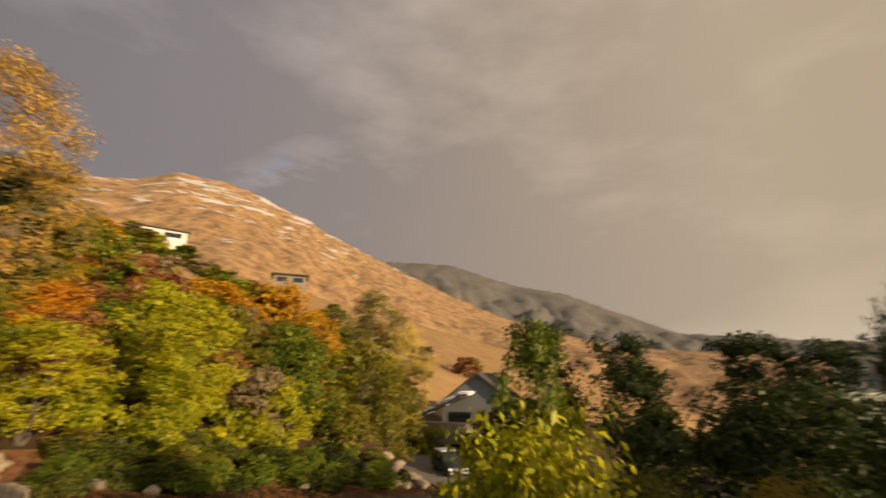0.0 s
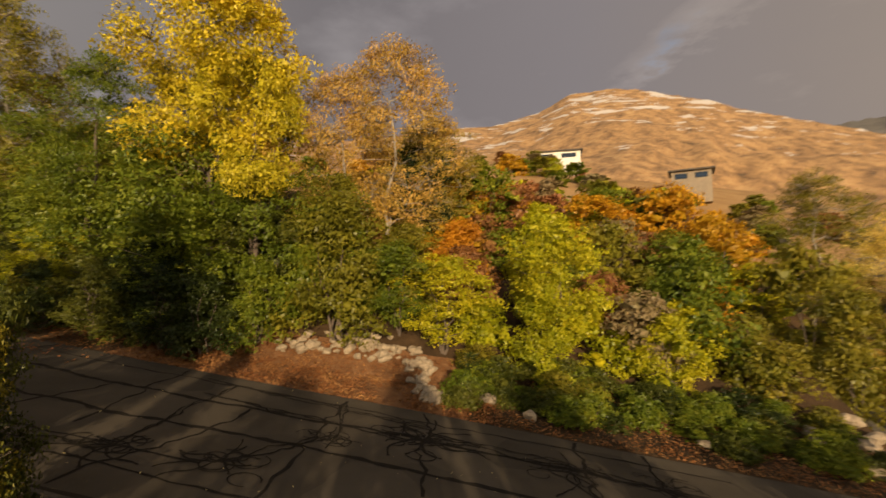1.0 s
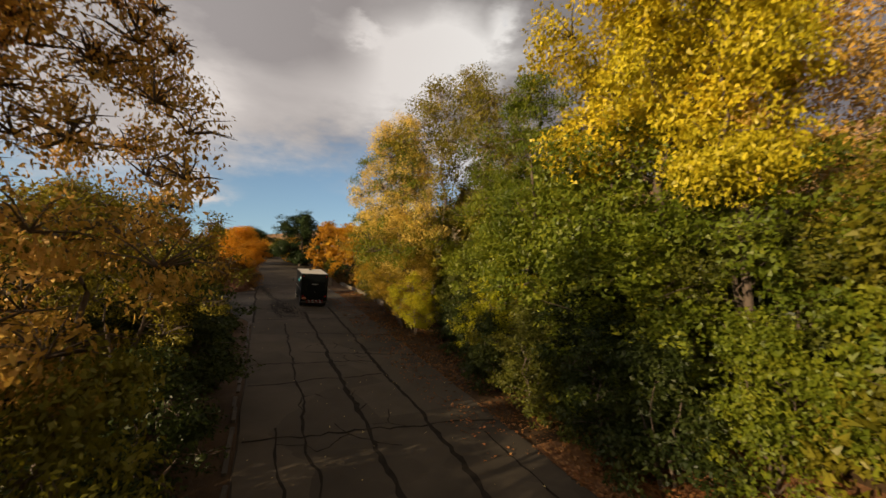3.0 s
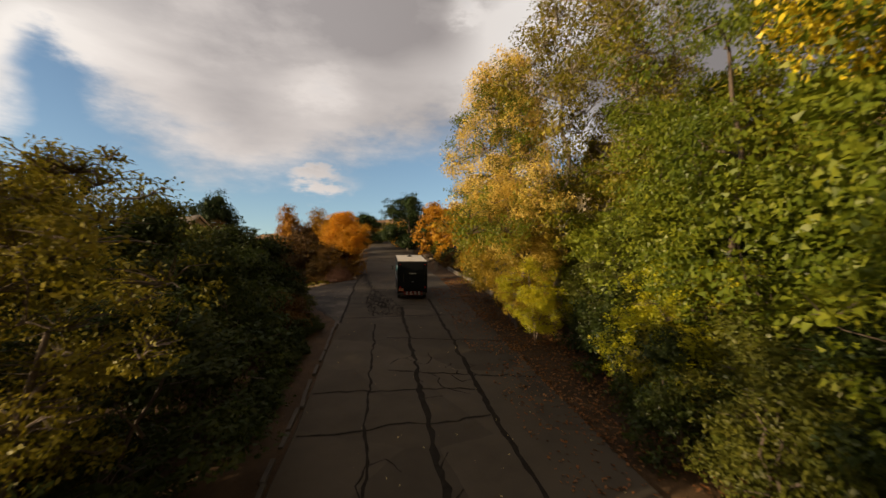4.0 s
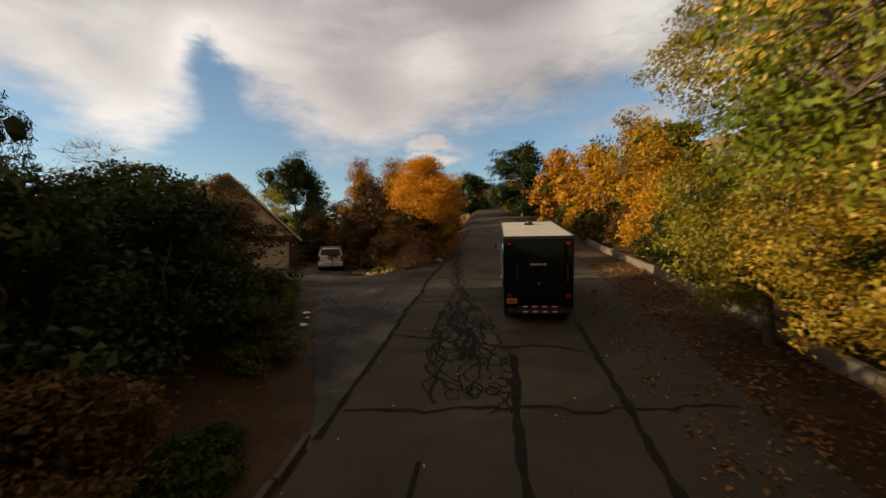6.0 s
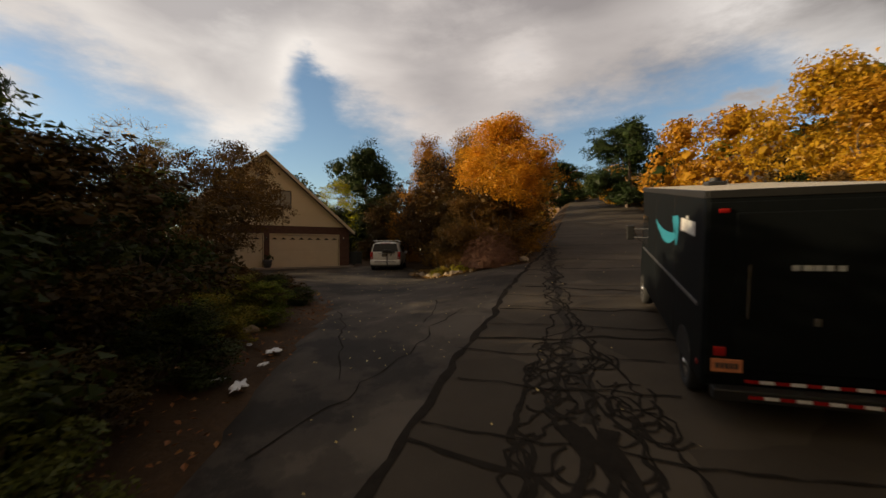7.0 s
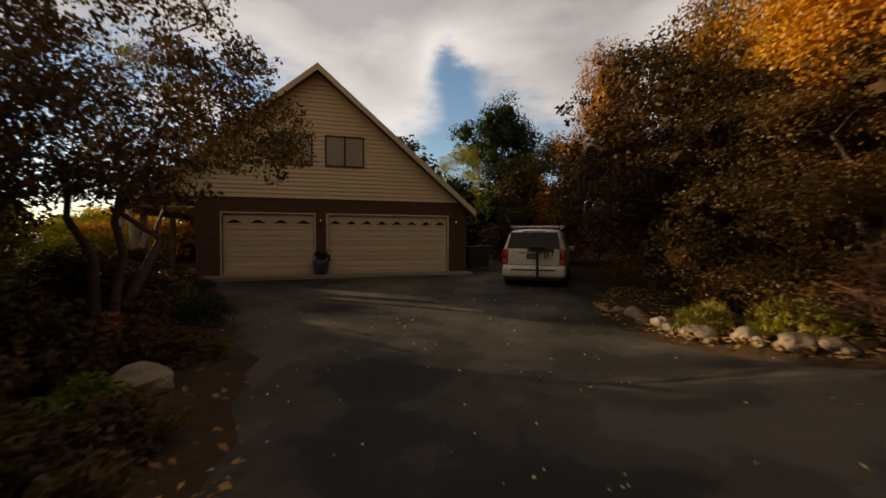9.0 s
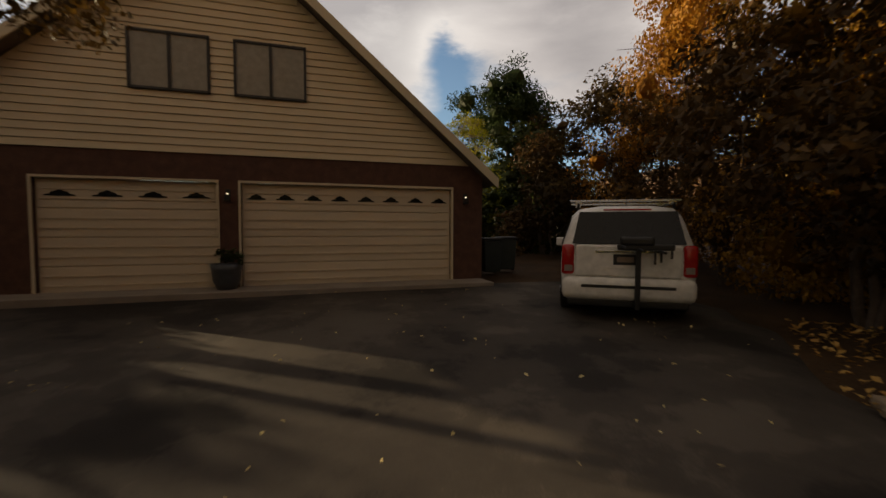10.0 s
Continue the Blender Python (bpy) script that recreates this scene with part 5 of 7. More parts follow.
def wheel(parent, x, y, r, w, out, label="black tyre with a steel rim", rim_mat=None):
    """A wheel on the axle at (x, y); out: +1 or -1, the side that shows."""
    bm = bmesh.new()
    prof = [(r * 0.62, -w / 2), (r * 0.9, -w / 2), (r, -w / 2 + 0.035), (r, w / 2 - 0.035), (r * 0.9, w / 2), (r * 0.62, w / 2)]
    n = 24
    ring = [[bm.verts.new((q, p * math.cos(t), p * math.sin(t))) for p, q in prof] for t in (2 * math.pi * k / n for k in range(n))]
    for k in range(n):
        for i in range(len(prof)):
            j = (i + 1) % len(prof)
            bm.faces.new((ring[k][i], ring[k][j], ring[(k + 1) % n][j], ring[(k + 1) % n][i]))
    bmesh.ops.recalc_face_normals(bm, faces=bm.faces)
    bm.transform(Matrix.Translation((x, y, r)))
    tyre = part("wheel", bm, RUBBER, parent, label, True)
    bm = bmesh.new()
    cyl(bm, (x + out * (w / 2 - 0.05), y, r), (x + out * (w / 2 - 0.015), y, r), r * 0.63, r * 0.56, 24)
    cyl(bm, (x + out * (w / 2 - 0.015), y, r), (x + out * (w / 2 + 0.02), y, r), r * 0.2, r * 0.15, 14)
    for k in range(6):
        t = math.pi / 3 * k
        cyl(bm, (x + out * (w / 2 - 0.02), y + r * 0.34 * math.cos(t), r + r * 0.34 * math.sin(t)), (x + out * (w / 2 - 0.008), y + r * 0.34 * math.cos(t), r + r * 0.34 * math.sin(t)), r * 0.07, None, 8)
    part("rim", bm, rim_mat or STEEL, tyre)
    return tyre


def swoosh(side_x, y0, y1, z, out):
    """A curved band with an arrow tip, standing 6 mm off the side."""
    bm = bmesh.new()
    n = 18
    a, b = [], []
    for i in range(n + 1):
        f = i / n
        y = y0 + (y1 - y0) * f
        mid = z - 0.34 * math.sin(math.pi * (0.12 + 0.72 * f)) + 0.16
        h = 0.035 + 0.10 * math.sin(math.pi * min(1, f * 1.05)) * (0.6 + 0.4 * f)
        a.append(bm.verts.new((side_x + out * 0.006, y, mid - h)))
        b.append(bm.verts.new((side_x + out * 0.006, y, mid + h)))
    for i in range(n):
        bm.faces.new((a[i], a[i + 1], b[i + 1], b[i]))
    d = 1 if y1 > y0 else -1
    tip = [(y1 - d * 0.42, z + 0.26), (y1 + d * 0.02, z + 0.30), (y1 + d * 0.12, z + 0.22), (y1 - d * 0.02, z - 0.2), (y1 - d * 0.12, z - 0.22), (y1 - d * 0.05, z + 0.10), (y1 - d * 0.4, z + 0.16)]
    bm.faces.new([bm.verts.new((side_x + out * 0.009, y, zz)) for y, zz in tip])
    bmesh.ops.triangulate(bm, faces=bm.faces)
    return bm


def make_truck():
    # own axes: x to its right, y ahead, z up; the rear face at y = 0
    truck = thing("delivery_truck", "black box delivery truck with a pale roof on the road", "truck")
    W, L, H0, H1 = 1.22, 6.1, 0.50, 3.12
    body = part("body", boxed(-W, W, 0.0, L, H0, H1, 0.05), TRUCK_PAINT, truck, "black painted box body")
    # skirts between the wheels, and a raised rub rail
    for sx in (-1, 1):
        part("rub_rail", boxed(min(sx * W, sx * (W + 0.022)), max(sx * W, sx * (W + 0.022)), 0.25, L - 0.2, 1.55, 1.60, 0.004), STEEL, truck, "thin grey rub rail")
        for y in (1.95, 3.95):
            part("panel_seam", boxed(min(sx * W, sx * (W + 0.005)), max(sx * W, sx * (W + 0.005)), y, y + 0.02, 0.6, 3.0), BLACK, truck)
        part("arrow_mark", swoosh(sx * W, 3.9, 1.7, 2.42, sx) if sx < 0 else swoosh(sx * W, 1.7, 3.9, 2.42, sx), TEAL, truck, "teal curved arrow shape")
        bm = bmesh.new()
        for k, (w, h) in enumerate([(0.16, 0.2), (0.12, 0.2), (0.07, 0.26), (0.22, 0.2), (0.15, 0.2)]):
            y = 1.42 - sum([0.16, 0.12, 0.07, 0.22, 0.15][:k]) - 0.04 * k if sx < 0 else 0.7 + sum([0.16, 0.12, 0.07, 0.22, 0.15][:k]) + 0.04 * k
            box(bm, sx * W - 0.004 if sx > 0 else -W - 0.006, sx * W + 0.006 if sx > 0 else -W + 0.004, min(y, y + (-w if sx < 0 else w)), max(y, y + (-w if sx < 0 else w)), 2.50, 2.50 + h)
        part("word_bars", bm, WHITE, truck, "row of plain white bars")
        part("marker_lamp", boxed(min(sx * W, sx * (W + 0.012)), max(sx * W, sx * (W + 0.012)), 0.18, 0.28, 0.72, 0.79, 0.004), RED, truck, "small red marker lamp")
        bm = bmesh.new()
        prism(bm, [(1.05 + 0.52 * math.cos(t), 0.50 + 0.50 * math.sin(t)) for t in np.linspace(0, math.pi, 14)], 0, 0.012)
        bm.transform(Matrix(((0, sx, 0, sx * (W + 0.001) - (0 if sx > 0 else 0)), (1, 0, 0, 0), (0, 0, 1, 0), (0, 0, 0, 1))))
        bmesh.ops.recalc_face_normals(bm, faces=bm.faces)
        part("wheel_arch", bm, BLACK, truck)
    # roof: a sheet with edge rails, ribs and a vent
    roof = part("roof", boxed(-W + 0.03, W - 0.03, 0.03, L - 0.05, H1 + 0.001, H1 + 0.03, 0.01), TRUCK_ROOF, truck, "pale weathered roof sheet")
    for k in range(7):
        part("roof_rib", boxed(-W + 0.06, W - 0.06, 0.7 + k * 0.78, 0.73 + k * 0.78, H1 + 0.031, H1 + 0.037), TRUCK_ROOF, roof)
    bm = boxed(-0.19, 0.19, 4.25, 4.65, H1 + 0.031, H1 + 0.12, 0.03)
    cyl(bm, (0, 4.45, H1 + 0.10), (0, 4.45, H1 + 0.2), 0.13, 0.10, 16)
    part("roof_vent", bm, BLACK, truck, "black roof vent")
    for sx in (-1, 1):
        part("roof_rail", boxed(min(sx * (W - 0.03), sx * (W + 0.012)), max(sx * (W - 0.03), sx * (W + 0.012)), 0.0, L, H1 - 0.07, H1 + 0.034, 0.008), BLACK, truck)
    part("roof_rail", boxed(-W + 0.03, W - 0.03, -0.012, 0.029, H1 - 0.07, H1 + 0.034, 0.008), BLACK, truck)
    # rear: frame, roll-up door, handles, lamps, plate, bumper with reflective tape
    part("rear_frame", boxed(-W + 0.04, W - 0.04, -0.03, -0.001, 0.66, 3.0, 0.01), TRUCK_PAINT, truck)
    door = part("rear_door", boxed(-0.88, 0.88, -0.062, -0.031, 0.78, 2.86, 0.012), TRUCK_PAINT, truck, "black rear door, closed")
    bm = bmesh.new()
    for k, w in enumerate([0.1, 0.12, 0.1, 0.09, 0.1]):
        x = -0.28 + 0.115 * k
        box(bm, x, x + w * 0.85, -0.068, -0.0625, 2.12, 2.19)
    part("word_bars", bm, plain("grey_mark", (0.32, 0.33, 0.33), 0.5), door, "row of plain grey bars")
    part("lock", boxed(-0.02, 0.05, -0.085, -0.063, 1.42, 1.52, 0.006), STEEL, door)
    for x in (-0.74, 0.99):
        bm = bmesh.new()
        cyl(bm, (x, -0.1, 1.5), (x, -0.1, 2.2), 0.016, None, 8)
        for z in (1.52, 2.18):
            cyl(bm, (x, -0.1, z), (x, -0.03, z), 0.013, None, 8)
        part("grab_handle", bm, CHROME, truck, "bright steel grab handle")
    for x in (-1.02, 1.02):
        part("tail_lamp", boxed(x - 0.07, x + 0.07, -0.05, -0.031, 0.95, 1.08, 0.01), RED, truck, "red tail lamp")
        part("top_lamp", boxed(x - 0.06, x + 0.06, -0.05, -0.031, 2.86, 2.92, 0.01), RED, truck, "red top lamp")
    plate = part("plate", boxed(-1.12, -0.76, -0.075, -0.052, 0.74, 0.92, 0.006), ORANGE_PLATE, truck, "pale orange plate with plain bars")
    bm = bmesh.new()
    for k in range(5):
        box(bm, -1.07 + 0.055 * k, -1.03 + 0.055 * k, -0.081, -0.0755, 0.79, 0.87)
    part("plate_bars", bm, BARS, plate)
    bumper = part("bumper", boxed(-1.12, 1.12, -0.22, -0.031, 0.40, 0.56, 0.02), BLACK, truck, "black rear step bumper")
    for z in (0.46, 0.60):
        y = -0.226 if z < 0.56 else -0.055
        for k in range(9):
            part("reflector", boxed(-0.72 + k * 0.17, -0.56 + k * 0.17, y, y + 0.0055, z, z + 0.045), WHITE if k % 2 else RED, bumper)
    # cab front, mirrors, windscreen
    bm = bmesh.new()
    side = [(L - 0.01, 0.5), (L + 0.75, 0.5), (L + 0.80, 0.95), (L + 0.62, 1.35), (L + 0.22, 2.35), (L + 0.08, 3.02), (L - 0.01, 3.08)]
    a = [bm.verts.new((-W + 0.04, y, z)) for y, z in side]
    b = [bm.verts.new((W - 0.04, y, z)) for y, z in side]
    bm.faces.new(a)
    bm.faces.new(b[::-1])
    for i in range(len(a)):
        j = (i + 1) % len(a)
        bm.faces.new((a[i], b[i], b[j], a[j]))
    bmesh.ops.recalc_face_normals(bm, faces=bm.faces)
    part("cab_nose", bm, TRUCK_PAINT, truck, "black sloped cab nose")
    bm = bmesh.new()
    bm.faces.new([bm.verts.new(p) for p in ((-1.05, L + 0.595, 1.45), (1.05, L + 0.595, 1.45), (1.0, L + 0.255, 2.30), (-1.0, L + 0.255, 2.30))])
    part("windscreen", bm, DARK_GLASS, truck, "dark sloped windscreen")
    for sx in (-1, 1):
        bm = bmesh.new()
        bm.faces.new([bm.verts.new((sx * (W + 0.004), y, z)) for y, z in ((L - 1.0, 1.68), (L - 0.1, 1.68), (L - 0.1, 2.45), (L - 1.0, 2.45))])
        part("side_window", bm, DARK_GLASS, truck, "dark cab side window")
        bm = boxed(sx * (W + 0.30) - 0.1, sx * (W + 0.30) + 0.1, L + 0.08, L + 0.20, 1.75, 2.15, 0.03)
        cyl(bm, (sx * W, L - 0.03, 2.05), (sx * (W + 0.28), L + 0.14, 2.05), 0.02, None, 8)
        cyl(bm, (sx * W, L - 0.03, 1.82), (sx * (W + 0.28), L + 0.14, 1.82), 0.02, None, 8)
        part("mirror", bm, BLACK, truck, "black wing mirror on an arm")
        part("headlamp", boxed(sx * 0.95 - 0.15, sx * 0.95 + 0.15, L + 0.74, L + 0.81, 0.72, 0.92, 0.02), CHROME, truck)
    part("chassis", boxed(-0.95, 0.95, 0.2, L + 0.4, 0.34, 0.51, 0.02), BLACK, truck, "dark chassis frame")
    for sx in (-1, 1):
        wheel(truck, sx * (W - 0.14), 1.05, 0.40, 0.26, sx, rim_mat=CHROME)
        wheel(truck, sx * (W - 0.12), L + 0.05, 0.40, 0.25, sx, rim_mat=CHROME)
    return truck


truck = make_truck()

# ---- parked cars ----
def car_body(sections, bevel_mat, name, parent, label):
    """A smooth shell lofted through cross-sections (y, half width low, half width at the belt, half width of the roof, z low, z belt, z roof)."""
    bm = bmesh.new()
    rings = []
    for y, w0, w1, w2, z0, z1, z2 in sections:
        half = [(0.0, z0), (w0 * 0.8, z0), (w0, z0 + 0.12), (w1, (z0 + z1) / 2), (w1 * 0.985, z1), (w2 + 0.06, z2 - 0.14), (w2 - 0.06, z2 - 0.02), (w2 * 0.5, z2 + 0.02), (0.0, z2 + 0.025)]
        ring = [(x, z) for x, z in half] + [(-x, z) for x, z in half[-2:0:-1]]
        rings.append([bm.verts.new((x, y, z)) for x, z in ring])
    n = len(rings[0])
    for a, b in zip(rings, rings[1:]):
        for i in range(n):
            j = (i + 1) % n
            bm.faces.new((a[i], a[j], b[j], b[i]))
    bm.faces.new(rings[0][::-1])
    bm.faces.new(rings[-1])
    bmesh.ops.recalc_face_normals(bm, faces=bm.faces)
    return part(name, bm, bevel_mat, parent, label, True)


def quad_on(pts, mat, name, parent, label="", thick=0.006):
    bm = bmesh.new()
    vs = [bm.verts.new(p) for p in pts]
    f = bm.faces.new(vs)
    bm.normal_update()
    r = bmesh.ops.extrude_face_region(bm, geom=[f])
    bmesh.ops.translate(bm, vec=f.normal * -thick, verts=[v for v in r["geom"] if isinstance(v, bmesh.types.BMVert)])
    bmesh.ops.recalc_face_normals(bm, faces=bm.faces)
    return part(name, bm, mat, parent, label)


def make_van():
    # own axes: y ahead, the rear bumper at y = 0
    van = thing("minivan", "white minivan with roof bars and a rear rack, parked", "van")
    car_body([(0.03, 0.86, 0.90, 0.74, 0.42, 0.98, 1.10), (0.10, 0.93, 0.955, 0.76, 0.36, 1.06, 1.30), (0.26, 0.95, 0.975, 0.735, 0.33, 1.10, 1.66), (0.48, 0.96, 0.985, 0.745, 0.31, 1.10, 1.735),
              (1.3, 0.97, 0.99, 0.765, 0.29, 1.08, 1.76), (2.6, 0.97, 0.99, 0.76, 0.29, 1.05, 1.75), (3.3, 0.97, 0.985, 0.70, 0.29, 1.03, 1.62), (4.0, 0.96, 0.97, 0.62, 0.29, 1.0, 1.20), (4.6, 0.94, 0.95, 0.6, 0.30, 0.88, 1.0), (5.05, 0.78, 0.84, 0.5, 0.36, 0.72, 0.78)],
             WHITE_PAINT, "body", van, "white painted body")
    bm = boxed(-0.955, 0.955, -0.09, 0.30, 0.30, 0.66, 0.10)
    bumper = part("bumper", bm, WHITE_PAINT, van, "white rear bumper", True)
    part("bumper_strip", boxed(-0.66, 0.66, -0.097, -0.088, 0.50, 0.545), BLACK, bumper, "dark step strip")
    part("under_tray", boxed(-0.86, 0.86, 0.0, 0.5, 0.2, 0.31, 0.03), BLACK, van, "black plastic under the bumper")
    tail = part("tailgate", boxed(-0.75, 0.75, -0.03, 0.09, 0.665, 1.15, 0.03), WHITE_PAINT, van, "white tailgate, closed")
    part("handle_bar", boxed(-0.46, 0.46, -0.046, -0.031, 1.035, 1.068, 0.005), CHROME, tail, "chrome tailgate bar")
    plate = part("plate", boxed(-0.2, 0.14, -0.044, -0.031, 0.85, 1.01, 0.004), BLACK, tail, "dark framed plate with plain bars")
    part("plate_bars", boxed(-0.15, 0.09, -0.049, -0.0445, 0.89, 0.97), plain("plate_face", (0.22, 0.16, 0.12), 0.6), plate)
    part("crease", boxed(-0.4, 0.4, -0.036, -0.031, 0.79, 0.81, 0.002), WHITE_PAINT, tail)
    quad_on([(-0.80, 0.012, 1.16), (0.80, 0.012, 1.16), (0.70, 0.212, 1.655), (-0.70, 0.212, 1.655)], TINT, "rear_window", van, "dark tinted rear window", 0.01)
    part("brake_strip", boxed(-0.34, 0.34, 0.19, 0.225, 1.675, 1.70, 0.006), RED, van, "thin red brake lamp over the window")
    for sx in (-1, 1):
        bm = boxed(sx * 0.865 - 0.095, sx * 0.865 + 0.095, -0.012, 0.24, 0.68, 1.15, 0.045)
        lamp = part("tail_lamp", bm, RED, van, "red tail lamp cluster", True)
        part("reverse_lens", boxed(sx * 0.855 - 0.06, sx * 0.855 + 0.06, -0.019, -0.0125, 0.735, 0.83, 0.002), plain("smoked_lens", (0.25, 0.2, 0.18), 0.3), lamp, "smoked reversing lens")
        for y0, y1 in ((0.75, 1.75), (1.85, 2.75), (2.82, 3.45)):
            quad_on([(sx * 0.992, y0, 1.13), (sx * 0.992, y1, 1.11), (sx * (0.84 if y1 < 3 else 0.90), y1 - (0 if y1 < 3 else 0.1), 1.58 if y1 < 3 else 1.40), (sx * 0.835, y0 + 0.06, 1.60)], TINT, "side_window", van, "", 0.02)
        for y in (0.95, 4.0):
            wheel(van, sx * 0.88, y, 0.34, 0.22, sx)
        bm = boxed(sx * 1.06 - 0.11, sx * 1.06 + 0.11, 3.15, 3.32, 1.02, 1.2, 0.04)
        part("mirror", bm, WHITE_PAINT, van)
        bm = bmesh.new()
        cyl(bm, (sx * 0.72, 0.55, 1.80), (sx * 0.72, 2.6, 1.80), 0.018, None, 8)
        for y in (0.6, 1.6, 2.55):
            cyl(bm, (sx * 0.72, y, 1.72), (sx * 0.72, y, 1.80), 0.02, None, 8)
        part("roof_rail", bm, BLACK, van)
    for y in (0.75, 1.95):
        bm = boxed(-0.86, 0.86, y, y + 0.07, 1.84, 1.872, 0.008)
        for sx in (-1, 1):
            box(bm, sx * 0.72 - 0.05, sx * 0.72 + 0.05, y - 0.03, y + 0.1, 1.79, 1.842)
        part("crossbar", bm, CHROME, van, "silver roof crossbar")
    part("wiper", boxed(-0.03, 0.42, 0.055, 0.075, 1.175, 1.19), BLACK, van)
    cylb = cyl(bmesh.new(), (0, 0.4, 1.75), (0, 0.34, 1.9), 0.008, 0.004, 6)
    part("aerial", cylb, BLACK, van)
    # hitch rack folded upright behind the tailgate
    bm = bmesh.new()
    box(bm, 0.10, 0.17, -0.20, -0.13, 0.20, 1.14, 0.01)
    box(bm, 0.10, 0.17, -0.20, 0.05, 0.26, 0.33, 0.008)
    for x0, z0 in ((-0.10, 1.14), (0.13, 1.10), (0.40, 1.08)):
        cyl(bm, (x0, -0.17, z0), (x0 + 0.05, -0.45, z0 - 0.02), 0.022, None, 8)
    box(bm, -0.16, 0.62, -0.20, -0.14, 1.08, 1.17, 0.02)
    for x in (0.34, 0.42, 0.56):
        box(bm, x, x + 0.03, -0.21, -0.18, 0.86 + (x - 0.3) * 0.4, 1.08)
    box(bm, -0.12, 0.35, -0.22, -0.12, 1.14, 1.28, 0.04)
    part("bike_rack", bm, BLACK, van, "black folded bicycle rack on the hitch")
    return van


van = make_van()
VAN_X, VAN_Y = -46.0, -44.5
van.matrix_basis = pose(VAN_X, VAN_Y, ground_z(VAN_X, VAN_Y) + 0.05, 0, 0, 154) @ Matrix.Diagonal((1.11, 1.0, 1.12, 1))


def make_suv():
    suv = thing("suv", "dark parked car with snow on its roof", "car")
    paint = plain("charcoal_car_paint", (0.018, 0.02, 0.024), 0.22)
    car_body([(0.0, 0.80, 0.84, 0.5, 0.42, 0.78, 0.86), (0.25, 0.90, 0.92, 0.6, 0.34, 0.92, 1.0), (1.3, 0.92, 0.94, 0.66, 0.30, 0.98, 1.08), (1.9, 0.92, 0.94, 0.66, 0.30, 1.0, 1.52), (2.4, 0.92, 0.94, 0.68, 0.30, 1.0, 1.70), (4.0, 0.92, 0.94, 0.68, 0.30, 1.0, 1.70), (4.5, 0.90, 0.92, 0.62, 0.34, 0.98, 1.45), (4.75, 0.82, 0.86, 0.5, 0.42, 0.88, 1.0)],
             paint, "body", suv, "dark painted body")
    quad_on([(0.80, 1.30, 1.10), (-0.80, 1.30, 1.10), (-0.64, 1.92, 1.55), (0.64, 1.92, 1.55)], DARK_GLASS, "windscreen", suv, "dark windscreen")
    part("grille", boxed(-0.5, 0.5, -0.02, 0.02, 0.55, 0.80, 0.02), CHROME, suv, "bright grille")
    part("bumper", boxed(-0.86, 0.86, -0.06, 0.1, 0.36, 0.52, 0.03), STEEL, suv, "grey front bumper")
    for sx in (-1, 1):
        part("headlamp", boxed(sx * 0.68 - 0.14, sx * 0.68 + 0.14, -0.015, 0.12, 0.62, 0.80, 0.03), WHITE, suv, "pale headlamp")
        for y in (0.9, 3.7):
            wheel(suv, sx * 0.83, y, 0.36, 0.22, sx)
    bm = bmesh.new()
    bmesh.ops.create_grid(bm, x_segments=8, y_segments=10, size=0.5)
    for v in bm.verts:
        x, y = v.co.x, v.co.y
        v.co = (x * 1.35, 3.1 + y * 1.9, 1.735 + 0.07 * (1 - (2 * abs(x)) ** 4) * (1 - (2 * abs(y)) ** 4) + 0.02 * noise.noise((x * 6, y * 6, 2)))
    r = bmesh.ops.extrude_face_region(bm, geom=list(bm.faces))
    bmesh.ops.translate(bm, vec=(0, 0, -0.05), verts=[v for v in r["geom"] if isinstance(v, bmesh.types.BMVert)])
    part("roof_snow", bm, SNOW, suv, "patch of white snow", True)
    return suv


suv = make_suv()
suv.matrix_basis = pose(0.6, 37.0, ground_z(0.6, 37.0) + 0.06, 0, 0, 20)
truck_x, truck_y = xy(TRUCK_S, TRUCK_Q + 1.22)
truck.matrix_basis = pose(truck_x, truck_y, road_z(TRUCK_S) + 0.06, 0, 0, math.degrees(math.atan2(-UX, UY))) @ pose(0, 0, 0, math.degrees(math.atan(0.147)))


# ---- rocks ----
def rock_mesh(seed):
    bm = bmesh.new()
    bmesh.ops.create_icosphere(bm, subdivisions=3, radius=0.5)
    for v in bm.verts:
        cell = noise.cell(v.co * 2.2 + Vector((seed, seed, 0)))
        d = 1 + 0.42 * noise.noise(v.co * 2.1 + Vector((seed * 3.1, 0, 0))) + 0.14 * noise.noise(v.co * 5 + Vector((0, seed, 0))) + 0.05 * cell
        v.co = Vector((v.co.x * 1.15, v.co.y * 0.9, v.co.z * 0.72)) * d
    me = bpy.data.meshes.new("rock")
    bm.to_mesh(me)
    bm.free()
    me.materials.append(STONE)
    return me


ROCKS = [rock_mesh(k) for k in range(6)]


def rock(x, y, size, label, group, lift=0.25):
    ob = new("rock", random.choice(ROCKS))
    ob.matrix_basis = pose(x, y, ground_z(x, y) + size * lift, random.uniform(-15, 15), random.uniform(-15, 15), random.uniform(0, 360)) @ Matrix.Diagonal((size, size * random.uniform(0.8, 1.1), size * random.uniform(0.8, 1.15), 1))
    return tagged(ob, label, "rock", group)


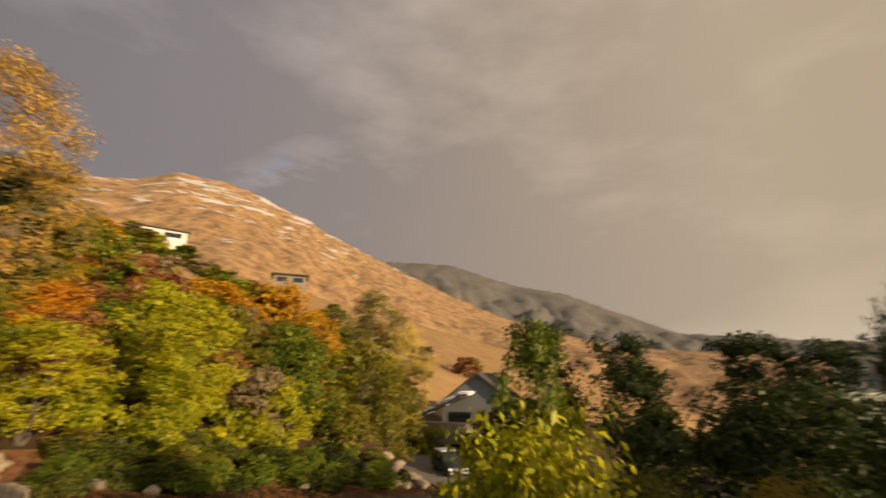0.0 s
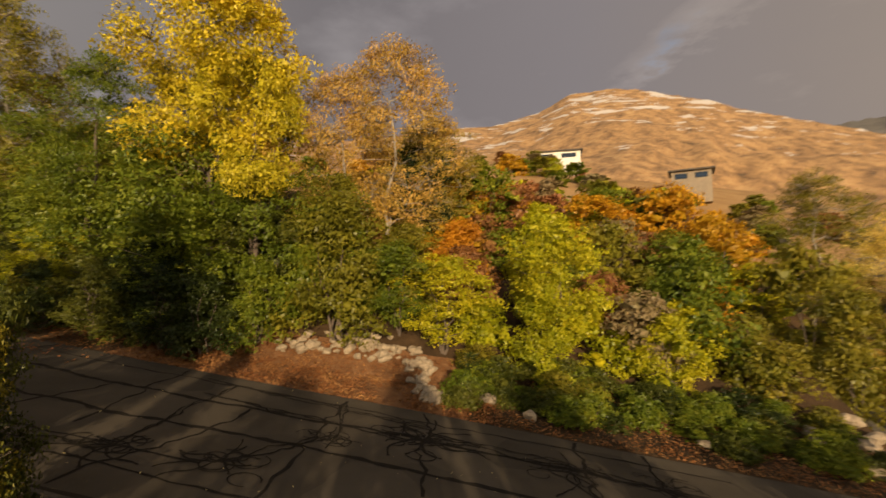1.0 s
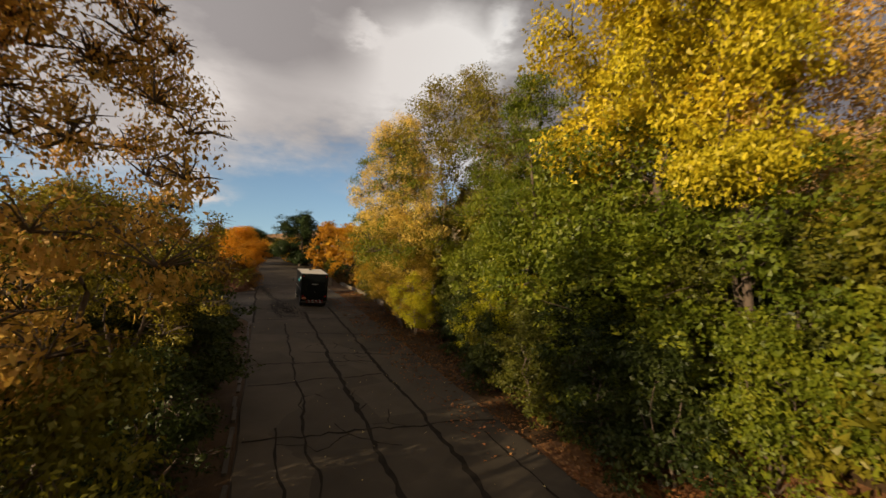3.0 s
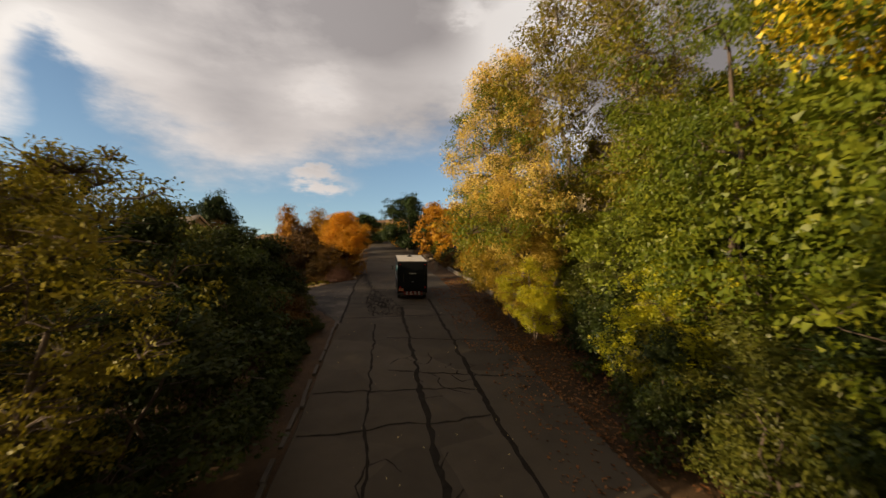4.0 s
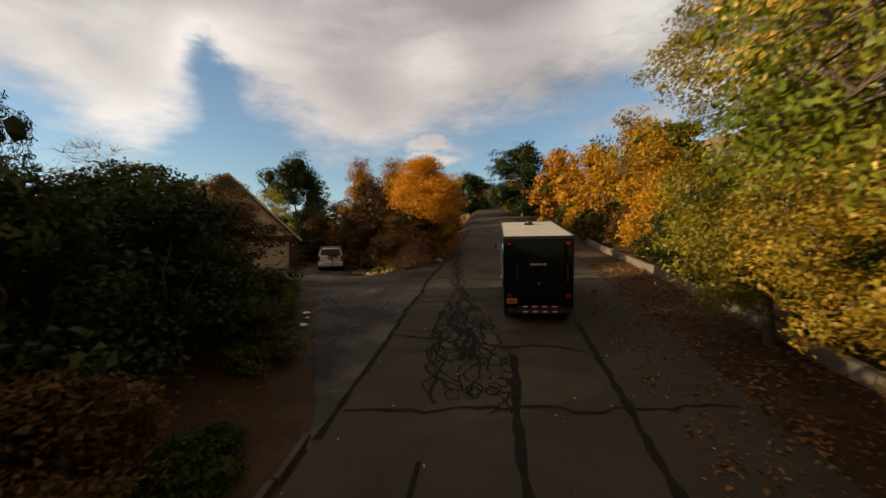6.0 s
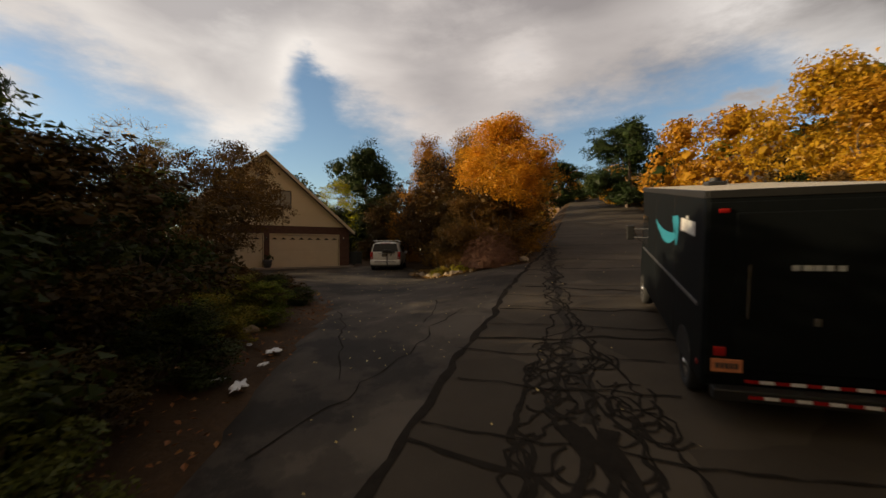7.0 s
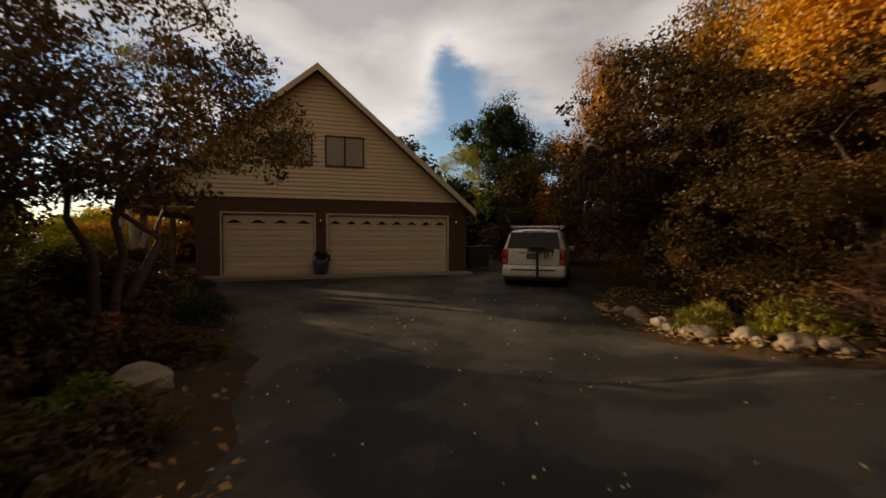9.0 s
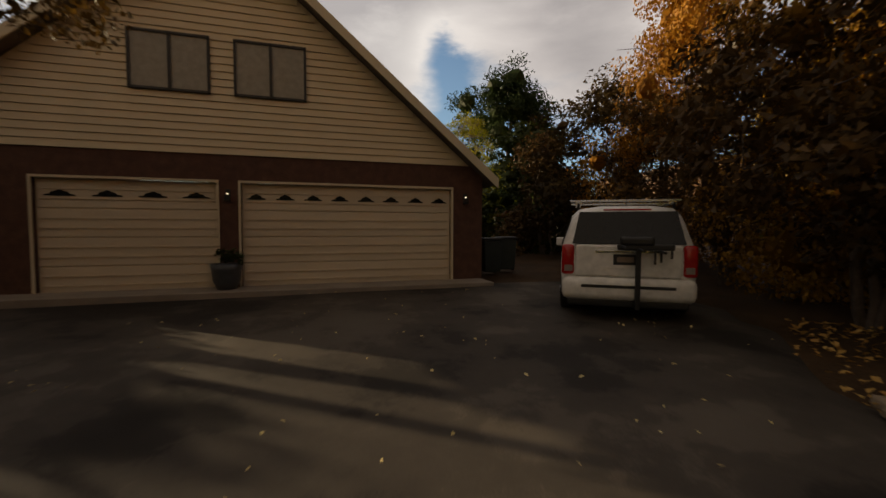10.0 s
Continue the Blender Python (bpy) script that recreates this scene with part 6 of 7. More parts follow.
pad_line = [(-15.0, 13.2), (-17.5, 14.4), (-20.0, 14.9), (-22.5, 14.6), (-24.0, 13.2), (-24.4, 11.6), (-25.0, 10.9)]
for i in range(150):
    f = (1 - random.random() ** 1.5) * (len(pad_line) - 1) if i % 4 else 1.2 + 1.8 * random.random()
    k = int(f)
    a, b = pad_line[k], pad_line[k + 1]
    s, q = a[0] + (b[0] - a[0]) * (f - k) + random.gauss(0, 0.3), a[1] + (b[1] - a[1]) * (f - k) + random.gauss(0, 0.45)
    rock(*xy(s, q), random.choice([0.2, 0.26, 0.34, 0.46, 0.62]), "pale tan stone in a loose row", "stones round the leaf-strewn pad")
for s, q, d in [(-20.6, 14.7, 0.9), (-20.0, 15.1, 0.7), (-23.6, 13.9, 0.7), (-29.0, 12.6, 0.75), (-29.2, 11.0, 0.55), (-27.3, 12.0, 0.7), (-33.7, 12.9, 0.6), (-36.5, 11.6, 0.5), (-38.5, 12.2, 0.6), (-25.6, 11.2, 0.45)]:
    rock(*xy(s, q), d, "rounded pale boulder at the foot of the slope", "boulders below the slope")
for i in range(22):
    s, q = random.uniform(-46.0, -42.0), random.uniform(11.5, 15.5)
    rock(*xy(s, q), random.choice([0.4, 0.55, 0.7, 0.85]), "pale boulder in a rockery", "rockery at the side driveway")
isl = [(-46.6, -41.2), (-46.75, -39.5), (-46.8, -37.8), (-47.05, -36.3), (-47.6, -35.0), (-48.6, -34.2), (-49.8, -33.7)]
for i in range(30):
    f = i / 29 * (len(isl) - 1.001)
    k = int(f)
    a, b = isl[k], isl[k + 1]
    rock(a[0] + (b[0] - a[0]) * (f - k) + random.gauss(0, 0.10), a[1] + (b[1] - a[1]) * (f - k) + random.gauss(0, 0.10), random.choice([0.2, 0.28, 0.34, 0.42]), "rounded tan edging stone", "edging stones of the island")
for x, y, d in [(-37.7, -36.9, 0.75), (-37.7, -32.3, 0.75), (-36.9, -28.4, 0.35), (-37.5, -33.0, 0.5)]:
    rock(x, y, d, "flat-topped garden boulder beside the driveway", "garden boulders", 0.12)
for s, q, d in [(58, 10.8, 1.0), (60, 11.4, 0.8), (62, 10.6, 0.7), (55, 11.2, 0.6), (65, 11.0, 1.1)]:
    rock(*xy(s, q), d, "grey boulder on the upper verge", "boulders on the upper verge")


# ---- brush pile ----
def make_brush():
    verts, faces = [], []
    paths = []
    for k in range(950):
        a = random.random() * 2 * math.pi
        d = 1.7 * math.sqrt(random.random())
        top = 1.55 * max(0.0, 1 - (d / 1.75) ** 2) * random.uniform(0.5, 1.05)
        p = Vector((d * math.cos(a) * 1.15, d * math.sin(a) * 0.8, top))
        t = random.random() * math.pi
        half = Vector((math.cos(t), math.sin(t), random.uniform(-0.5, 0.4))) * random.uniform(0.12, 0.42)
        lo = p - half
        lo.z = max(lo.z, 0.02)
        paths.append((bent(lo, p + half, 0.12, 3, 0.3), random.uniform(0.008, 0.022), 0.004))
    v, f = tubes(paths)
    me = mesh_of("brush_pile", v, f, rough_mat("cut_brush", [(0.3, (0.10, 0.045, 0.026)), (0.7, (0.24, 0.125, 0.075))], 3, fine=30))
    ob = tagged(new("brush_pile", me), "heap of cut reddish-brown brush on the island", "brush pile", kind="stuff")
    ob.matrix_basis = pose(-48.8, -35.1, ground_z(-48.8, -35.1) - 0.05, 0, 0, 40) @ Matrix.Diagonal((1.15, 1.15, 1.2, 1))
    mound = bmesh.new()
    bmesh.ops.create_uvsphere(mound, u_segments=20, v_segments=10, radius=1.0)
    for vv in mound.verts:
        vv.co = Vector((vv.co.x * 1.5, vv.co.y * 1.05, max(-0.05, vv.co.z) * 0.95)) * (1 + 0.15 * noise.noise(vv.co * 2))
    under(part("inner_brush", mound, bpy.data.materials["cut_brush"], ob), ob)
    return ob


make_brush()


# ---- tar seams ----
def seam(points, w0, w1, lift, parent, name="tar_seam", flat=None, mat=None):
    """A ribbon of tar along points in world x, y."""
    pts = [Vector((x, y, 0)) for x, y in points]
    verts, faces = [], []
    for i, p in enumerate(pts):
        d = (pts[min(i + 1, len(pts) - 1)] - pts[max(i - 1, 0)]).normalized()
        side = Vector((-d.y, d.x, 0))
        w = random.uniform(w0, w1)
        for k in (-1, 1):
            v = p + side * w * k * 0.5
            s, q = sq(v.x, v.y)
            z = road_z(s) + 0.064 if flat is None else flat(v.x, v.y)
            verts.append((v.x, v.y, z + lift))
    for i in range(len(pts) - 1):
        faces.append((2 * i, 2 * i + 2, 2 * i + 3, 2 * i + 1))
    return under(new(name, mesh_of(name, verts, faces, mat or TAR)), parent)


def wander(a, b, step, wild):
    """A crooked line from a to b in (s, q)."""
    n = max(2, int(math.hypot(b[0] - a[0], b[1] - a[1]) / step))
    off, out = 0.0, []
    L = math.hypot(b[0] - a[0], b[1] - a[1])
    nx, ny = -(b[1] - a[1]) / L, (b[0] - a[0]) / L
    for i in range(n + 1):
        f = i / n
        off = off * 0.8 + random.gauss(0, wild)
        e = off * min(1, 4 * f, 4 * (1 - f) + 0.2)
        out.append(xy(a[0] + (b[0] - a[0]) * f + nx * e, a[1] + (b[1] - a[1]) * f + ny * e))
    return out


level = 0.004
for q, s0, s1, w in [(4.2, -34, 17, 0.20), (6.55, -40, 20, 0.20), (2.3, -20, 12, 0.10), (6.3, 22, 50, 0.10), (0.14, 12.5, 62, 0.17), (8.3, -36, -8, 0.08), (1.2, -34, -6, 0.08)]:
    seam(wander((s0, q), (s1, q), 0.35, 0.05), w * 0.5, w * 1.3, level, road)
    level += 0.0006
s = -38.0
while s < 58:
    q0, q1 = random.choice([(0.2, 9.2), (0.2, 6.4), (3.0, 9.2), (0.3, 9.0)])
    seam(wander((s, q0), (s + random.uniform(-1.6, 1.6), q1), 0.3, 0.10), 0.05, 0.15, level, road)
    level = 0.004 + (level - 0.0035) % 0.006
    s += random.uniform(2.2, 5.4)


def alligator(s0, s1, q0, q1, cell, keep, long=1.5):
    """A net of crazed cracks, its cells longer along the road, broken where the surface still holds."""
    nodes = {}
    ns, nq = int((s1 - s0) / (cell * long)) * 2, int((q1 - q0) / cell)
    for i in range(ns + 1):
        for j in range(nq + 1):
            nodes[i, j] = (s0 + i * cell * long * 0.5 + random.uniform(-0.26, 0.26) * cell, q0 + (j + (0.2 if (i + j) % 2 else -0.2)) * cell + random.uniform(-0.22, 0.22) * cell)
    k = 0
    for (i, j), p in nodes.items():
        for e in ((i + 1, j), (i, j + 1)):
            if e not in nodes or (e[0] == i and (i + j) % 2 == 0):
                continue
            if noise.noise((p[0] * 0.45, p[1] * 0.45, 3.0)) * 0.8 + keep < random.random():
                continue
            seam(wander(p, nodes[e], 0.17, 0.022), 0.018, 0.065, 0.004 + 0.0004 * (k % 12), road)
            k += 1


def centre(s):
    return 3.1 - 0.12 * (s - 15) if s < 27 else max(0.8, 1.66 - 0.1 * (s - 27))


# braided cracks that wind about the old lane joint
def braid_width(s):
    return 1.25 - 0.85 * ramp(s, 17, 25)


def weave(s0, s1, lo, hi, w0, w1, lift, swing, q_start):
    """A crack that winds along the road between two offsets from the old joint."""
    off, turn, s, line = q_start, 0.0, s0, []
    while s < s1:
        turn = turn * 0.72 + random.gauss(0, swing)
        off += turn
        wide = braid_width(s)
        if off > hi * wide or off < lo * wide:
            turn = -turn
            off = max(lo * wide, min(hi * wide, off))
        line.append(xy(s + random.gauss(0, 0.02), centre(s) + off))
        s += 0.13
    seam(line, w0, w1, lift, road)


for k in range(11):
    s0 = 13.6 + 1.8 * random.random()
    weave(s0, 21.0 + 2.5 * random.random() if k > 3 else 41.0, -1.0, 1.0, 0.025, 0.085, 0.004 + 0.0006 * k, 0.05, random.uniform(-1, 1))
for k in range(60):
    # small closed loops where the surface has broken up
    s = 14.5 + (8.0 * random.random() if k < 44 else 22.0 * random.random())
    c, r = (s, centre(s) + random.uniform(-0.95, 0.95) * braid_width(s)), random.uniform(0.12, 0.32)
    arc = random.uniform(3.2, 6.0)
    a0 = random.random() * 6.28
    seam([xy(c[0] + 1.35 * r * math.cos(a0 + arc * i / 12) + random.gauss(0, 0.012), c[1] + r * math.sin(a0 + arc * i / 12) + random.gauss(0, 0.012)) for i in range(13)], 0.02, 0.065, 0.011 + 0.0003 * (k % 14), road)
for k in range(3):
    # the merged tar in the middle of the braid, and the worn strip that runs on from it
    seam([xy(16.6 + 0.35 * i, centre(16.6 + 0.35 * i) - 0.25 + 0.25 * k + 0.12 * math.sin(i * 1.3 + k)) for i in range(9)], 0.06, 0.3, 0.016 + 0.0006 * k, road)
seam([xy(19.5 + 0.4 * i, centre(19.5 + 0.4 * i) + 0.1 * math.sin(i * 0.7)) for i in range(52)], 0.14, 0.34, 0.0035, road, mat=WORN)
s = 17.0
while s < 44:
    # cross cracks, nearly straight over the lane
    q0, q1 = random.uniform(-0.1, 0.5), random.choice([3.2, 3.9, 5.5])
    seam(wander((s, q0), (s + random.uniform(-0.3, 0.5), q1), 0.25, 0.045), 0.018, 0.055, 0.0185, road)
    s += random.uniform(1.1, 2.1)


def knot(s0, q0, arms, reach, w):
    """A star of sealed cracks that run out from one broken spot, with loops about it."""
    for k in range(arms):
        way, p, line = 2 * math.pi * k / arms + random.gauss(0, 0.3), (s0 + random.gauss(0, 0.1), q0 + random.gauss(0, 0.1)), []
        for i in range(int(reach * random.uniform(0.45, 1.0) / 0.14)):
            line.append(xy(*p))
            way += random.gauss(0, 0.26)
            p = (p[0] + 0.14 * math.cos(way), min(9.2, max(0.3, p[1] + 0.14 * math.sin(way))))
        if len(line) > 2:
            seam(line, w * 0.5, w * 1.4, 0.005 + 0.0006 * (k % 16), road)
    for k in range(arms):
        c, r, a0 = (s0 + random.gauss(0, reach * 0.3), q0 + random.gauss(0, reach * 0.24)), random.uniform(0.15, 0.4), random.random() * 6.28
        seam([xy(c[0] + 1.3 * r * math.cos(a0 + 0.42 * i), min(9.2, c[1] + r * math.sin(a0 + 0.42 * i))) for i in range(13)], w * 0.35, w * 0.9, 0.015 + 0.0003 * (k % 12), road)


knot(-25.4, 6.6, 16, 2.6, 0.085)
knot(-22.6, 5.2, 8, 1.6, 0.06)
knot(-20.4, 2.6, 9, 2.0, 0.07)
knot(-17.4, 2.2, 7, 1.8, 0.08)
knot(-30.2, 6.4, 10, 2.2, 0.06)
knot(-33.6, 6.8, 8, 1.8, 0.05)
for a, b in [((-15.5, 8.6), (-25.4, 7.6)), ((-16.5, 7.0), (-24.8, 6.2)), ((-25.4, 7.3), (-34.5, 6.2)), ((-17.0, 8.4), (-17.4, 2.2)), ((-20.4, 2.6), (-22.6, 5.4)), ((-22.6, 5.4), (-21.6, 8.8)), ((-17.4, 2.2), (-14.0, 1.2))]:
    for k in range(2):
        seam(wander(a, (b[0], b[1] + 0.15 * k), 0.2, 0.06), 0.03, 0.09, 0.019 + 0.0008 * k, road)
alligator(1.0, 7.0, 3.4, 7.0, 0.8, 0.36)
alligator(-8.0, -2.0, 1.0, 6.5, 1.1, 0.34)


def drive_z(x, y):
    return ground_z(x, y) + 0.042 + 0.02 * noise.noise((x * 0.3, y * 0.3, 9))


for a, b in [((-36.6, -22.2), (-42.5, -27.0)), ((-38.2, -24.0), (-39.5, -30.0)), ((-41.0, -26.5), (-42.4, -28.8))]:
    sa, sb = sq(*a), sq(*b)
    seam(wander(sa, sb, 0.3, 0.08), 0.015, 0.05, 0.004, driveway, flat=drive_z)


# ---- fallen leaves ----
def litter(name, label, spots, size, mat):
    verts, faces = [], []
    for x, y, z in spots:
        n = Vector((random.gauss(0, 0.35), random.gauss(0, 0.35), 1)).normalized()
        a = n.cross(Vector((random.gauss(0, 1), random.gauss(0, 1), 0.1))).normalized()
        b = n.cross(a)
        L = size * random.uniform(0.6, 1.3)
        c = Vector((x, y, z + 0.012 + 0.25 * L * abs(n.x)))
        k = len(verts)
        verts += [c - a * L * 0.5, c + b * L * 0.3 + n * L * 0.12, c + a * L * 0.5, c - b * L * 0.3 + n * L * 0.12]
        faces.append((k, k + 1, k + 2, k + 3))
    return tagged(new(name, mesh_of(name, verts, faces, mat)), label, "leaves", kind="stuff")


def scatter(n, s0, s1, q0, q1, top, test=None):
    out = []
    while len(out) < n:
        s, q = random.uniform(s0, s1), random.uniform(q0, q1)
        if noise.noise((s * 0.5, q * 0.5, 7)) < random.uniform(-0.7, 0.25):
            continue
        x, y = xy(s, q)
        if test and not test(x, y):
            continue
        out.append((x, y, top(x, y)))
    return out


def on_road(x, y):
    return road_z(sq(x, y)[0]) + 0.065


def soil_top(x, y):
    return ground_z(x, y) + 0.06


LITTER = leaf_mat("fallen_leaf", [(0.11, 0.04, 0.016), (0.25, 0.10, 0.035), (0.40, 0.21, 0.08)], 0.1)
litter("fallen_leaves", "red-brown fallen leaves over the pad", scatter(9000, -28, -11, 9.4, 14.6, soil_top), 0.15, LITTER)
litter("fallen_leaves", "brown fallen leaves along the upper verge", scatter(7000, -12, 34, 9.3, 13.0, soil_top), 0.15, LITTER)
litter("fallen_leaves", "brown leaves blown onto the road edge", scatter(1500, -10, 26, 7.2, 9.5, on_road), 0.13, LITTER)
litter("fallen_leaves", "brown leaves under the garden shrubs", scatter(4500, 8, 36, -20, -2, soil_top, lambda x, y: not on_paving(x, y)), 0.12, LITTER)
litter("fallen_leaves", "brown and gold leaves on the island", scatter(2500, 28, 42, -8.5, -0.4, soil_top, lambda x, y: not on_paving(x, y)), 0.12, leaf_mat("island_leaf", [(0.28, 0.13, 0.03), (0.46, 0.26, 0.07), (0.6, 0.4, 0.14)], 0.1))
litter("fallen_leaves", "brown leaves at the foot of the slope", scatter(5000, -46, -27, 9.5, 14.5, soil_top), 0.14, LITTER)
litter("fallen_leaves", "pale scattered leaves on the driveway", scatter(330, 14, 42, -17, 0, lambda x, y: drive_z(x, y), on_paving), 0.055, leaf_mat("pale_leaf", [(0.4, 0.30, 0.12), (0.6, 0.5, 0.2), (0.7, 0.62, 0.3)], 0.1))
litter("fallen_leaves", "pale scattered leaves on the road", scatter(300, -30, 50, 0.2, 9.2, on_road), 0.06, bpy.data.materials["pale_leaf"])


# ---- verge, kerb and snow ----
KERB = rough_mat("worn_kerb", [(0.3, (0.035, 0.029, 0.023)), (0.7, (0.10, 0.083, 0.066))], 2.5, fine=40, bump=0.4, dist=0.01)
kerb = tagged(new("kerb"), "low broken concrete edging along the road", "kerb", kind="structure")
s = -32.0
while s < 11.5:
    L = random.uniform(0.9, 1.6)
    x, y = xy(s + L / 2, -0.12 + random.gauss(0, 0.03))
    bm = boxed(-L / 2, L / 2, -0.07, 0.07, -0.15, 0.05 + random.gauss(0, 0.02), 0.02)
    bm.transform(pose(x, y, road_z(s + L / 2) + 0.02, 0, 0, math.degrees(math.atan2(UY, UX)) + random.gauss(0, 1.5)) @ pose(0, 0, 0, 0, -math.degrees(math.atan(0.147)), 0))
    part("kerb_stone", bm, KERB, kerb)
    s += L + random.choice([0.03, 0.05, 0.6])
wall_low = tagged(new("verge_wall"), "low pale concrete retaining wall above the verge", "wall", kind="structure")
for k in range(17):
    s0 = 13.0 + k * 2.02
    x, y = xy(s0 + 1.0, 12.2)
    bm = boxed(-1.0, 1.0, -0.12, 0.12, -0.5, 0.42 + random.gauss(0, 0.01), 0.02)
    bm.transform(pose(x, y, road_z(s0 + 1) + 0.15, 0, 0, math.degrees(math.atan2(UY, UX))) @ pose(0, 0, 0, 0, -math.degrees(math.atan(0.13)), 0))
    part("wall_block", bm, CONCRETE, wall_low)


def snow_patch(x, y, r, turn):
    bm = bmesh.new()
    bmesh.ops.create_circle(bm, cap_ends=True, segments=28, radius=r)
    for v in bm.verts:
        v.co *= 1 + 0.9 * noise.noise(v.co * 2.6 / r + Vector((x * 5, y * 5, 0)))
        v.co.y *= 0.45
    f = list(bm.faces)
    res = bmesh.ops.extrude_face_region(bm, geom=f)
    up = [v for v in res["geom"] if isinstance(v, bmesh.types.BMVert)]
    bmesh.ops.translate(bm, vec=(0, 0, 0.025), verts=up)
    bmesh.ops.scale(bm, vec=(0.85, 0.85, 1), verts=up)
    bmesh.ops.recalc_face_normals(bm, faces=bm.faces)
    ob = part("snow_patch", bm, SNOW, None)
    ob.matrix_basis = pose(x, y, ground_z(x, y) + 0.06, 0, 0, turn)
    return tagged(ob, "thin leftover patch of old snow", "snow", "patches of old snow")


for x, y, r, t in [(-37.25, -26.2, 0.26, 60), (-37.0, -25.4, 0.14, 50), (-36.55, -24.5, 0.28, 70), (-36.2, -24.9, 0.12, 10), (-36.8, -26.9, 0.14, 80)]:
    snow_patch(x, y, r, t)


def make_pillar(s, q):
    x, y = xy(s, q)
    post = thing("gate_pillar", "pale concrete pillar with a cap on the verge", "pillar")
    part("shaft", boxed(-0.22, 0.22, -0.22, 0.22, -0.3, 1.05, 0.02), CONCRETE, post)
    part("cap", boxed(-0.28, 0.28, -0.28, 0.28, 1.051, 1.15, 0.02), CONCRETE, post)
    post.matrix_basis = pose(x, y, ground_z(x, y), 0, 0, 45)


make_pillar(45.0, 10.4)

# ---- smaller things at the house ----
def at_house(x, y, z):
    return HOUSE @ Vector((x, y, z))


def make_pot(x, y):
    pot = thing("plant_pot", "dark glazed pot with a small plant by the garage", "plant pot")
    bm = bmesh.new()
    prof = [(0.0, 0.0), (0.19, 0.0), (0.28, 0.2), (0.30, 0.42), (0.33, 0.55), (0.29, 0.55), (0.26, 0.47), (0.0, 0.45)]
    n = 20
    ring = [[bm.verts.new((r * math.cos(t), r * math.sin(t), z)) for r, z in prof[1:-1]] for t in (2 * math.pi * k / n for k in range(n))]
    for k in range(n):
        for i in range(len(prof) - 3):
            bm.faces.new((ring[k][i], ring[(k + 1) % n][i], ring[(k + 1) % n][i + 1], ring[k][i + 1]))
    bm.faces.new([r[0] for r in ring][::-1])
    bm.faces.new([r[-1] for r in ring])
    bmesh.ops.recalc_face_normals(bm, faces=bm.faces)
    part("pot", bm, plain("glazed_pot", (0.06, 0.064, 0.07), 0.4), pot, "", True)
    cl = [(random.gauss(0, 0.12), random.gauss(0, 0.12), 0.62 + random.random() * 0.16, 0.13) for _ in range(9)]
    under(new("foliage", leaves("foliage", cl, 350, 0.07, LEAF["dark"])), pot)
    pot.matrix_basis = Matrix.Translation(at_house(x, y, 0.11))
    return pot


make_pot(-0.46, -0.33)


def make_wall_lamp(x, z):
    lamp = thing("wall_lamp", "small dark wall lantern, glowing faintly", "wall lamp", "garage wall lamps")
    part("bracket", boxed(-0.05, 0.05, -0.03, 0.0, -0.10, 0.10, 0.008), BLACK, lamp)
    part("lantern", boxed(-0.06, 0.06, -0.15, -0.031, -0.16, -0.02, 0.015), BLACK, lamp)
    part("bulb", cyl(bmesh.new(), (0, -0.09, -0.013), (0, -0.09, 0.02), 0.013, 0.008, 10), plain("bulb_glow", (1.0, 0.8, 0.5), 0.4, emit=2.0), lamp, "small lit bulb")
    lamp.matrix_basis = HOUSE @ Matrix.Translation((x, -0.001, z))
    return lamp


make_wall_lamp(-0.46, 2.19)
make_wall_lamp(5.13, 2.23)


def make_porch():
    porch = thing("porch", "wooden side porch with posts under the eave", "porch")
    for x, y in ((-6.6, 0.4), (-6.6, 3.6)):
        part("post", boxed(x - 0.09, x + 0.09, y - 0.09, y + 0.09, -0.2, 2.62, 0.01), WOOD, porch)
    part("beam", boxed(-6.7, -6.5, 0.1, 6.0, 2.36, 2.60), WOOD, porch)
    part("soffit", boxed(-6.9, -4.86, -0.1, 10.8, 2.62, 2.66), TRIM, porch)
    part("step", boxed(-6.6, -4.9, -0.6, 5.0, -0.2, 0.12, 0.02), CONCRETE, porch)
    for k in range(9):
        part("baluster", boxed(-6.62, -6.58, 0.6 + k * 0.32, 0.64 + k * 0.32, 0.12, 1.0), WOOD, porch)
    part("handrail", boxed(-6.65, -6.55, 0.4, 3.6, 1.0, 1.06, 0.01), WOOD, porch)
    porch.matrix_basis = HOUSE.copy()
    return porch


make_porch()


def make_bin(x, y, turn):
    bn = thing("wheelie_bin", "dark wheeled bin beside the garage corner", "bin", "bins at the garage corner")
    bm = boxed(-0.28, 0.28, -0.3, 0.3, 0.08, 0.98, 0.03)
    for v in bm.verts:
        f = 0.82 + 0.18 * v.co.z
        v.co.x *= f
        v.co.y *= f
    part("tub", bm, plain("bin_plastic", (0.02, 0.026, 0.024), 0.5), bn)
    part("lid", boxed(-0.31, 0.31, -0.34, 0.33, 0.985, 1.05, 0.02), BLACK, bn, "black lid")
    for sx in (-1, 1):
        part("wheel", cyl(bmesh.new(), (sx * 0.2, 0.26, 0.1), (sx * 0.27, 0.26, 0.1), 0.1, None, 14), RUBBER, bn)
    p = at_house(x, y, 0)
    bn.matrix_basis = pose(p.x, p.y, ground_z(p.x, p.y) + 0.04, 0, 0, turn)


make_bin(6.25, 0.9, 185)
make_bin(6.95, 1.3, 170)


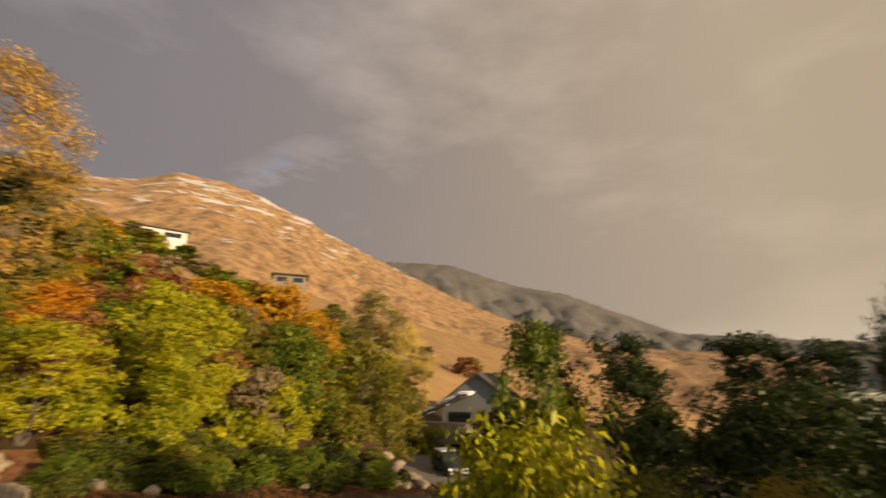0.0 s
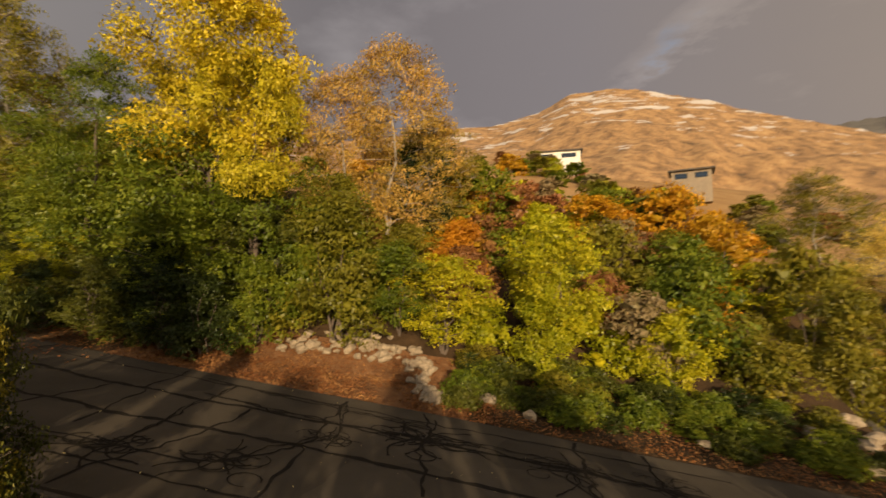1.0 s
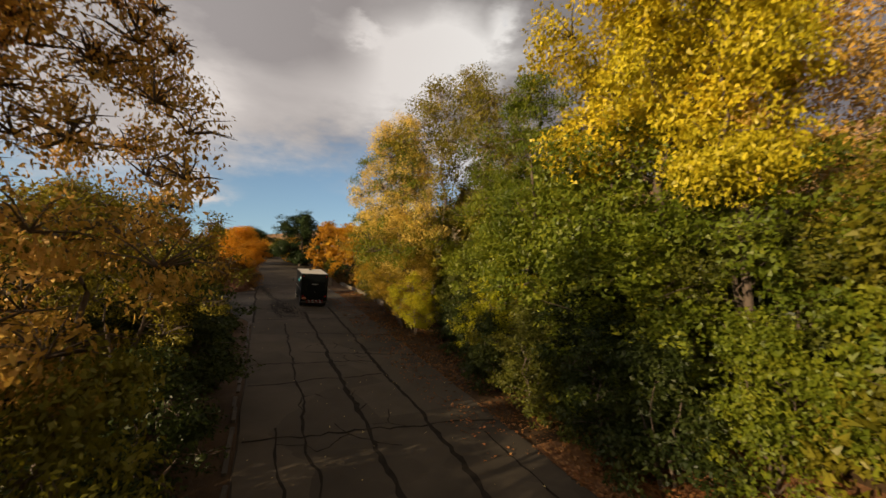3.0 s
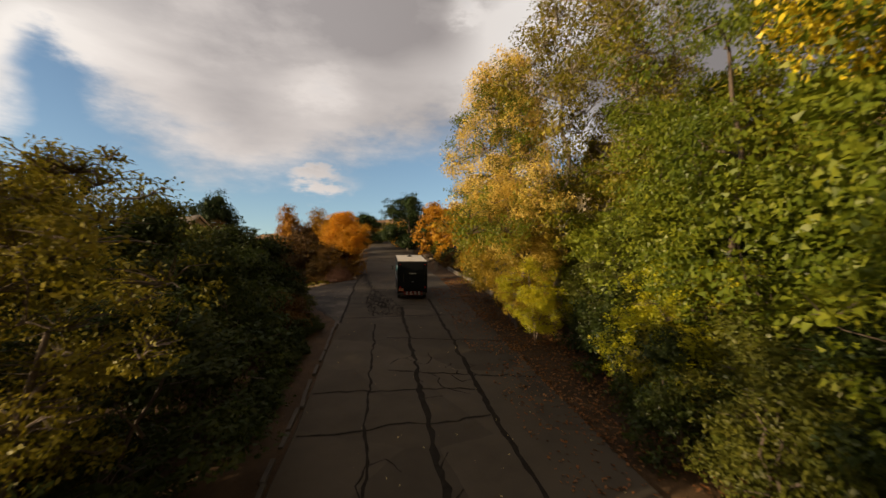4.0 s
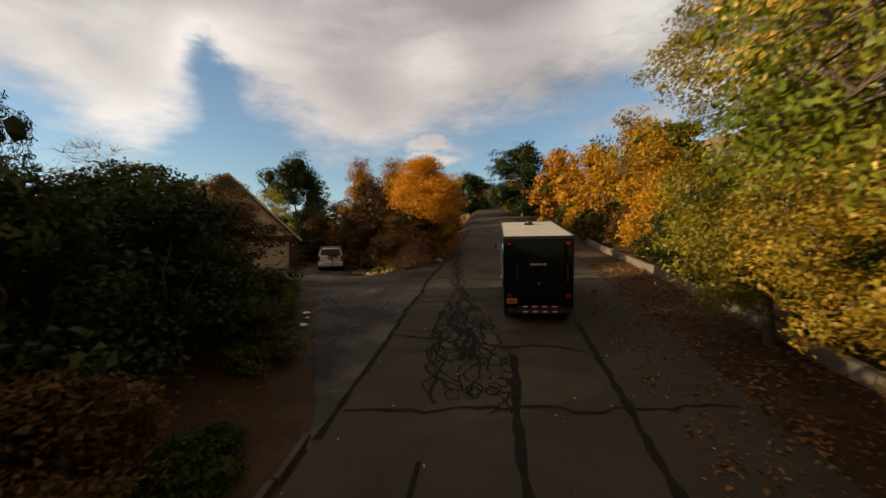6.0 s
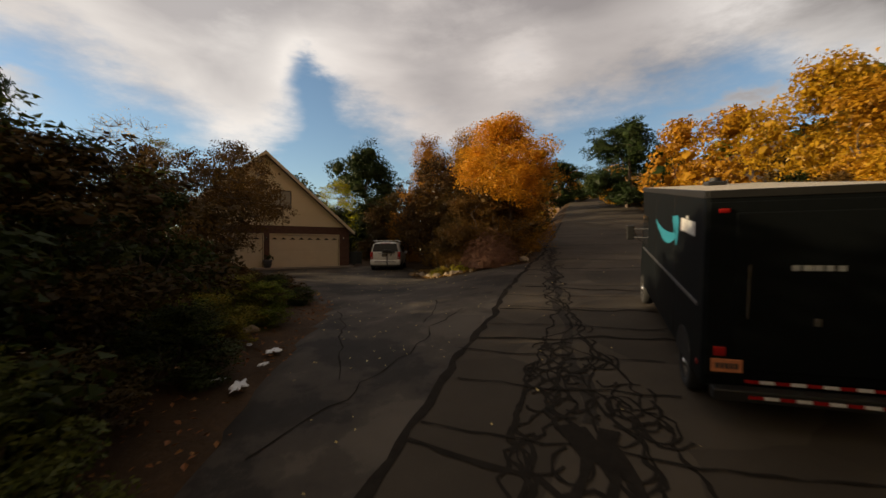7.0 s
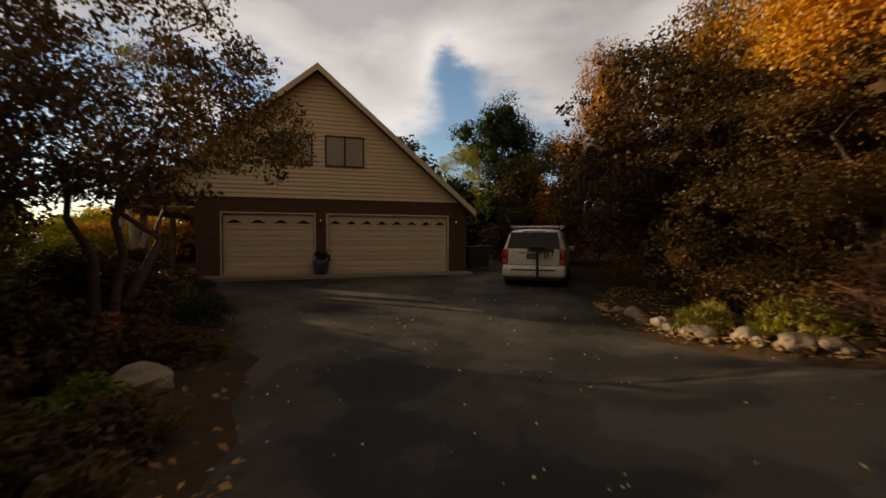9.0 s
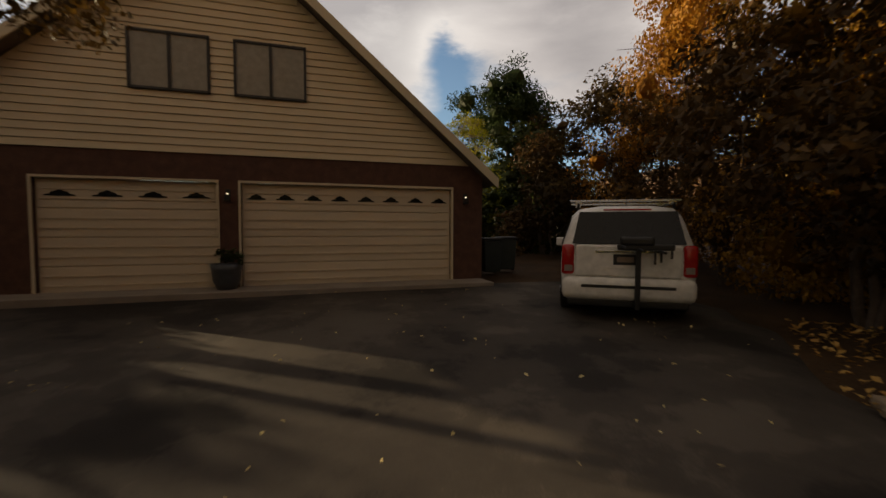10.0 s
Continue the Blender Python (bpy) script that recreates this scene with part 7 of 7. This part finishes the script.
# ---- houses farther off ----
def make_far_house(name, label, x, y, z, turn, w, d, h, wall_mat, roof_mat, flat=True, snow=False, windows=4):
    ob = thing(name, label, "house")
    part("wall", boxed(-w / 2, w / 2, 0, d, -6.0, h), wall_mat, ob)
    if flat:
        part("roof", boxed(-w / 2 - 0.9, w / 2 + 0.9, -1.0, d + 0.9, h + 0.001, h + 0.45, 0.05), roof_mat, ob, "flat overhanging roof")
    else:
        for sx in (-1, 1):
            bm = bmesh.new()
            prism(bm, [(0, h + w * 0.36 + 0.2), (sx * (w / 2 + 0.6), h - 0.42), (sx * (w / 2 + 0.6), h - 0.62), (0, h + w * 0.36)], -0.6, d + 0.6)
            part("roof", bm, roof_mat, ob, "sloped shingle roof")
        bm = bmesh.new()
        prism(bm, [(-w / 2, h), (w / 2, h), (0, h + w * 0.36)], 0.0, 0.2)
        part("gable", bm, wall_mat, ob)
    for k in range(windows):
        c = -w / 2 + w * (k + 0.5) / windows
        win = part("window", boxed(c - w / windows * 0.32, c + w / windows * 0.32, -0.05, -0.001, h * 0.32, h * 0.8), BRONZE, ob)
        part("pane", boxed(c - w / windows * 0.28, c + w / windows * 0.28, -0.065, -0.051, h * 0.36, h * 0.76), DARK_GLASS, win)
    ob.matrix_basis = pose(x, y, z, 0, 0, turn)
    return ob


PALE = rough_mat("white_stucco", [(0.3, (0.62, 0.58, 0.50)), (0.7, (0.74, 0.70, 0.62))], 0.8, fine=10, bump=0.1)
DARKROOF = rough_mat("dark_roof", [(0.3, (0.05, 0.042, 0.036)), (0.7, (0.1, 0.085, 0.07))], 1.0, fine=10)
TAUPE = rough_mat("taupe_stucco", [(0.3, (0.20, 0.155, 0.11)), (0.7, (0.30, 0.24, 0.17))], 0.8, fine=10, bump=0.1)
GREYWALL = rough_mat("grey_lap_wall", [(0.3, (0.16, 0.16, 0.165)), (0.7, (0.23, 0.23, 0.235))], 0.8, fine=10, bump=0.1)


def polar(az, dist):
    return 0.4 - dist * math.sin(radians(az)), 5.5 + dist * math.cos(radians(az))


for az, dist, w, d, h, wall_mat, lab, up in [(38.0, 165, 17.0, 8, 3.6, PALE, "white modern house with a dark flat roof", 15.4),
                                             (22.6, 138, 10.0, 7, 3.2, TAUPE, "taupe hillside house with a flat roof", 11.6)]:
    x, y = polar(az, dist)
    make_far_house("hill_house", lab, x, y, 6.6 + dist * math.tan(radians(up)) - 1.2, az, w, d, h, wall_mat, DARKROOF, windows=2)

# the grey house down the road
grey = make_far_house("grey_house", "grey gabled house with snow on its lower roof", 3.2, 56.0, ground_z(3.2, 56) - 0.2, -14, 9.0, 11.0, 6.6, GREYWALL, DARKROOF, flat=False, windows=2)
bm = bmesh.new()
prism(bm, [(-8.4, 4.3), (-1.0, 7.4), (-1.0, 7.15), (-8.4, 4.05)], -5.0, -0.1)
part("lower_roof", bm, DARKROOF, grey, "dark lower roof")
bm = bmesh.new()
for k in range(26):
    f = random.random()
    x = -8.2 + 7.0 * f
    box(bm, x, x + random.uniform(0.5, 1.4), -4.95 + random.random() * 1.6, -3.3 + random.random() * 2.6, 4.32 + 3.1 * f + 0.2, 4.36 + 3.1 * f + 0.42, 0.02)
part("roof_snow", bm, SNOW, grey, "patches of snow")
part("wing", boxed(-8.0, -1.0, -4.2, -0.01, -2, 4.1), TAUPE, grey, "taupe ground floor wing")
part("deck", boxed(-6.0, 4.2, -6.6, -4.21, 2.5, 2.8), WOOD, grey, "timber deck")
for x in (-5.6, -2.2, 1.0, 4.0):
    part("deck_post", boxed(x - 0.18, x + 0.18, -6.5, -6.2, -1.5, 2.5), PALE, grey, "white deck post")
part("deck_rail", boxed(-6.0, 4.2, -6.6, -6.5, 2.8, 3.7), WOOD, grey)
# black panel on the wall, painting the dark inside of a garage
part("garage_opening", boxed(-5.0, 3.5, -4.24, -4.205, -1, 2.3), BLACK, grey)


def make_side_drive():
    verts, faces = [], []
    S, Q = list(np.arange(-66, -45.9, 1.0)), list(np.arange(9.3, 27, 1.0))
    for s in S:
        for q in Q:
            ss = s + (q - 9.5) * -0.25
            x, y = xy(ss, q)
            verts.append((x, y, ground_z(x, y) + 0.05))
    n = len(Q)
    for i in range(len(S) - 1):
        for j in range(n - 1):
            a = i * n + j
            faces.append((a, a + n, a + n + 1, a + 1))
    tagged(new("side_driveway", mesh_of("side_driveway", verts, faces, CONCRETE)), "pale concrete side driveway off the road", "driveway", kind="structure")


make_side_drive()
# cream house seen above the verge trees
make_far_house("cream_house", "cream gabled house behind the verge trees", -50.5, 1.5, ground_z(-50.5, 1.5) - 0.5, 225, 7.0, 8.0, 5.0, SIDING, SHINGLE, flat=False, windows=2)
